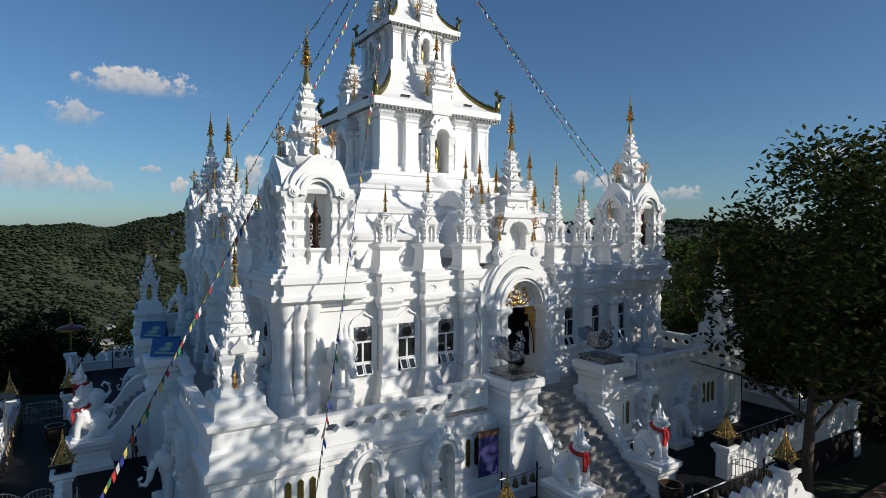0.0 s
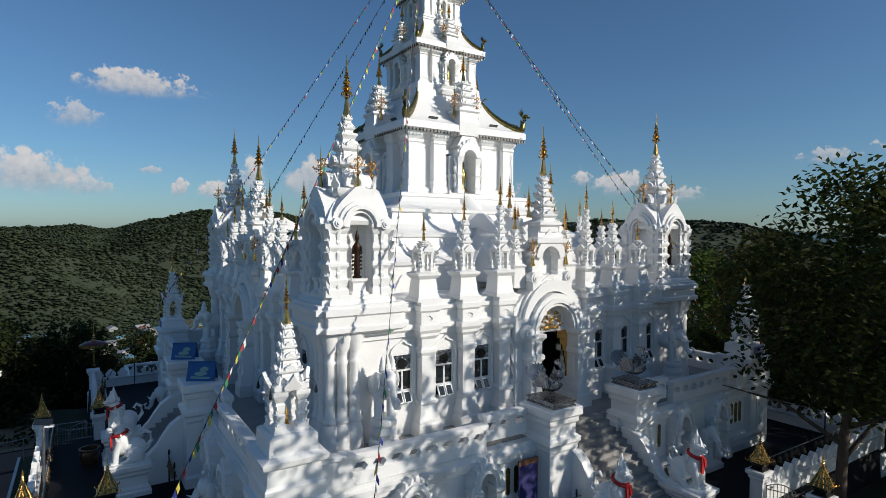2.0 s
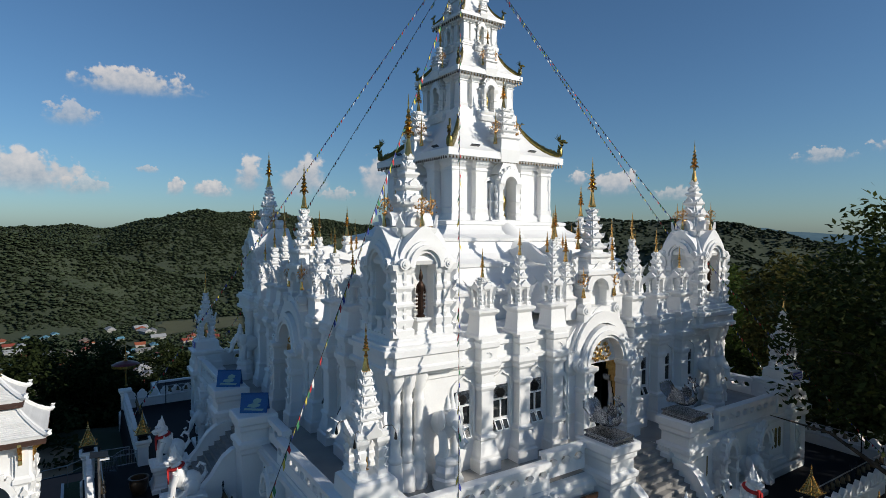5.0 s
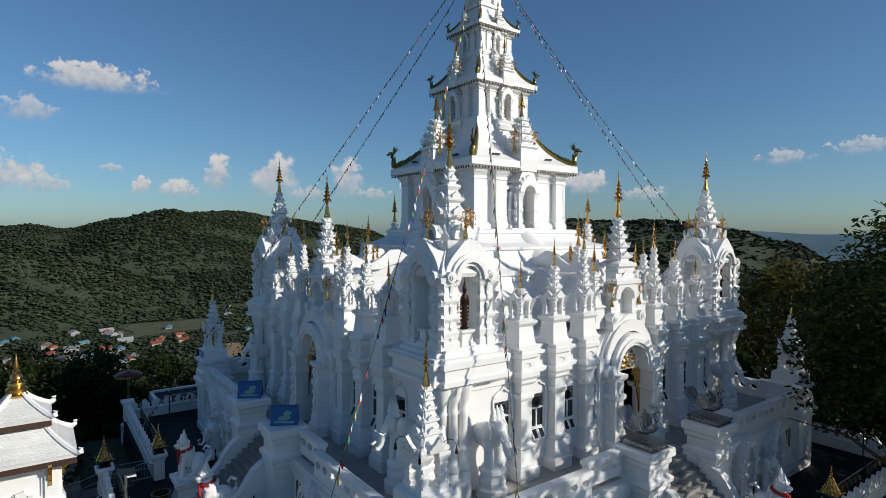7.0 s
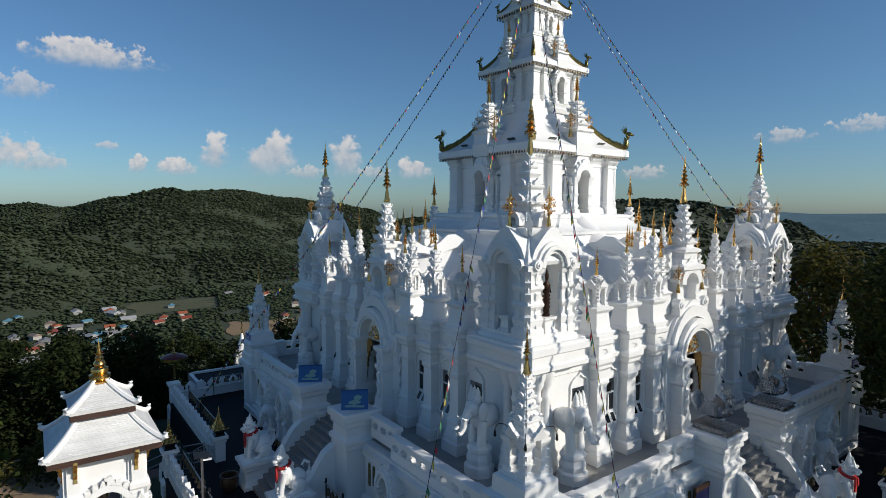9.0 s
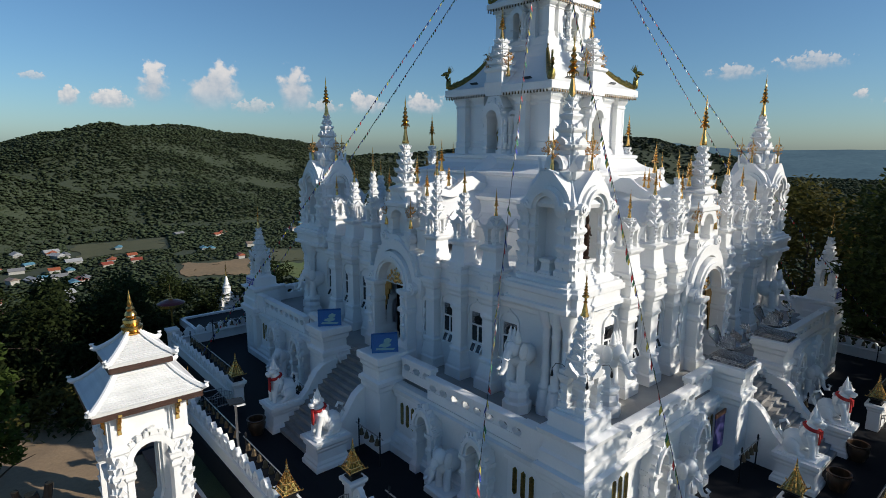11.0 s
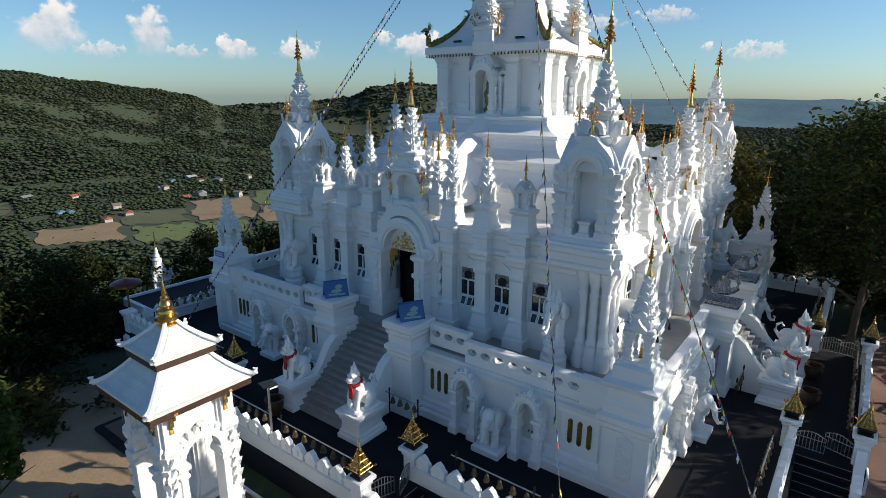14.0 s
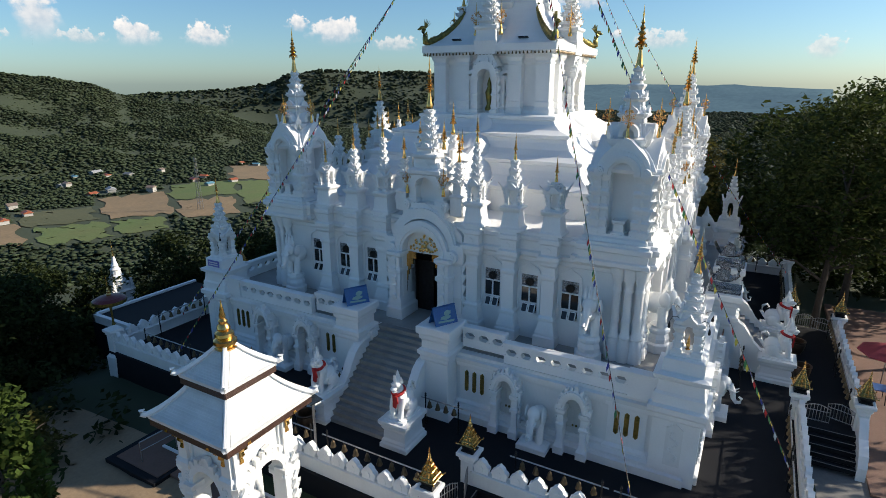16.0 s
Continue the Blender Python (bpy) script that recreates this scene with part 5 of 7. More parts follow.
EL, EL2 = elephant_mesh(True), elephant_mesh(False)
b = BM()
lathe(b, [(0.55, 0), (0.55, 0.35), (0.45, 0.42), (0.47, 0.6), (0.4, 0.8), (0.46, 0.9), (0.46, 1.0), (0.36, 1.08), (0.36, 1.15)], 8)
EPED = to_mesh("statue_plinth", b, WHITE)
for s in SIDES:
    for sg in (1, -1):
        tagged(place("elephant_statue", EL, None, RZ(s) @ pose(sg * 7.95, -W - 0.42, TERRACE_Z + 1.12) @ Matrix.Diagonal((1.12, 1.12, 1.12, 1))), "white elephant statue with a pointed crown on a plinth", "statue", "terrace elephants")
        place("statue_plinth", EPED, temple, RZ(s) @ pose(sg * 7.95, -W - 0.72, TERRACE_Z))
        tagged(place("elephant_statue", EL2, None, RZ(s) @ pose(sg * 6.75, -12.5, 0.25) @ Matrix.Diagonal((1.0, 1.0, 1.1, 1))), "white elephant statue stepping out of the base wall", "statue", "base elephants")
        b = BM()
        rstack(b, 0.5, 0.45, [(0.1, 0), (0.1, 0.2), (0, 0.27)])
        part("statue_plinth", b, WHITE, temple, m=RZ(s) @ pose(sg * 6.75, -12.75, 0))


def swan_meshes():
    b = BM()
    blob(b, (0, 0.1, 0.42), (0.24, 0.5, 0.24))
    body = to_mesh("swan_statue", b, SILVER, 0.5)
    b = BM()
    tube(b, [(0, -0.3, 0.45), (0, -0.5, 0.6), (0, -0.52, 0.85), (0, -0.42, 1.05), (0, -0.5, 1.15)], [0.16, 0.12, 0.09, 0.08, 0.08], 8)
    neck = to_mesh("neck", b, SILVER, 0.5)
    b = BM()
    blob(b, (0, -0.52, 1.17), (0.08, 0.12, 0.08), None, 1)
    tube(b, [(0, -0.58, 1.16), (0, -0.72, 1.1)], [0.05, 0.01], 5)
    for k in range(4):
        prism(b, [(-0.03, 0), (0.03, 0), (0, 0.24)], -0.02, 0.02, pose(0, -0.5 + 0.05 * k, 1.22, -10 - 18 * k))
    bits = [("neck", neck, None), ("head", to_mesh("head", b, SILVER, 0.5), None)]
    for k in range(5):
        b = BM()
        prism(b, [(0, 0), (0.7 - 0.08 * k, -0.06 + 0.05 * k), (0.74 - 0.08 * k, 0.06 + 0.07 * k), (0, 0.18)], -0.02, 0.02)
        me = to_mesh("wing_feather", b, SILVER)
        bits += [("wing_feather", me, pose(sg * (0.2 + 0.02 * k), -0.15, 0.36 + 0.07 * k, 0, 0, 90 - sg * 14)) for sg in (1, -1)]
    b = BM()
    prism(b, [(-0.12, 0), (0.12, 0), (0.2, 0.5), (0, 0.72), (-0.2, 0.5)], -0.02, 0.02)
    me = to_mesh("tail_feather", b, SILVER)
    bits += [("tail_feather", me, pose(-0.14 + 0.056 * k, 0.55, 0.42, -30, -20 + 8 * k)) for k in range(6)]
    return body, bits


def swan_base():
    b = BM()
    rstack(b, 0.5, 0.66, [(0.04, 0), (0.04, 0.05), (0, 0.07), (0, 0.14), (0.05, 0.17), (0.05, 0.22), (0, 0.23)])
    return to_mesh("swan_base", b, SILVER)


(SWAN, SWAN_BITS), SWB = swan_meshes(), swan_base()
for sg in (1, -1):
    swan = place("swan_statue", SWAN, None, pose(sg * 2.3, -12.38, 4.43))
    for name, me, at in SWAN_BITS:
        place(name, me, swan, at)
    tagged(swan, "silver mirror-mosaic swan statue with raised tail", "statue", "silver swans")
    tagged(place("silver_slab", SWB, None, pose(sg * 2.3, -12.4, 4.2)), "silver embossed slab under a swan statue", "plinth", "swan slabs")

POSTER = mat("blue_printed_board", (0.02, 0.10, 0.36), 0.4, 0, 0.2, 3.0, 0.02, 20, (0.02, 0.15, 0.36), 0.9)
for sg in (1, -1):
    sign = tagged(empty("sign_board"), "blue printed A-frame board standing on a white pedestal", "sign", "blue boards")
    sign.matrix_basis = RZ(-90) @ pose(sg * 2.3 + 0.05, -12.35, 4.2, 0, 0, 62)
    for k, (dy, rx) in enumerate(((-0.28, -22), (0.28, 22))):
        b = BM()
        box(b, -0.55, 0.55, -0.012, 0.012, 0, 0.82)
        part("board", b, POSTER, sign, m=pose(0, dy, 0, rx))
    b = BM()
    blob(b, (0, 0, 0.3), (0.3, 0.008, 0.1), None, 1)
    blob(b, (0.12, 0, 0.48), (0.2, 0.008, 0.12), None, 1)
    prism(b, [(-0.4, 0.12), (0.35, 0.08), (0.42, 0.16), (-0.36, 0.2)], -0.006, 0.006)
    part("picture", b, plain("pale_green_print", (0.25, 0.42, 0.38)), sign, m=pose(0, -0.28, 0, -22) @ pose(0, -0.016, 0))

# ---- court walls, lamps, bells, gates ----
def wall_mesh(length, z0=-1.6, z1=0.62):
    b = BM()
    rstack(b, length / 2, 0.13, [(0.08, z0), (0.08, z0 + 0.5), (0.03, z0 + 0.56), (0.0, z0 + 0.62), (0, z1 - 0.12), (0.05, z1 - 0.08), (0.05, z1 - 0.02), (0.0, z1)], length / 2, 0)
    return b


b = BM()
o = [(-0.27, 0), (0.27, 0), (0.27, 0.16), (0.31, 0.2), (0.29, 0.3), (0.2, 0.36), (0.15, 0.46), (0.05, 0.53), (0, 0.57), (-0.05, 0.53), (-0.15, 0.46), (-0.2, 0.36), (-0.29, 0.3), (-0.31, 0.2), (-0.27, 0.16)]
prism(b, o, -0.1, 0.1)
prism(b, [(-0.07, 0.1), (0.07, 0.1), (0.07, 0.26), (0, 0.34), (-0.07, 0.26)], -0.125, 0.125)
MERLON = to_mesh("merlon", b, WHITE)


def post_mesh():
    b = BM()
    rstack(b, 0.24, 0.24, [(0.12, -1.6), (0.12, -0.3), (0.04, -0.2), (0, -0.1), (0, 0.9), (0.05, 0.98), (0.05, 1.05), (0.13, 1.14), (0.13, 1.26), (0.08, 1.28)])
    return to_mesh("gate_post", b, WHITE)


POST = post_mesh()


def lamp_meshes():
    base = BM()
    rstack(base, 0.18, 0.18, [(0.06, 0), (0.06, 0.06), (0, 0.1), (0.05, 0.22), (0.1, 0.26), (0.1, 0.3)])
    cage = BM()
    prof = [(0.3, 0.34), (0.25, 0.46), (0.17, 0.64), (0.1, 0.84), (0.05, 0.98)]
    for s in SIDES:
        for k in range(5):
            f = -1 + k * 0.5
            tube(cage, [RZ(s) @ Vector((f * r, -r, z)) for r, z in prof], 0.014, 4)
        for r, z in prof[:4]:
            tube(cage, [RZ(s) @ Vector((-r, -r, z)), RZ(s) @ Vector((r, -r, z))], 0.02, 4)
        for k in range(3):
            r0, z0 = prof[k]
            r1, z1 = prof[k + 1]
            for f in (-0.75, -0.25, 0.25, 0.75):
                tube(cage, [RZ(s) @ Vector((f * r0, -r0, z0)), RZ(s) @ Vector((-f * r1, -r1, z1))], 0.01, 3)
        tube(cage, [RZ(s) @ Vector((-0.3, -0.3, 0.34)), RZ(s) @ Vector((-0.37, -0.37, 0.37)), RZ(s) @ Vector((-0.36, -0.36, 0.44))], [0.03, 0.025, 0.008], 5)
    lathe(cage, [(0.07, 0.95), (0.09, 1.0), (0.04, 1.05), (0.06, 1.1), (0.03, 1.15), (0.045, 1.19), (0.02, 1.24), (0.03, 1.28), (0.005, 1.45)], 8)
    core = BM()
    rstack(core, 0, 0, [(0.24, 0.33), (0.19, 0.46), (0.12, 0.64), (0.06, 0.84), (0.03, 0.98)])
    return to_mesh("lamp_base", base, IRON), to_mesh("lattice_cage", cage, GOLD), to_mesh("lamp_core", core, GOLD_DARK)


LB, LC, LK = lamp_meshes()


def post_with_lamp(parent, m):
    place("gate_post", POST, parent, m)
    wm = (parent.matrix_basis @ m) @ pose(0, 0, 1.27)
    lamp = tagged(empty("post_lamp"), "gilded lattice pyramid lamp on a white gate post", "lamp", "post lamps")
    lamp.matrix_basis = wm
    place("lamp_base", LB, lamp), place("lattice_cage", LC, lamp), place("lamp_core", LK, lamp)


def run_of_wall(parent, x0, x1, y, turn=0):
    """A battlemented run along local x (or along local y when turned)."""
    length = x1 - x0
    m = pose(x0, y, 0) if not turn else RZ(90, y, x0, 0)
    part("wall_body", wall_mesh(length), WHITE_STAIN, parent, m=m)
    n = int(length / 0.66)
    for i in range(n):
        place("merlon", MERLON, parent, m @ pose((i + 0.5) * length / n, 0, 0.6))


b = BM()
lathe(b, [(0.115, 0), (0.12, 0.03), (0.095, 0.07), (0.08, 0.16), (0.07, 0.22), (0.035, 0.27), (0.01, 0.28), (0.02, 0.33)], 10)
BELL_MESH = to_mesh("bell", b, BELL, 0.8)


def bell_rail(x, y, turn, length, z=0.0, h=1.25, bells=5, wm=None):
    rail = tagged(empty("bell_rail"), "steel rail hung with a row of aged brass bells", "bell rail", "bell rails")
    rail.matrix_basis = (wm or Matrix.Identity(4)) @ RZ(turn, x, y, z)
    for px in (0.0, length):
        b = BM()
        lathe(b, [(0.05, 0), (0.05, 0.03), (0.03, 0.05), (0.03, h), (0.05, h + 0.02), (0.03, h + 0.08), (0.045, h + 0.12), (0.005, h + 0.2)], 8, px, 0, 0)
        part("rail_post", b, IRON, rail)
    b = BM()
    tube(b, [(-0.22, 0, h - 0.08), (length + 0.22, 0, h - 0.08)], 0.026, 6)
    part("rail_bar", b, STEEL, rail)
    for k in range(bells):
        place("bell", BELL_MESH, rail, pose(length * (k + 0.5) / bells, 0, h - 0.46))


def gate(parent, m, w):
    g = BM()
    n = 9
    for k in range(n):
        x = w * k / (n - 1)
        tube(g, [(x, 0, 0.1), (x, 0, 0.75 + 0.16 * math.sin(math.pi * k / (n - 1)))], 0.014, 5)
    for z in (0.14, 0.6):
        tube(g, [(0, 0, z), (w, 0, z)], 0.018, 5)
    tube(g, [(w * k / 10, 0, 0.72 + 0.16 * math.sin(math.pi * k / 10)) for k in range(11)], 0.018, 5)
    part("gate", g, STEEL, parent, "steel barred gate leaf standing open", m=m)


b = BM()
rstack(b, 1.0, 0.15, [(0, 0), (0, 0.19), ], 0, 0)
GSTEP = to_mesh("step", b, COURT)
b = BM()
rstack(b, 1.0, 0.022, [(0, 0), (0, 0.006)], 0, 0)
NOSING = to_mesh("nosing", b, CONCRETE)
for s in SIDES:
    cw = tagged(empty("court_wall", 0, 0, 0, s), "white battlemented court wall with small pointed niches", "wall", kind="structure")
    run_of_wall(cw, -16.0, -5.6, -15.95)
    run_of_wall(cw, 5.6, 16.0, -15.95)
    run_of_wall(cw, -5.0, 5.0, -18.15)
    for sg in (1, -1):
        post_with_lamp(cw, pose(sg * 5.4, -15.85, 0))
        post_with_lamp(cw, pose(sg * 5.1, -18.15, 0))
        gate(cw, pose(sg * 5.45, -16.1, 0, 0, 0, -90 if sg < 0 else -70), 0.95)
        gate(cw, pose(sg * 5.2, -17.9, 0, 0, 0, 70), 0.95)
        for k in range(5):
            place("step", GSTEP, cw, RZ(90, sg * (5.75 + 0.3 * k), -17.05, -0.2 - 0.2 * k))
            place("nosing", NOSING, cw, RZ(90, sg * (5.75 + 0.3 * k + 0.12), -17.05, -0.009 - 0.2 * k))
        # a short scrolled wall beside the outer steps
        b = BM()
        prism(b, [(0, -1.4), (0, 0.75), (0.3, 0.8), (0.6, 0.6), (0.9, 0.2), (1.3, 0.05), (1.6, -0.15), (1.8, -0.6), (1.8, -1.4)], -0.16, 0.16)
        part("scroll_wall", b, WHITE, cw, m=pose(sg * 5.35, -18.15, 0, 0, 0, 0 if sg > 0 else 180))
    p = pose(-15.95, -15.95, 0)
    place("gate_post", POST, cw, p)
    wm = RZ(s)
    for x in (-13.9, -10.3, 7.0, 10.6):
        bell_rail(x, -15.45, 0, 3.0, 0, 1.35, 6, wm)
    bell_rail(-4.6, -17.7, 0, 4.2, 0, 1.35, 8, wm)
    bell_rail(0.4, -17.7, 0, 4.2, 0, 1.35, 8, wm)
    for sg in (1, -1):
        bell_rail(sg * 2.2 if sg > 0 else -3.75, -13.6, 0, 1.55, 0, 1.3, 4, wm)

# tall tiered parasols on the court corners
RED_LAC = plain("dark_red_lacquer", (0.13, 0.018, 0.02), 0.4)
for cx, cy in ((-1, 1), (1, 1)):
    para = tagged(empty("ceremonial_parasol", cx * 15.9, cy * 15.85, 1.5), "tall dark red ceremonial parasol with gold fringe", "parasol", "corner parasols")
    b = BM()
    lathe(b, [(0.1, 0), (0.1, 0.06), (0.055, 0.12), (0.06, 0.9), (0.09, 0.94), (0.06, 1.0), (0.05, 1.5)], 8)
    part("pole", b, GOLD_DARK, para)
    b = BM()
    lathe(b, [(0.78, 1.42), (0.8, 1.45), (0.6, 1.56), (0.3, 1.64), (0.06, 1.68)], 20)
    part("canopy", b, RED_LAC, para)
    b = BM()
    lathe(b, [(0.8, 1.26), (0.82, 1.3), (0.82, 1.44), (0.78, 1.44), (0.78, 1.26)], 20)
    part("fringe", b, GOLD_DARK, para)
    b = BM()
    lathe(b, [(0.12, 1.66), (0.13, 1.72), (0.06, 1.78), (0.09, 1.86), (0.04, 1.93), (0.06, 2.0), (0.02, 2.1), (0.03, 2.2), (0.005, 2.7)], 8)
    part("gold_finial", b, GOLD, para)

# solar street lamp by the west wall
sl = tagged(empty("solar_lamp", -17.85, 0.05, -0.5), "grey pole lamp with a small solar panel", "street lamp")
b = BM()
tube(b, [(0, 0, 0), (0, 0, 3.2)], 0.05, 8)
part("pole", b, STEEL, sl)
b = BM()
prism(b, [(-0.32, 0), (0.32, 0), (0.32, 0.04), (-0.32, 0.04)], -0.2, 0.2, pose(0, 0, 3.2, 14, 8))
part("solar_panel", b, GLASS, sl)
b = BM()
prism(b, [(0.02, 0), (0.36, -0.03), (0.36, 0.03), (0.02, 0.06)], -0.09, 0.09, pose(0, 0, 3.0))
part("lamp_head", b, UPVC, sl)

# lower platform and small stupa beyond the north wall
b = BM()
rstack(b, 3.6, 2.6, [(0.1, -4.0), (0.1, -0.4), (0, -0.3), (0, -0.02)], -10.2, 19.2)
north = tagged(part("north_platform", b, COURT), "dark paved platform with a white rim", "platform", kind="structure")
b = BM()
for a, c, d, e in ((-13.9, -6.5, 16.5, 16.75), (-13.9, -6.5, 21.65, 21.9), (-13.9, -13.65, 16.5, 21.9)):
    box(b, a, c, d, e, -0.4, 0.12)
part("rim", b, WHITE, north)
stupa = tagged(empty("small_stupa", -7.4, 30.2, -3.6), "small white tiered stupa with gold ringed tips", "stupa")
stupa.matrix_basis = stupa.matrix_basis @ Matrix.Diagonal((0.72, 0.72, 1.0, 1))
b = BM()
rstack(b, 1.5, 1.5, [(0.2, -1.5), (0.2, 0.5), (0, 0.6), (0, 1.0), (-0.2, 1.1), (-0.3, 1.6), (-0.15, 1.7), (-0.5, 1.8), (-0.6, 2.2), (-0.5, 2.3)])
lathe(b, [(0.95, 2.2), (0.9, 2.5), (0.7, 2.7), (0.75, 2.8), (0.55, 3.0), (0.5, 3.3), (0.55, 3.4), (0.35, 3.6), (0.4, 3.7), (0.25, 3.9), (0.2, 4.2), (0.1, 4.5)], 12)
for s in SIDES:
    spire_tiers(b, 0.22, 1.6, 4, 0.3, 0.8, *(RZ(s + 45) @ Vector((0, -1.35, 0)))[:2])
part("stupa_body", b, WHITE, stupa, smooth=0.5)
set_finial(stupa, "ring", 0, 0, 4.45, 1.3)
for s in SIDES:
    p = RZ(s + 45) @ Vector((0, -1.35, 0))
    set_finial(stupa, "ring", p.x, p.y, 2.5, 0.9)

# ---- gate pavilion on the west axis ----
PAVX, PAVY, PAVZ = -21.18, 0.15, -1.35
pav = tagged(empty("gate_pavilion", PAVX, PAVY, 0), "white arched gate pavilion with a two-tiered shingled roof and gold finial", "pavilion")


def hip_roof(parent, half, ez, top_half, tz, curve):
    prof = [(half - 0.02, ez)]
    n = 10
    for i in range(n + 1):
        f = i / n
        prof.append((half + (top_half - half) * (1 - (1 - f) ** 1.15 * (1 - curve * f)), ez + 0.1 + (tz - ez - 0.1) * f ** 1.18))
    b = BM()
    rstack(b, 0, 0, [(half - 0.5, ez - 0.02)] + prof)
    part("roof", b, ROOF_TILE, parent, "white shingled concave hip roof")
    # courses of shingles, each its own strip on every slope
    for s in SIDES:
        courses = 15
        for k in range(courses):
            def at(f):
                return half + (top_half - half) * (1 - (1 - f) ** 1.15 * (1 - curve * f)), ez + 0.1 + (tz - ez - 0.1) * f ** 1.18
            (r0, z0), (r1, z1) = at(k / courses), at((k + 1) / courses)
            b = BM()
            w0, w1 = r0 - 0.16, r1 - 0.16
            if w1 < 0.05:
                continue
            vs = [b.verts.new(p) for p in ((-w0, -r0 - 0.008, z0 + 0.028), (w0, -r0 - 0.008, z0 + 0.028), (w1, -r1 - 0.002, z1 + 0.008), (-w1, -r1 - 0.002, z1 + 0.008), (-w0, -r0 - 0.002, z0 + 0.004), (w0, -r0 - 0.002, z0 + 0.004))]
            b.faces.new(vs[:4]), b.faces.new((vs[4], vs[5], vs[1], vs[0]))
            part("shingle_course", b, ROOF_TILE, parent, m=RZ(s))
        b = BM()
        pts = [at(i / 12) for i in range(13)]
        tube(b, [(-r, -r, z + 0.05) for r, z in pts], [0.1 - 0.003 * i for i in range(13)], 6)
        r, z = pts[0]
        tube(b, [(-r, -r, z + 0.05), (-r - 0.1, -r - 0.1, z + 0.1), (-r - 0.12, -r - 0.12, z + 0.2), (-r - 0.03, -r - 0.03, z + 0.24)], [0.1, 0.09, 0.06, 0.02], 6)
        part("hip_ridge", b, WHITE, parent, smooth=0.8, m=RZ(s))
    for s in SIDES:
        b = BM()
        box(b, -half + 0.04, half - 0.04, -half + 0.02, -half + 0.1, ez - 0.2, ez + 0.06)
        part("fascia", b, WOOD_DARK, parent, m=RZ(s))


hip_roof(pav, 1.7, 4.22, 0.8, 5.2, 0.06)
b = BM()
rstack(b, 0.78, 0.78, [(0, 4.95), (0, 5.3), (0.06, 5.32), (0.06, 5.38), (0.14, 5.42), (0.14, 5.52)])
part("clerestory", b, WOOD_DARK, pav)
for s in SIDES:
    for k in range(4):
        b = BM()
        # raised bar, coloured black for the shade inside a slot
        box(b, -0.52 + 0.28 * k, -0.34 + 0.28 * k, -0.8, -0.77, 5.22, 5.27)
        part("vent_slot", b, UNLIT_BLACK, pav, m=RZ(s))
hip_roof(pav, 1.0, 5.46, 0.16, 6.34, 0.05)
b = BM()
lathe(b, [(r, z - 0.2) for r, z in ((0.3, 6.44), (0.33, 6.5), (0.27, 6.54), (0.35, 6.62), (0.34, 6.72), (0.24, 6.78), (0.29, 6.86), (0.27, 6.95), (0.17, 7.02), (0.2, 7.1), (0.17, 7.18), (0.12, 7.24), (0.14, 7.32), (0.08, 7.4), (0.1, 7.48), (0.06, 7.6), (0.065, 7.66), (0.03, 7.8), (0.005, 7.98))], 14)
part("gold_finial", b, GOLD, pav, smooth=0.6)
pier = [(0.3, PAVZ - 0.4), (0.3, PAVZ + 0.3), (0.2, PAVZ + 0.45), (0.2, PAVZ + 0.6), (0.1, PAVZ + 0.8), (0.02, PAVZ + 1.0), (0.02, 1.6), (0.1, 1.7), (0.1, 1.85), (0.02, 1.95), (0, 2.5), (0.08, 2.6), (0.08, 2.75), (0, 2.85), (0, 4.15)]
for sx in (1, -1):
    for sy in (1, -1):
        b = BM()
        rstack(b, 0.3, 0.3, pier, sx * 0.95, sy * 0.95, 0, 0.1)
        for k in range(6):
            antefix(b, 0.2, 0.3, RZ(0, sx * 1.0, sy * 1.3, 0.4 + 0.35 * k) @ pose(0, 0, 0, 10), 0.05)
        part("pier", b, WHITE, pav)
for s in SIDES:
    b = BM()
    strip(b, arch(0.62, 2.0, 0, 12, 1.1), [(max(-1.0, min(1.0, 1.65 * x)), 2.9 if i not in (0, 12) else 2.0) for i, (x, z) in enumerate(arch(0.62, 2.0, 0, 12, 1.1))], -1.12, -0.85)
    strip(b, arch(0.62, 2.0, 0, 12, 1.1), arch(0.82, 2.0, 0, 12, 1.12), -1.28, -1.1)
    cusps(b, 0.82, 2.0, 11, 0.2, -1.28, -1.12, None, 1.12)
    serrated(b, 3.2, 0.26, 7, 0.1, RZ(-45) @ pose(1.56, 0, -0.5))
    for sg in (1, -1):
        rstack(b, 0.1, 0.14, [(0.08, PAVZ), (0.08, PAVZ + 0.5), (0.02, PAVZ + 0.6), (0, 1.5), (0.06, 1.6), (0.06, 1.7), (0, 1.78), (0.1, 1.9), (0.1, 2.05)], sg * 0.72, -1.18)
        scroll(b, sg * 0.86, 2.15, 0.2, 1.1, -1.3, -1.05, sg, 1.0)
    box(b, -1.0, 1.0, -1.08, -0.9, 2.85, 4.15)
    part("arch_wall", b, WHITE, pav, smooth=0.5, m=RZ(s))
    for sg in (1, -1):
        b = BM()
        prism(b, [(0, 2.95), (0.07, 2.9), (0.1, 3.2), (0.2, 3.26), (0.16, 3.4), (0.26, 3.52), (0.24, 3.66), (0.4, 3.78), (0.42, 3.92), (0.6, 4.04), (0.58, 4.12), (0.3, 4.08), (0.12, 3.8), (0, 3.5)], -0.06, 0.06)
        part("bracket", b, GOLD, pav, "gilded carved eave bracket", m=RZ(s) @ pose(sg * 0.9, -1.1, 0, 0, 0, -90))
b = BM()
lathe(b, [(0.16, 2.0), (0.17, 2.05), (0.12, 2.2), (0.1, 2.36), (0.03, 2.42), (0.02, 2.9)], 10)
part("hanging_bell", b, BELL, pav)
b = BM()
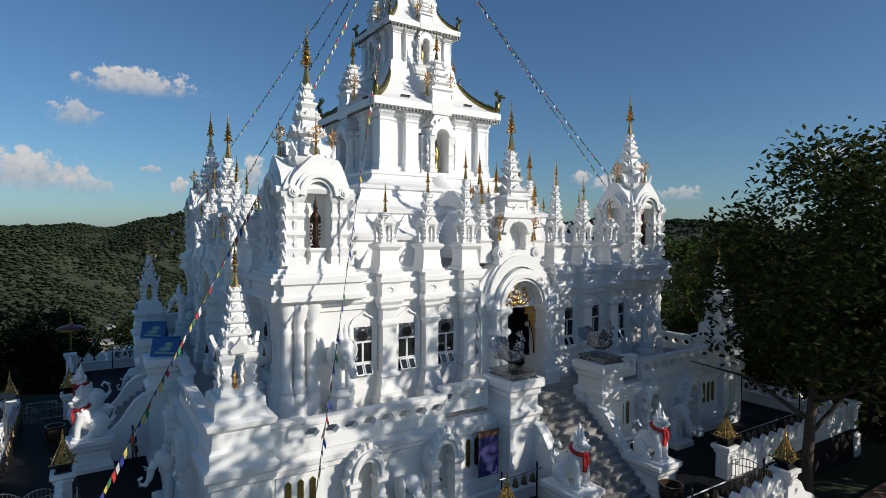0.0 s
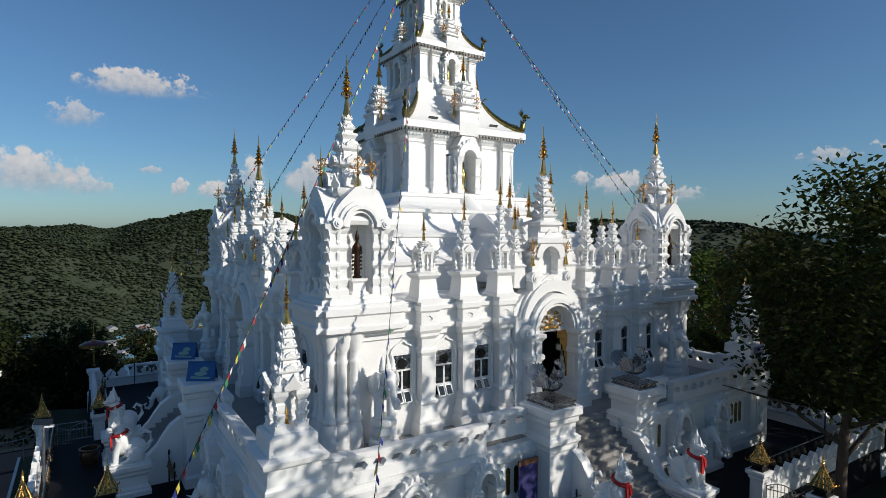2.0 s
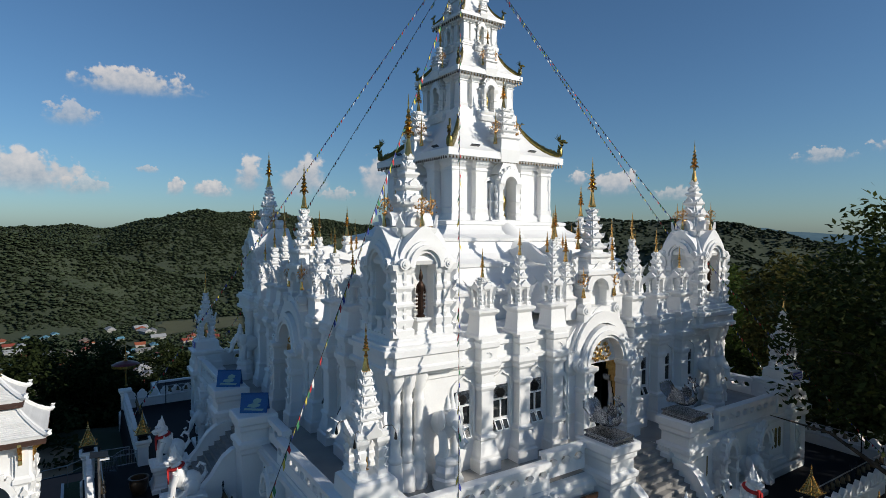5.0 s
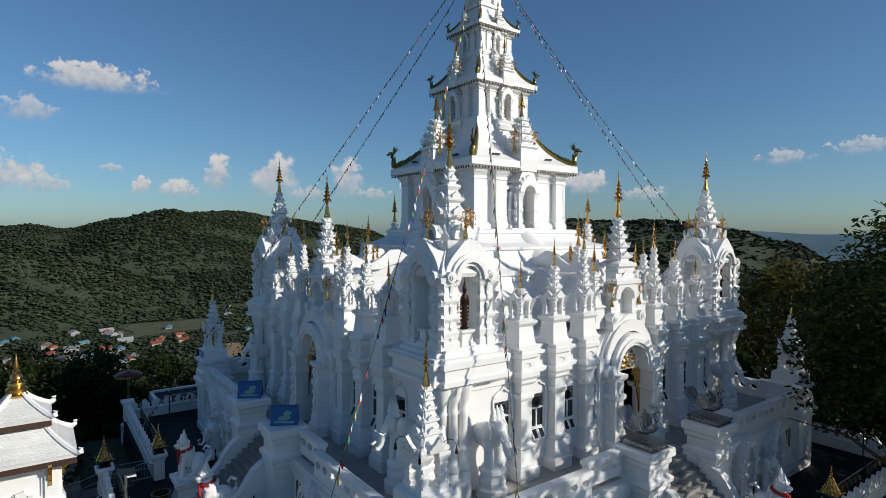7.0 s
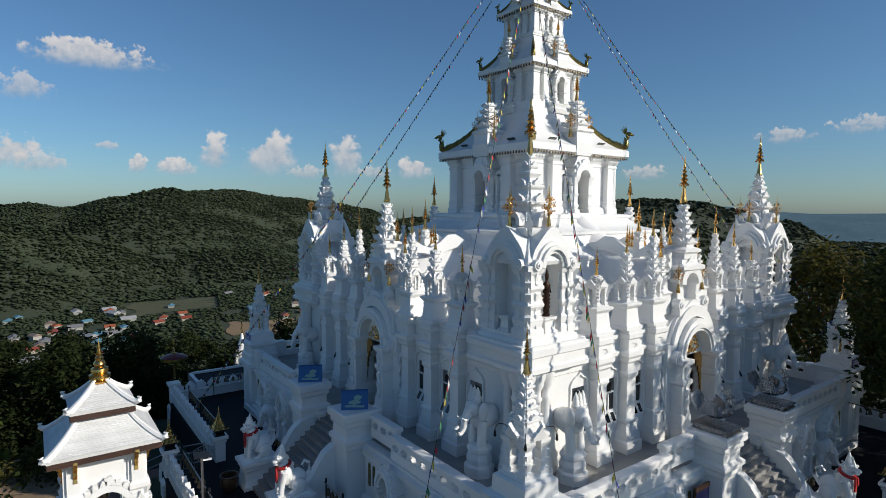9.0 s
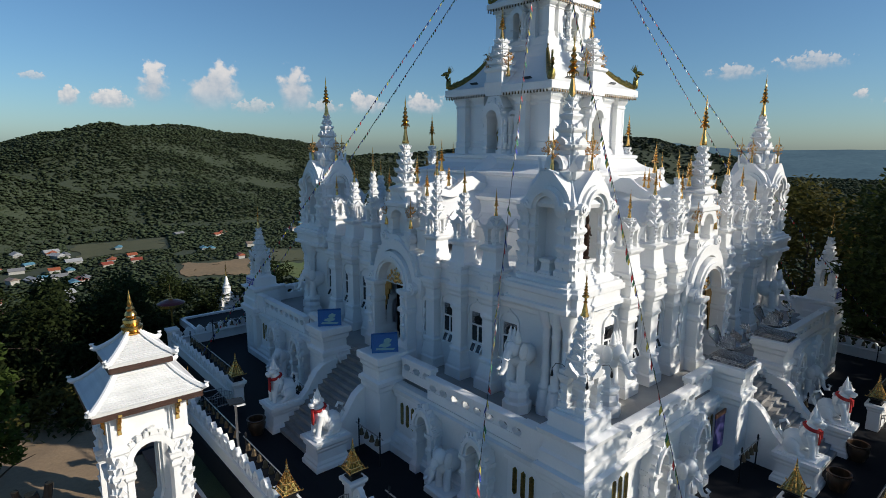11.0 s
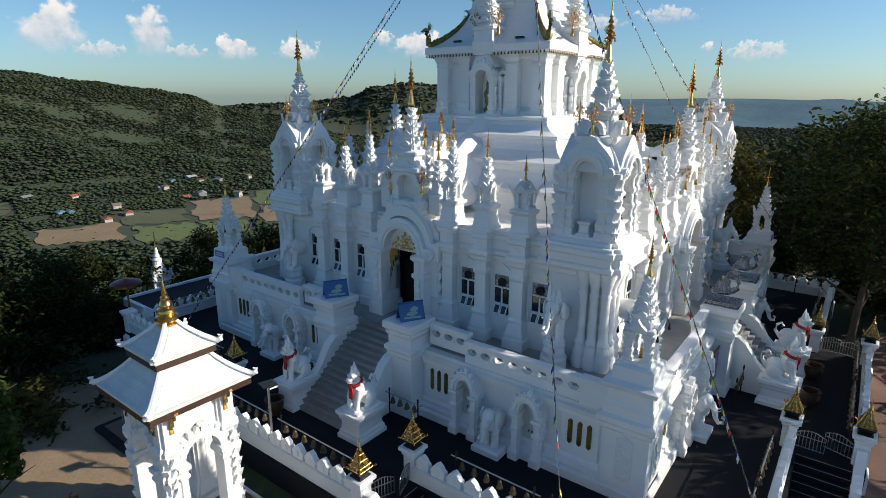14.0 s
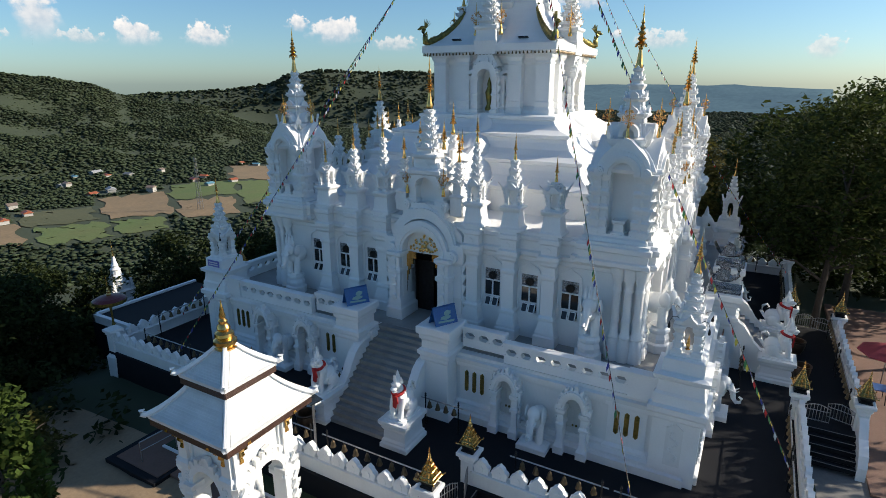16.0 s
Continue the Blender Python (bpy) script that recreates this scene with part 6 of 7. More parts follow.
rstack(b, 1.35, 1.35, [(0.25, PAVZ - 0.6), (0.25, PAVZ), (0, PAVZ + 0.02), (0, PAVZ + 0.2)])
part("plinth", b, CONCRETE, pav)
for k in range(3):
    b = BM()
    rstack(b, 0.75, 0.2, [(0, PAVZ - 0.3), (0, PAVZ + 0.2 - 0.15 * k - 0.1)], 0, -1.6 - 0.35 * k)
    part("plinth_step", b, STEP, pav)

# ---- prayer flag strings ----
FLAG_COLOURS = [plain("flag_" + n, c, 0.8) for n, c in (("blue", (0.03, 0.05, 0.3)), ("white", (0.7, 0.7, 0.68)), ("red", (0.5, 0.03, 0.03)), ("green", (0.04, 0.2, 0.08)), ("yellow", (0.62, 0.5, 0.08)))]


def flag_string(a, c, sag, seed, big=1.0):
    rng = random.Random(seed)
    th = tagged(empty("flag_string"), "slack line of small coloured prayer flags", "prayer flags", "flag strings")
    a, c = Vector(a), Vector(c)
    L = (c - a).length

    def at(f):
        p = a.lerp(c, f)
        p.z -= sag * 4 * f * (1 - f)
        return p
    b = BM()
    tube(b, [at(i / 40) for i in range(41)], 0.012, 3)
    part("cord", b, CABLE, th)
    n = int(L / 0.2)
    data = [([], []) for _ in FLAG_COLOURS]
    side = (c - a).cross(Vector((0, 0, 1))).normalized()
    along = (c - a).normalized()
    for i in range(n):
        p = at((i + 0.5) / n)
        v, f = data[i % 5]
        w, h = 0.09 * big, rng.uniform(0.15, 0.23) * big
        sw = rng.uniform(-0.09, 0.09)
        dn = Vector((0, 0, -1)) * h + side * sw + along * rng.uniform(-0.04, 0.04)
        k = len(v)
        v.extend([p - along * w, p + along * w, p + along * w * rng.uniform(0.5, 1.0) + dn, p - along * w * rng.uniform(0.5, 1.0) + dn * rng.uniform(0.8, 1.0)])
        f.append((k, k + 1, k + 2, k + 3))
    for (v, f), m in zip(data, FLAG_COLOURS):
        me = bpy.data.meshes.new("bunting")
        me.from_pydata([tuple(q) for q in v], [], f)
        me.materials.append(m)
        tagged(place("bunting", me, th), kind="stuff")


apex = Vector((TX, TY, 27.6))
STRINGS = [
    # foot x, y, offset of the upper end, sag, size of the flags
    (-11.17, -15.54, (-0.5, 0.08, -0.1), 0.02, 1.05), (-15.79, -11.12, (-0.18, -0.04, 0), 0.3, 1.05),
    (-15.95, 10.94, (0, -0.07, 0.85), 0.16, 0.72), (-12.09, 15.48, (-0.38, 0.21, -0.4), 0.33, 0.72),
    (13.5, -15.95, (-0.2, 0.3, 1.1), 1.4, 0.6), (15.74, -11.03, (-0.06, 0.28, 0.7), 0.05, 0.6),
    (15.6, 11.0, (0.2, 0.1, 0), 0.8, 0.75), (11.1, 15.5, (0.1, 0.2, 0), 0.8, 0.75),
]
for k, (x, y, off, sag, big) in enumerate(STRINGS):
    flag_string(apex + Vector(off), (x, y, 0.8), sag, 40 + k, big)

# ---- forecourt ----
def patch(name, x0, x1, y0, y1, z, material, label, cat, thick=0.25):
    b = BM()
    rstack(b, (x1 - x0) / 2, (y1 - y0) / 2, [(0, z - thick), (0, z)], (x0 + x1) / 2, (y0 + y1) / 2)
    return tagged(part(name, b, material), label, cat, kind="structure")


def earth_sheet():
    """Bare trodden earth round the gate pavilion, slightly uneven."""
    b = BM()
    n = 40
    vs = [[b.verts.new((-46 + 27.2 * i / n, -16 + 32 * j / n, -1.22 + 0.12 * noise.noise((i * 0.5, j * 0.5, 3)) - 0.05 * max(0, j - 30))) for j in range(n + 1)] for i in range(n + 1)]
    for i in range(n):
        for j in range(n):
            b.faces.new((vs[i][j], vs[i + 1][j], vs[i + 1][j + 1], vs[i][j + 1]))
    return tagged(part("ground_earth", b, SAND, smooth=3.0), "bare sandy earth round the gate pavilion", "ground", kind="structure")


earth_sheet()
patch("pavement_path", -20.2, -19.2, -14, 7.5, -1.06, BRICK_PAVE, "brown paved path beside the court wall", "path")
patch("grass_strip", -19.15, -18.35, -14, 7.5, -1.0, GRASS, "narrow clipped grass strip below the court wall", "grass")
patch("kerb_path", -19.28, -19.16, -14, 7.5, -0.96, WHITE_STAIN, "white painted kerb along the grass strip", "kerb")
patch("pavement_landing", -20.6, -17.0, 5.9, 8.6, -1.02, BRICK_PAVE, "brown paved landing with a dark border", "pavement")
patch("pavement_landing_edge", -20.9, -16.9, 5.7, 8.9, -1.05, COURT, "dark border round the brown landing", "pavement")
patch("pavement_south", -20.0, -5.8, -21.5, -16.3, -1.16, CONCRETE, "grey concrete yard south of the court wall", "pavement")
patch("pavement_south_court", -8.0, 14.0, -27.0, -18.4, -1.05, BRICK_PAVE, "red-brown paved yard with cafe tables", "pavement")
patch("grass_strip", -16, -8.4, -16.6, -16.15, -1.05, GRASS, "narrow clipped grass strip below the court wall", "grass")
for nm, x0, x1, y in (("hand_rail", -16.6, -20.4, 5.75),):
    rail = tagged(empty("hand_rail"), "thin steel handrail beside the landing steps", "handrail")
    b = BM()
    tube(b, [(-16.4, 6.0, 0.8), (-17.6, 6.4, 0.7), (-19.0, 6.9, 0.1), (-20.3, 7.3, -0.1)], 0.025, 6)
    tube(b, [(-16.4, 6.0, 0.45), (-17.6, 6.4, 0.35), (-19.0, 6.9, -0.3), (-20.3, 7.3, -0.5)], 0.015, 6)
    part("rail_bar", b, STEEL, rail)
    for x, y, z in ((-16.4, 6.0, 0.8), (-17.6, 6.4, 0.7), (-19.0, 6.9, 0.1), (-20.3, 7.3, -0.1)):
        b = BM()
        tube(b, [(x, y, -1.1), (x, y, z)], 0.022, 6)
        part("rail_post", b, STEEL, rail)

# cafe umbrella and table by the south yard
umb = tagged(empty("cafe_umbrella", 1.6, -19.9, -1.05), "faded red cafe umbrella on a thin pole", "umbrella")
b = BM()
tube(b, [(0, 0, 0), (0, 0, 2.5)], 0.025, 8)
part("pole", b, STEEL, umb)
b = BM()
lathe(b, [(1.25, 1.95), (1.27, 2.02), (0.85, 2.22), (0.4, 2.4), (0.03, 2.5)], 8)
part("canopy", b, plain("faded_red_canvas", (0.42, 0.06, 0.07), 0.8), umb)
tbl = tagged(empty("cafe_table", 0.2, -19.6, -1.05), "small dark metal cafe table with a blue top", "table")
b = BM()
rstack(b, 0.4, 0.3, [(0, 0.7), (0, 0.74)])
part("tabletop", b, plain("blue_laminate", (0.05, 0.12, 0.3), 0.4), tbl)
for sx in (1, -1):
    for sy in (1, -1):
        b = BM()
        tube(b, [(sx * 0.34, sy * 0.24, 0.7), (sx * 0.38, sy * 0.28, 0)], 0.018, 6)
        part("leg", b, IRON, tbl)
b = BM()
lathe(b, [(0.26, 0), (0.36, 0.25), (0.4, 0.48), (0.37, 0.62), (0.42, 0.68), (0.42, 0.72), (0.34, 0.72), (0.33, 0.6), (0.3, 0.3), (0.05, 0.2)], 16)
POT = to_mesh("water_jar", b, CLAY, 0.8)
for x, y in ((-1.35, -16.2), (1.7, -16.1), (-16.3, 2.0)):
    tagged(place("water_jar", POT, None, pose(x, y, 0)), "brown glazed clay water jar standing on the court", "jar", "water jars")
sg2 = tagged(empty("hanging_banner", -3.55, -12.62, 0.95), "dark blue hanging banner on the base wall", "banner")
b = BM()
box(b, -0.42, 0.42, -0.02, 0.02, 0, 1.5)
part("cloth", b, plain("navy_banner", (0.03, 0.03, 0.14), 0.6), sg2)
b = BM()
box(b, -0.44, 0.44, -0.035, 0.03, 1.38, 1.56)
part("header", b, plain("brown_header", (0.22, 0.09, 0.04), 0.6), sg2)
PLATE = plain("purple_plaque", (0.16, 0.16, 0.5), 0.5)
for x, y, r in ((-11.72, 11.72, -90), (11.72, -11.72, 0)):
    p = tagged(empty("wall_plaque"), "pale violet plaque on a white corner block", "plaque", "corner plaques")
    p.matrix_basis = pose(x, y, 0) @ RZ(r) @ pose(0, -0.72, 4.42)
    b = BM()
    box(b, -0.42, 0.42, -0.02, 0.02, 0, 0.34)
    part("plate", b, PLATE, p)
    for k in range(2):
        b = BM()
        box(b, -0.34, 0.34, -0.026, -0.02, 0.08 + 0.12 * k, 0.14 + 0.12 * k)
        part("text_bar", b, plain("white_print", (0.7, 0.7, 0.72)), p)

# drooping wire lanterns at the turrets
for cx, cy in ((-1, -1), (1, -1), (-1, 1)):
    for s in SIDES:
        w = tagged(empty("hanging_light"), "small black lantern on a bent wire", "lantern", "wire lanterns")
        w.matrix_basis = pose(cx * 11.72, cy * 11.72, 6.1) @ RZ(s + 45)
        b = BM()
        tube(b, [(0, -0.4, 0), (0, -0.6, 0.18), (0, -0.78, 0.2), (0, -0.88, 0.05)], 0.012, 4)
        part("wire", b, CABLE, w)
        b = BM()
        lathe(b, [(0.03, -0.2), (0.05, -0.16), (0.03, -0.04), (0.01, 0.04)], 6, 0, -0.88, 0)
        part("lantern", b, IRON, w)

# solar panels on the tower roof
for a in SIDES:
    for u in (-1.9, 1.9):
        pnl = tagged(empty("solar_flood_light"), "small dark solar panel lying on the tower roof", "solar panel", "roof panels")
        pnl.matrix_basis = pose(TX, TY, 0) @ RZ(a) @ pose(u, -3.3, 16.02, -30)
        b = BM()
        box(b, -0.26, 0.26, -0.16, 0.16, 0.0, 0.04)
        part("panel", b, GLASS, pnl)


# ---- trees ----
def leaves(bm_data, centres, radius, per, size, rng, droop=0.0):
    v, f = bm_data
    for c in centres:
        for _ in range(per):
            d = Vector((rng.gauss(0, 1), rng.gauss(0, 1), rng.gauss(0, 0.75)))
            d *= radius * (0.35 + 0.65 * rng.random()) / max(0.4, d.length)
            p = c + d
            q = Euler((rng.uniform(-0.9, 0.9), rng.uniform(-0.9, 0.9), rng.uniform(0, 6.28)))
            a, b2 = q.to_matrix() @ Vector((size * rng.uniform(0.7, 1.2), 0, -droop * size)), q.to_matrix() @ Vector((0, size * 0.5, 0))
            k = len(v)
            v.extend([tuple(p - a), tuple(p - b2), tuple(p + a), tuple(p + b2)])
            f.append((k, k + 1, k + 2, k + 3))


def tree(x, y, z, h, r, seed, leaf=LEAF, clusters=70, per=60, size=0.2, lean=(0, 0), label="", low=0.3, flat=1.0):
    rng = random.Random(seed)
    th = tagged(empty("tree", x, y, z), label or "leafy green tree with a dense rounded crown", "tree", "trees")
    wood = BM()
    trunk = [Vector((lean[0] * f * f * h * 0.4 + 0.15 * math.sin(3 * f + seed), lean[1] * f * f * h * 0.4, h * 0.75 * f)) for f in (0, 0.15, 0.3, 0.5, 0.75, 1.0)]
    tr = h * 0.015
    tube(wood, trunk, [tr * 1.35, tr, tr * 0.9, tr * 0.7, tr * 0.45, tr * 0.2], 8)
    centres = []
    limbs = 9
    for k in range(limbs):
        f = low + (0.95 - low) * k / limbs
        i = min(4, int(f * 5))
        base = trunk[i].lerp(trunk[i + 1], f * 5 - i) if f * 5 - i <= 1 else trunk[i + 1]
        a = k * 2.4 + rng.uniform(-0.4, 0.4)
        reach = r * (0.95 - 0.45 * max(0, f - 0.5)) * rng.uniform(0.75, 1.1)
        tip = base + Vector((reach * math.cos(a), reach * math.sin(a), reach * rng.uniform(0.3, 0.65)))
        mid = base.lerp(tip, 0.5) + Vector((0, 0, 0.12 * reach))
        tube(wood, [base, mid, tip], [tr * 0.5, tr * 0.3, tr * 0.08], 5)
    for k in range(clusters):
        u = rng.uniform(-1, 1)
        a = rng.uniform(0, 6.283)
        q = rng.uniform(0.55, 1.0) ** 0.5
        s = math.sqrt(1 - u * u)
        lump = 0.75 + 0.45 * noise.noise((math.cos(a) * s * 1.6 + seed, math.sin(a) * s * 1.6, u * 1.6))
        c = Vector((r * q * s * math.cos(a) * lump, r * q * s * math.sin(a) * lump, h * (0.5 + low * 0.5) + (h * (0.5 - low * 0.5)) * q * u * flat * (0.85 + 0.3 * lump)))
        c.x += lean[0] * h * 0.3
        c.y += lean[1] * h * 0.3
        centres.append(c)
    data = ([], [])
    leaves(data, centres, r * 0.26, per, size, rng)
    me = bpy.data.meshes.new("crown")
    me.from_pydata(data[0], [], data[1])
    me.materials.append(leaf)
    part("trunk", wood, BARK, th, smooth=0.8)
    place("crown", me, th)
    return th


BROAD = "tall dark green broadleaf tree beside the court"
tree(8.2, -17.4, -1.1, 13.8, 4.9, 1, LEAF_BROAD, 125, 74, 0.18, (0.25, -0.1), BROAD, 0.34)
tree(14.5, -19.5, -1.3, 15.0, 5.8, 2, LEAF_BROAD, 130, 70, 0.19, (0.1, 0), BROAD, 0.32)
tree(21.0, -15.0, -1.5, 13.5, 5.5, 3, LEAF_BROAD, 100, 46, 0.3, (0, 0), BROAD, 0.2)
tree(23.0, -7.5, -2.0, 11.5, 4.6, 4, LEAF_DRY, 100, 60, 0.24, (0, 0), "tree with yellowing brown leaves behind the court", 0.2)
tree(26.0, 0.5, -2.5, 11.0, 4.8, 5, LEAF, 90, 60, 0.26, (0, 0), "", 0.2)
tree(24.0, 10.0, -2.5, 10.5, 4.6, 6, LEAF, 80, 60, 0.28, (0, 0), "", 0.2)
tree(27.0, -21.0, -2.0, 14.5, 6.0, 7, LEAF_BROAD, 110, 60, 0.28, (0, 0), BROAD, 0.18)
tree(19.0, -27.0, -1.5, 14.0, 5.8, 8, LEAF_BROAD, 90, 60, 0.28, (0, 0), BROAD, 0.18)
tree(2.6, -30.2, -1.2, 18.2, 5.0, 9, LEAF_BROAD, 66, 40, 0.26, (0, 0), BROAD, 0.35)
tree(9.5, -28.0, -1.2, 18.0, 5.0, 10, LEAF_BROAD, 66, 40, 0.26, (0, 0), BROAD, 0.35)
tree(-25.6, 5.4, -1.4, 6.9, 1.7, 12, LEAF, 60, 70, 0.15, (0, 0), "bright green young tree beside the sandy yard", 0.25)
for k, (x, y, h) in enumerate(((20.5, -19.0, 5.5), (23.5, -16.5, 6.5), (21.0, -11.0, 5.0), (25.5, -12.0, 7.0), (18.5, -23.0, 5.0), (24.0, -21.0, 6.5), (20.5, -4.0, 5.2), (21.5, 3.5, 5.5), (28.0, -17.0, 8.0), (30.0, -8.0, 8.0))):
    tree(x, y, -1.9, h, 2.3 + 0.2 * (k % 3), 400 + k, LEAF_SHADED if k % 2 else LEAF_BROAD, 60, 56, 0.17, (0, 0), "bushy dark green tree beyond the court wall", 0.02)
rng = random.Random(77)
for k in range(40):
    b0 = -34 + 104 * k / 39 + rng.uniform(-3, 3)
    rr = rng.uniform(27, 52)
    if -48 < b0 < 48:
        rr = max(rr, 26 / math.cos(radians(b0)) + 3)
    x, y = rr * math.sin(radians(b0)), rr * math.cos(radians(b0))
    z = terrain(x, y)
    h = rng.uniform(5.0, 8.0)
    cap = 1.6 - 0.32 * (max(abs(x), abs(y)) - 18)
    if b0 < 40 and z + h > cap:
        z = cap - h
    tree(x, y, z - 0.3, h, rng.uniform(2.6, 4.2), 100 + k, LEAF_SHADED if k % 3 else LEAF_BROAD, 60, 52, 0.23, (0, 0), "dark green tree on the slope below the temple", 0.05)

for k, (x, y, h) in enumerate(((-22.5, 12.5, 5.2), (-25.5, 16, 5.6), (-21, 18.5, 5.4), (-24.5, 22, 6.2), (-19, 21.5, 5.2), (-29, 23, 6.5), (-16.5, 25.5, 5.6), (-13.5, 29, 6.2), (-6.5, 26.5, 5.2), (0, 24.5, 5.0), (6, 25, 5.4), (13, 24, 5.2))):
    tree(x, y, min(terrain(x, y) - 0.2, 1.8 - 0.3 * (max(abs(x), abs(y)) - 18) - h), h, 2.4 + 0.2 * (k % 4), 200 + k, LEAF_SHADED if k % 5 else LEAF_DRY, 70, 60, 0.16, (0, 0), "dark shaded broadleaf tree below the court wall", 0.04)

rng = random.Random(58)
for k in range(30):
    be, d = 2 + 1.42 * k, 50 + 7 * ((k * 2) % 3) + rng.uniform(-2, 2)
    x, y = -34 + d * math.sin(radians(be)), -26 + d * math.cos(radians(be))
    if abs(x + 9.5) < 6 and y < 27:
        continue
    h = rng.uniform(8.0, 10.0)
    top = 14.0 - d * math.tan(radians(rng.uniform(11.2, 12.9)))
    tree(x, y, min(terrain(x, y) - 0.2, top - h), h, rng.uniform(2.9, 3.8), 300 + k, LEAF_SHADED, 90, 64, 0.19, (0, 0), "dark shaded broadleaf tree below the court wall", 0.04)


def undergrowth():
    """Low tangled shrubs over the shaded slope round the court, as one mesh."""
    rng = random.Random(31)
    centres = []
    while len(centres) < 1900:
        a, r = rng.uniform(-1.35, 2.45), rng.uniform(20, 62)
        x, y = r * math.sin(a), r * math.cos(a)
        if max(abs(x), abs(y)) < 18.2 or (-28 < x < -18 and y < 9.6) or (x < -18 and y < 3) or (-14.5 < x < -6 and y < 22.5):
            continue
        centres.append(Vector((x, y, terrain(x, y) + rng.uniform(0.0, 0.9))))
    data = ([], [])
    leaves(data, centres, 1.0, 26, 0.24, rng)
    far = []
    while len(far) < 1500:
        a, r = rng.uniform(-0.5, 1.7), rng.uniform(50, 170)
        x, y = r * math.sin(a), r * math.cos(a)
        far.append(Vector((x, y, terrain(x, y) + rng.uniform(0.2, 2.6))))
    leaves(data, far, 2.3, 24, 0.55, rng)
    me = bpy.data.meshes.new("undergrowth")
    me.from_pydata(data[0], [], data[1])
    me.materials.append(LEAF_SHADED)
    tagged(new("undergrowth", me), "tangled green shrubs on the slope in a shade-darkened colour", "shrubs", kind="stuff")


undergrowth()

# lopped tree stump beside the yard
st = tagged(empty("lopped_tree", -24.4, 2.6, -1.3), "lopped tree with bare sawn limbs", "tree")
b = BM()
tube(b, [(0, 0, 0), (0.05, 0, 0.8), (-0.05, 0.05, 1.5)], [0.3, 0.24, 0.22], 8)
tube(b, [(0.05, 0, 0.7), (0.4, -0.2, 1.3), (0.5, -0.3, 1.9)], [0.2, 0.16, 0.14], 7)
tube(b, [(0, 0, 0.6), (-0.4, 0.3, 1.2), (-0.5, 0.2, 1.7)], [0.18, 0.15, 0.13], 7)
part("trunk", b, BARK, st, smooth=0.8)
for x, y, z, r in ((-0.05, 0.05, 1.5, 0.22), (0.5, -0.3, 1.9, 0.14), (-0.5, 0.2, 1.7, 0.13)):
    b = BM()
    lathe(b, [(r * 0.95, 0), (r * 0.95, 0.02)], 10, x, y, z)
    part("cut_face", b, CUT_WOOD, st)

# ---- valley: fields and houses ----
def field(name, b0, b1, r0, r1, material, label):
    b = BM()
    n = 10
    vs = []
    for i in range(n + 1):
        row = []
        for j in range(n + 1):
            be, r = b0 + (b1 - b0) * i / n, r0 + (r1 - r0) * j / n
            be += 0.3 * math.sin(j * 0.9 + b0) + 0.5 * noise.noise((i * 0.7, j * 0.7, b0))
            r += 14 * noise.noise((i * 0.6, j * 0.6, b1))
            x, y = r * math.sin(radians(be)), r * math.cos(radians(be))
            row.append(b.verts.new((x, y, terrain(x, y) + 0.5)))
        vs.append(row)
    for i in range(n):
        for j in range(n):
            b.faces.new((vs[i][j], vs[i + 1][j], vs[i + 1][j + 1], vs[i][j + 1]))
    tagged(part(name, b, material, smooth=3.0), label, "field", kind="structure")


STUBBLE = mat("dry_stubble_field", (0.30, 0.205, 0.11), 0.9, 0, 0.2, 0.05, 0.2, 0.4, (0.22, 0.16, 0.09), 0.8)
PADDY = mat("green_paddy", (0.10, 0.16, 0.04), 0.9, 0, 0.2, 0.04, 0.2, 0.5, (0.13, 0.15, 0.05), 0.8)
SCRUB = mat("pale_scrub", (0.12, 0.12, 0.055), 0.9, 0, 0.25, 0.05, 0.3, 0.5, (0.08, 0.09, 0.035), 0.8)
FIELD_LOOK = {"stubble": (STUBBLE, "tan stubble field in the valley"), "paddy": (PADDY, "green paddy field in the valley"), "scrub": (SCRUB, "pale scrubby ground in the valley")}
for b0, b1, r0, r1, look_of in FIELDS:
    field("field_" + look_of, b0, b1, r0, r1, *FIELD_LOOK[look_of])


def house_meshes(w, d, h, roof_c, wall_c):
    wm = BM()
    rstack(wm, w / 2, d / 2, [(0, -2), (0, h)])
    for k in range(3):
        box(wm, -w * 0.36 + k * w * 0.3, -w * 0.24 + k * w * 0.3, -d / 2 - 0.1, -d / 2, h * 0.35, h * 0.75)
    rm = BM()
    a, c, e = w / 2 + 0.8, d / 2 + 0.9, h + d * 0.28
    prism(rm, [(-c, h - 0.3), (c, h - 0.3), (c, h), (0, e), (-c, h)], -a, a, RZ(90))
    return to_mesh("house_wall", wm, plain("house_wall_paint", wall_c, 0.8)), to_mesh("house_roof", rm, plain("house_roof_sheet", roof_c, 0.5))


HOUSES = [house_meshes(*p) for p in ((11, 8, 3.4, (0.26, 0.06, 0.035), (0.36, 0.32, 0.27)), (14, 9, 3.2, (0.2, 0.2, 0.205), (0.4, 0.39, 0.36)), (9, 8, 5.8, (0.2, 0.15, 0.12), (0.4, 0.38, 0.34)), (16, 10, 3.6, (0.34, 0.345, 0.35), (0.3, 0.3, 0.28)), (10, 7, 3.2, (0.1, 0.24, 0.32), (0.32, 0.32, 0.29)), (10, 8, 3.4, (0.32, 0.09, 0.04), (0.42, 0.4, 0.37)))]
NAMES = ["red-roofed", "grey-roofed", "brown-roofed two-storey", "pale tin-roofed", "blue-roofed", "orange-roofed"]
rng = random.Random(21)
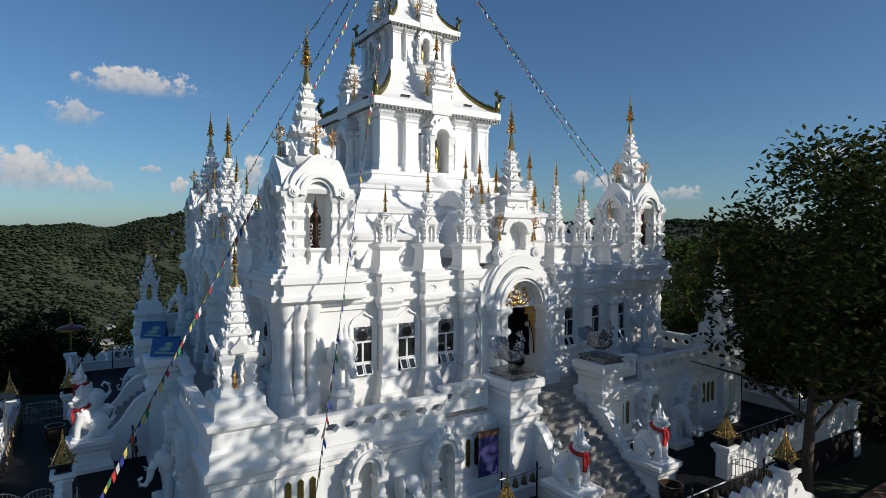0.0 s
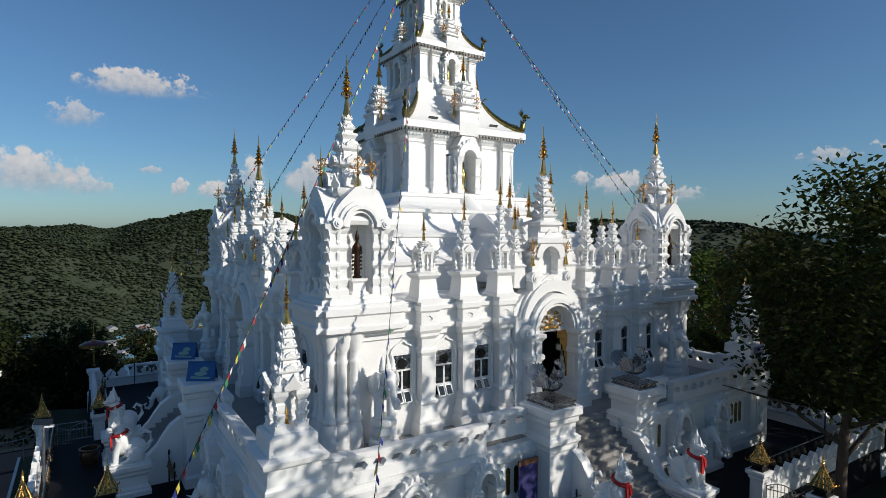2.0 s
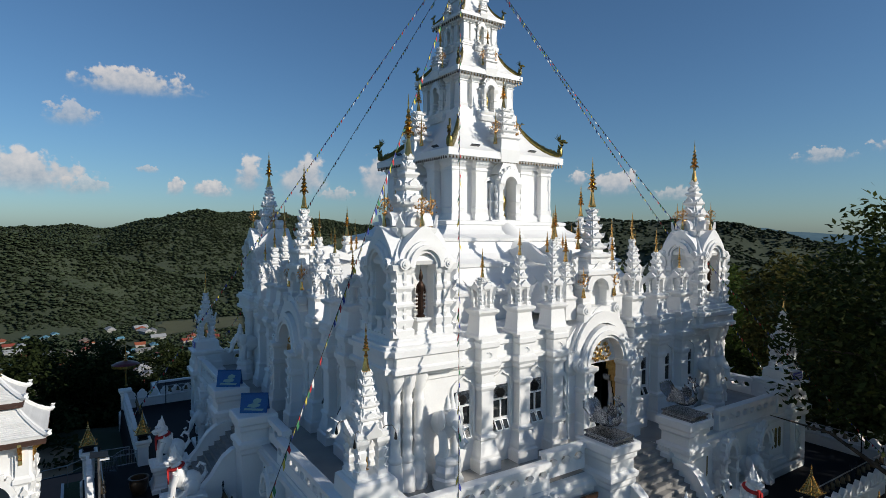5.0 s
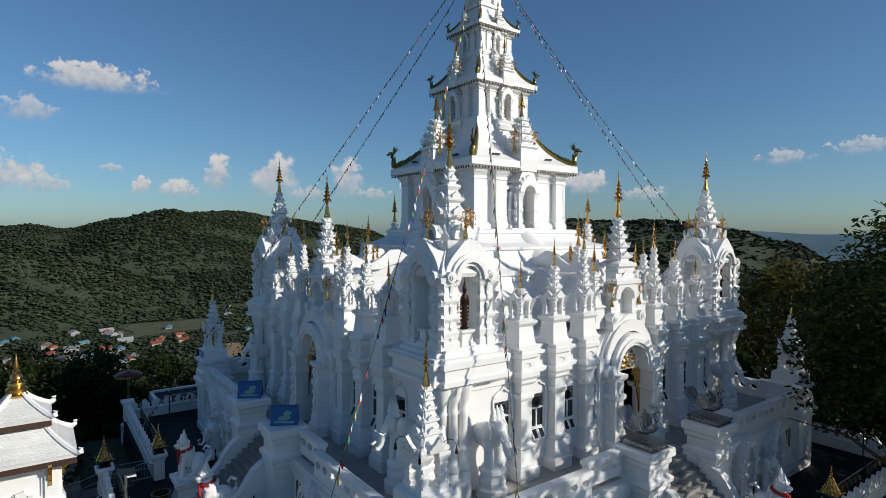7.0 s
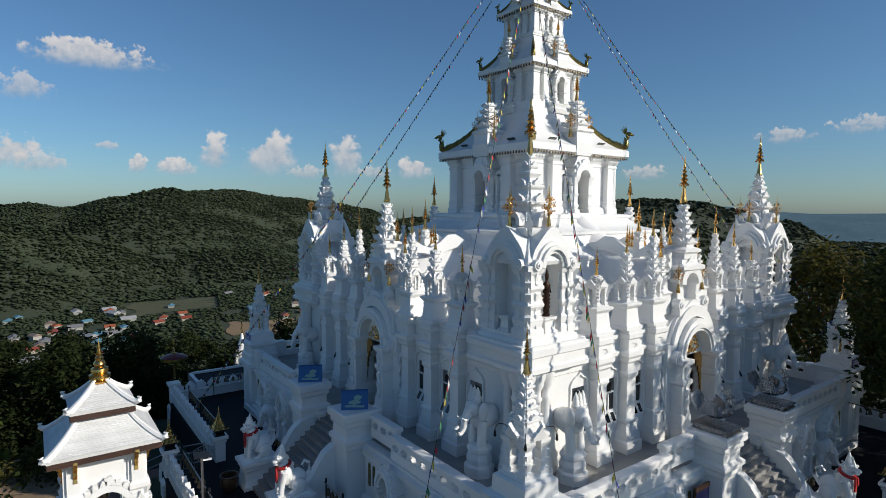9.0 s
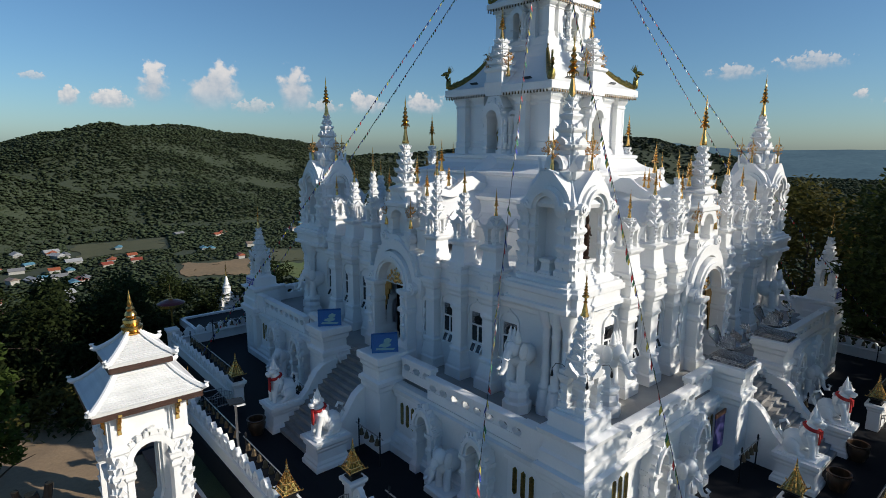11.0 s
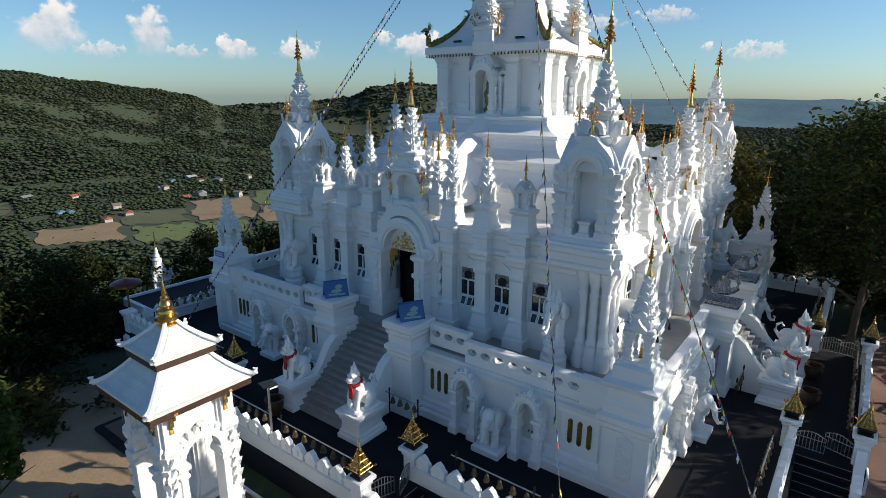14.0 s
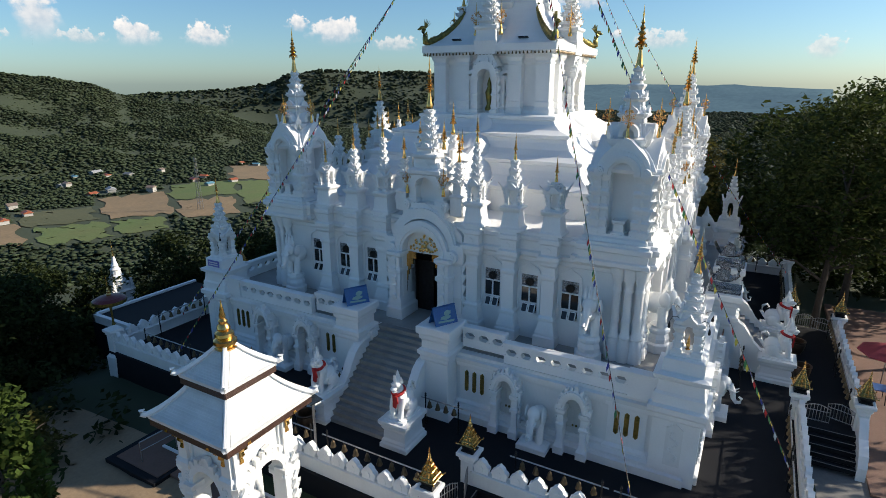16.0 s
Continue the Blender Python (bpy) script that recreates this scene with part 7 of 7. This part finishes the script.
spots = [(rng.uniform(-9, 4.5), rng.uniform(350, 600)) for _ in range(58)] + [(rng.uniform(4.5, 10), rng.uniform(420, 560)) for _ in range(5)] + [(rng.uniform(8, 22), rng.uniform(480, 660)) for _ in range(9)] + [(rng.uniform(24, 46), rng.uniform(560, 760)) for _ in range(16)]
for be, r in spots:
    x, y = r * math.sin(radians(be)), r * math.cos(radians(be))
    z = terrain(x, y)
    k = rng.randrange(len(HOUSES))
    hs = tagged(empty("house"), NAMES[k] + " village house among trees in the valley", "house", "village houses")
    hs.matrix_basis = RZ(rng.choice((0, 20, 75, 90, 110)) + rng.uniform(-8, 8), x, y, z + 0.4) @ Matrix.Diagonal((0.72, 0.72, 0.72, 1))
    place("wall", HOUSES[k][0], hs), place("roof", HOUSES[k][1], hs)

# lattice mast in the valley
be, r = 34.6, 455
mx, my = r * math.sin(radians(be)), r * math.cos(radians(be))
mast = tagged(empty("lattice_mast", mx, my, terrain(mx, my)), "thin steel lattice radio mast in the fields", "mast")
b = BM()
for s in SIDES:
    tube(b, [RZ(s) @ Vector((1.6, 1.6, 0)), RZ(s) @ Vector((0.5, 0.5, 42))], 0.16, 3)
    for k in range(10):
        r0, r1 = 1.6 - 0.11 * k, 1.6 - 0.11 * (k + 1)
        tube(b, [RZ(s) @ Vector((r0, r0, 4.2 * k)), RZ(s) @ Vector((r1, -r1, 4.2 * (k + 1)))], 0.09, 3)
part("lattice", b, STEEL, mast)

# ---- clouds: a far backdrop ----
def cloud_mat(name, bite, soft, glow, most=1.0):
    """A billowing cloud: broken noise inside a domed outline, crisp above, fading into haze at the foot. The object's colour holds height over width."""
    m = bpy.data.materials.new(name)
    m.use_nodes = True
    n, l = m.node_tree.nodes, m.node_tree.links
    n.clear()

    def maths(op, a, b):
        q = n.new("ShaderNodeMath")
        q.operation = op
        for k, v in enumerate((a, b)):
            if isinstance(v, (int, float)):
                q.inputs[k].default_value = v
            else:
                l.new(v, q.inputs[k])
        return q.outputs[0]

    def ramp(value, a, b, c, d):
        q = n.new("ShaderNodeMapRange")
        q.interpolation_type = "SMOOTHSTEP"
        l.new(value, q.inputs[0])
        for k, v in enumerate((a, b, c, d)):
            if isinstance(v, (int, float)):
                q.inputs[k + 1].default_value = v
            else:
                l.new(v, q.inputs[k + 1])
        return q.outputs[0]
    tc, info, sep, shape = n.new("ShaderNodeTexCoord"), n.new("ShaderNodeObjectInfo"), n.new("ShaderNodeSeparateXYZ"), n.new("ShaderNodeSeparateColor")
    l.new(tc.outputs["Object"], sep.inputs[0]), l.new(info.outputs["Color"], shape.inputs[0])
    x, z = maths("MULTIPLY", sep.outputs[0], shape.outputs[0]), sep.outputs[2]
    seed = maths("MULTIPLY", info.outputs["Random"], 40.0)
    noises = []
    for scale, detail in ((1.5, 3), (4.2, 8)):
        ns = n.new("ShaderNodeTexNoise")
        ns.noise_dimensions = "4D"
        ns.inputs["Scale"].default_value, ns.inputs["Detail"].default_value, ns.inputs["Roughness"].default_value = scale, detail, 0.55
        l.new(tc.outputs["Object"], ns.inputs["Vector"]), l.new(seed, ns.inputs["W"])
        noises.append(ns.outputs[0])
    up, dn = maths("MAXIMUM", z, 0.0), maths("MULTIPLY", maths("MINIMUM", z, 0.0), 2.2)
    d2 = maths("ADD", maths("MULTIPLY", x, x), maths("ADD", maths("MULTIPLY", up, up), maths("MULTIPLY", dn, dn)))
    dome_in = maths("SUBTRACT", 1.0, maths("SQRT", d2, 0.0))
    lumps = maths("ADD", maths("MULTIPLY", maths("SUBTRACT", noises[0], 0.5), bite), maths("MULTIPLY", maths("SUBTRACT", noises[1], 0.5), bite * 0.55))
    body = maths("ADD", dome_in, lumps)
    edge = maths("ADD", 0.3, maths("MULTIPLY", maths("MAXIMUM", maths("SUBTRACT", 0.5, z), 0.0), soft))
    dense = maths("MULTIPLY", ramp(body, 0.1, edge, 0.0, most), ramp(z, -0.42, 0.3, 0.0, 1.0))
    # sunlit top and shaded foot are painted: warm white above, grey-blue below
    shade = n.new("ShaderNodeValToRGB")
    shade.color_ramp.elements[0].position, shade.color_ramp.elements[1].position = 0.36, 0.74
    shade.color_ramp.elements[0].color, shade.color_ramp.elements[1].color = (0.46, 0.55, 0.66, 1), (1.0, 0.95, 0.92, 1)
    l.new(maths("ADD", maths("MULTIPLY", z, 0.3), maths("ADD", maths("MULTIPLY", noises[1], 0.6), maths("MULTIPLY", noises[0], 0.3))), shade.inputs[0])
    # the card gives off its own brightness and takes none from the sun
    em, tr, mx, out = n.new("ShaderNodeEmission"), n.new("ShaderNodeBsdfTransparent"), n.new("ShaderNodeMixShader"), n.new("ShaderNodeOutputMaterial")
    em.inputs[1].default_value = glow
    l.new(shade.outputs[0], em.inputs[0]), l.new(dense, mx.inputs[0])
    l.new(tr.outputs[0], mx.inputs[1]), l.new(em.outputs[0], mx.inputs[2]), l.new(mx.outputs[0], out.inputs[0])
    return m


CUMULUS, WISP = cloud_mat("cumulus", 1.5, 1.1, 0.64, 0.88), cloud_mat("thin_cloud", 1.5, 1.6, 0.6, 0.6)


def cloud(bearing, foot, top, width, thin=False):
    r = 4300
    h = r * math.tan(radians(top - foot)) * 0.95
    wide = 0.62 * width / (top - foot)
    c = (r * math.sin(radians(bearing)), r * math.cos(radians(bearing)), EYE_Z + r * math.tan(radians(foot + 0.22 * (top - foot))))
    b = BM()
    b.faces.new([b.verts.new(p) for p in ((-1.4 * wide, 0, -0.6), (1.4 * wide, 0, -0.6), (1.4 * wide, 0, 1.4), (-1.4 * wide, 0, 1.4))])
    ob = part("backdrop_cloud", b, WISP if thin else CUMULUS, m=RZ(-bearing, *c) @ Matrix.Diagonal((h, h, h, 1)))
    ob.color = (1 / wide, 0, 0, 1)
    ob.visible_shadow = False
    tagged(ob, "soft white glowing cloud card with a painted sunlit top", "cloud", kind="structure")


for args in ((4.1, 11.8, 14.3, 10.0), (-0.7, 8.7, 10.8, 4.4, True), (-3.5, 2.9, 6.4, 8.0), (0.2, 3.0, 4.6, 5.0, True), (5.2, 5.2, 5.9, 2.2, True), (7.5, 3.2, 5.0, 1.5), (10.6, 3.1, 4.8, 3.4), (14.0, 3.6, 7.0, 3.2), (19.0, 3.2, 7.6, 5.4), (22.5, 3.0, 4.4, 4.0, True), (26.3, 3.2, 7.6, 3.6), (29.0, 3.2, 4.4, 4.0, True), (33.2, 3.2, 5.4, 3.8), (38.9, 3.2, 5.3, 4.2), (46.9, 4.7, 6.3, 2.2), (50.5, 3.5, 6.2, 5.0), (56.0, 3.0, 4.4, 5.0, True), (67.5, 5.9, 7.4, 4.2, True), (73.2, 6.4, 7.9, 5.4, True), (76.9, 4.1, 5.0, 1.2), (81.0, 3.0, 4.7, 5.4, True), (93.8, 1.8, 3.9, 3.0, True)):
    cloud(*args)
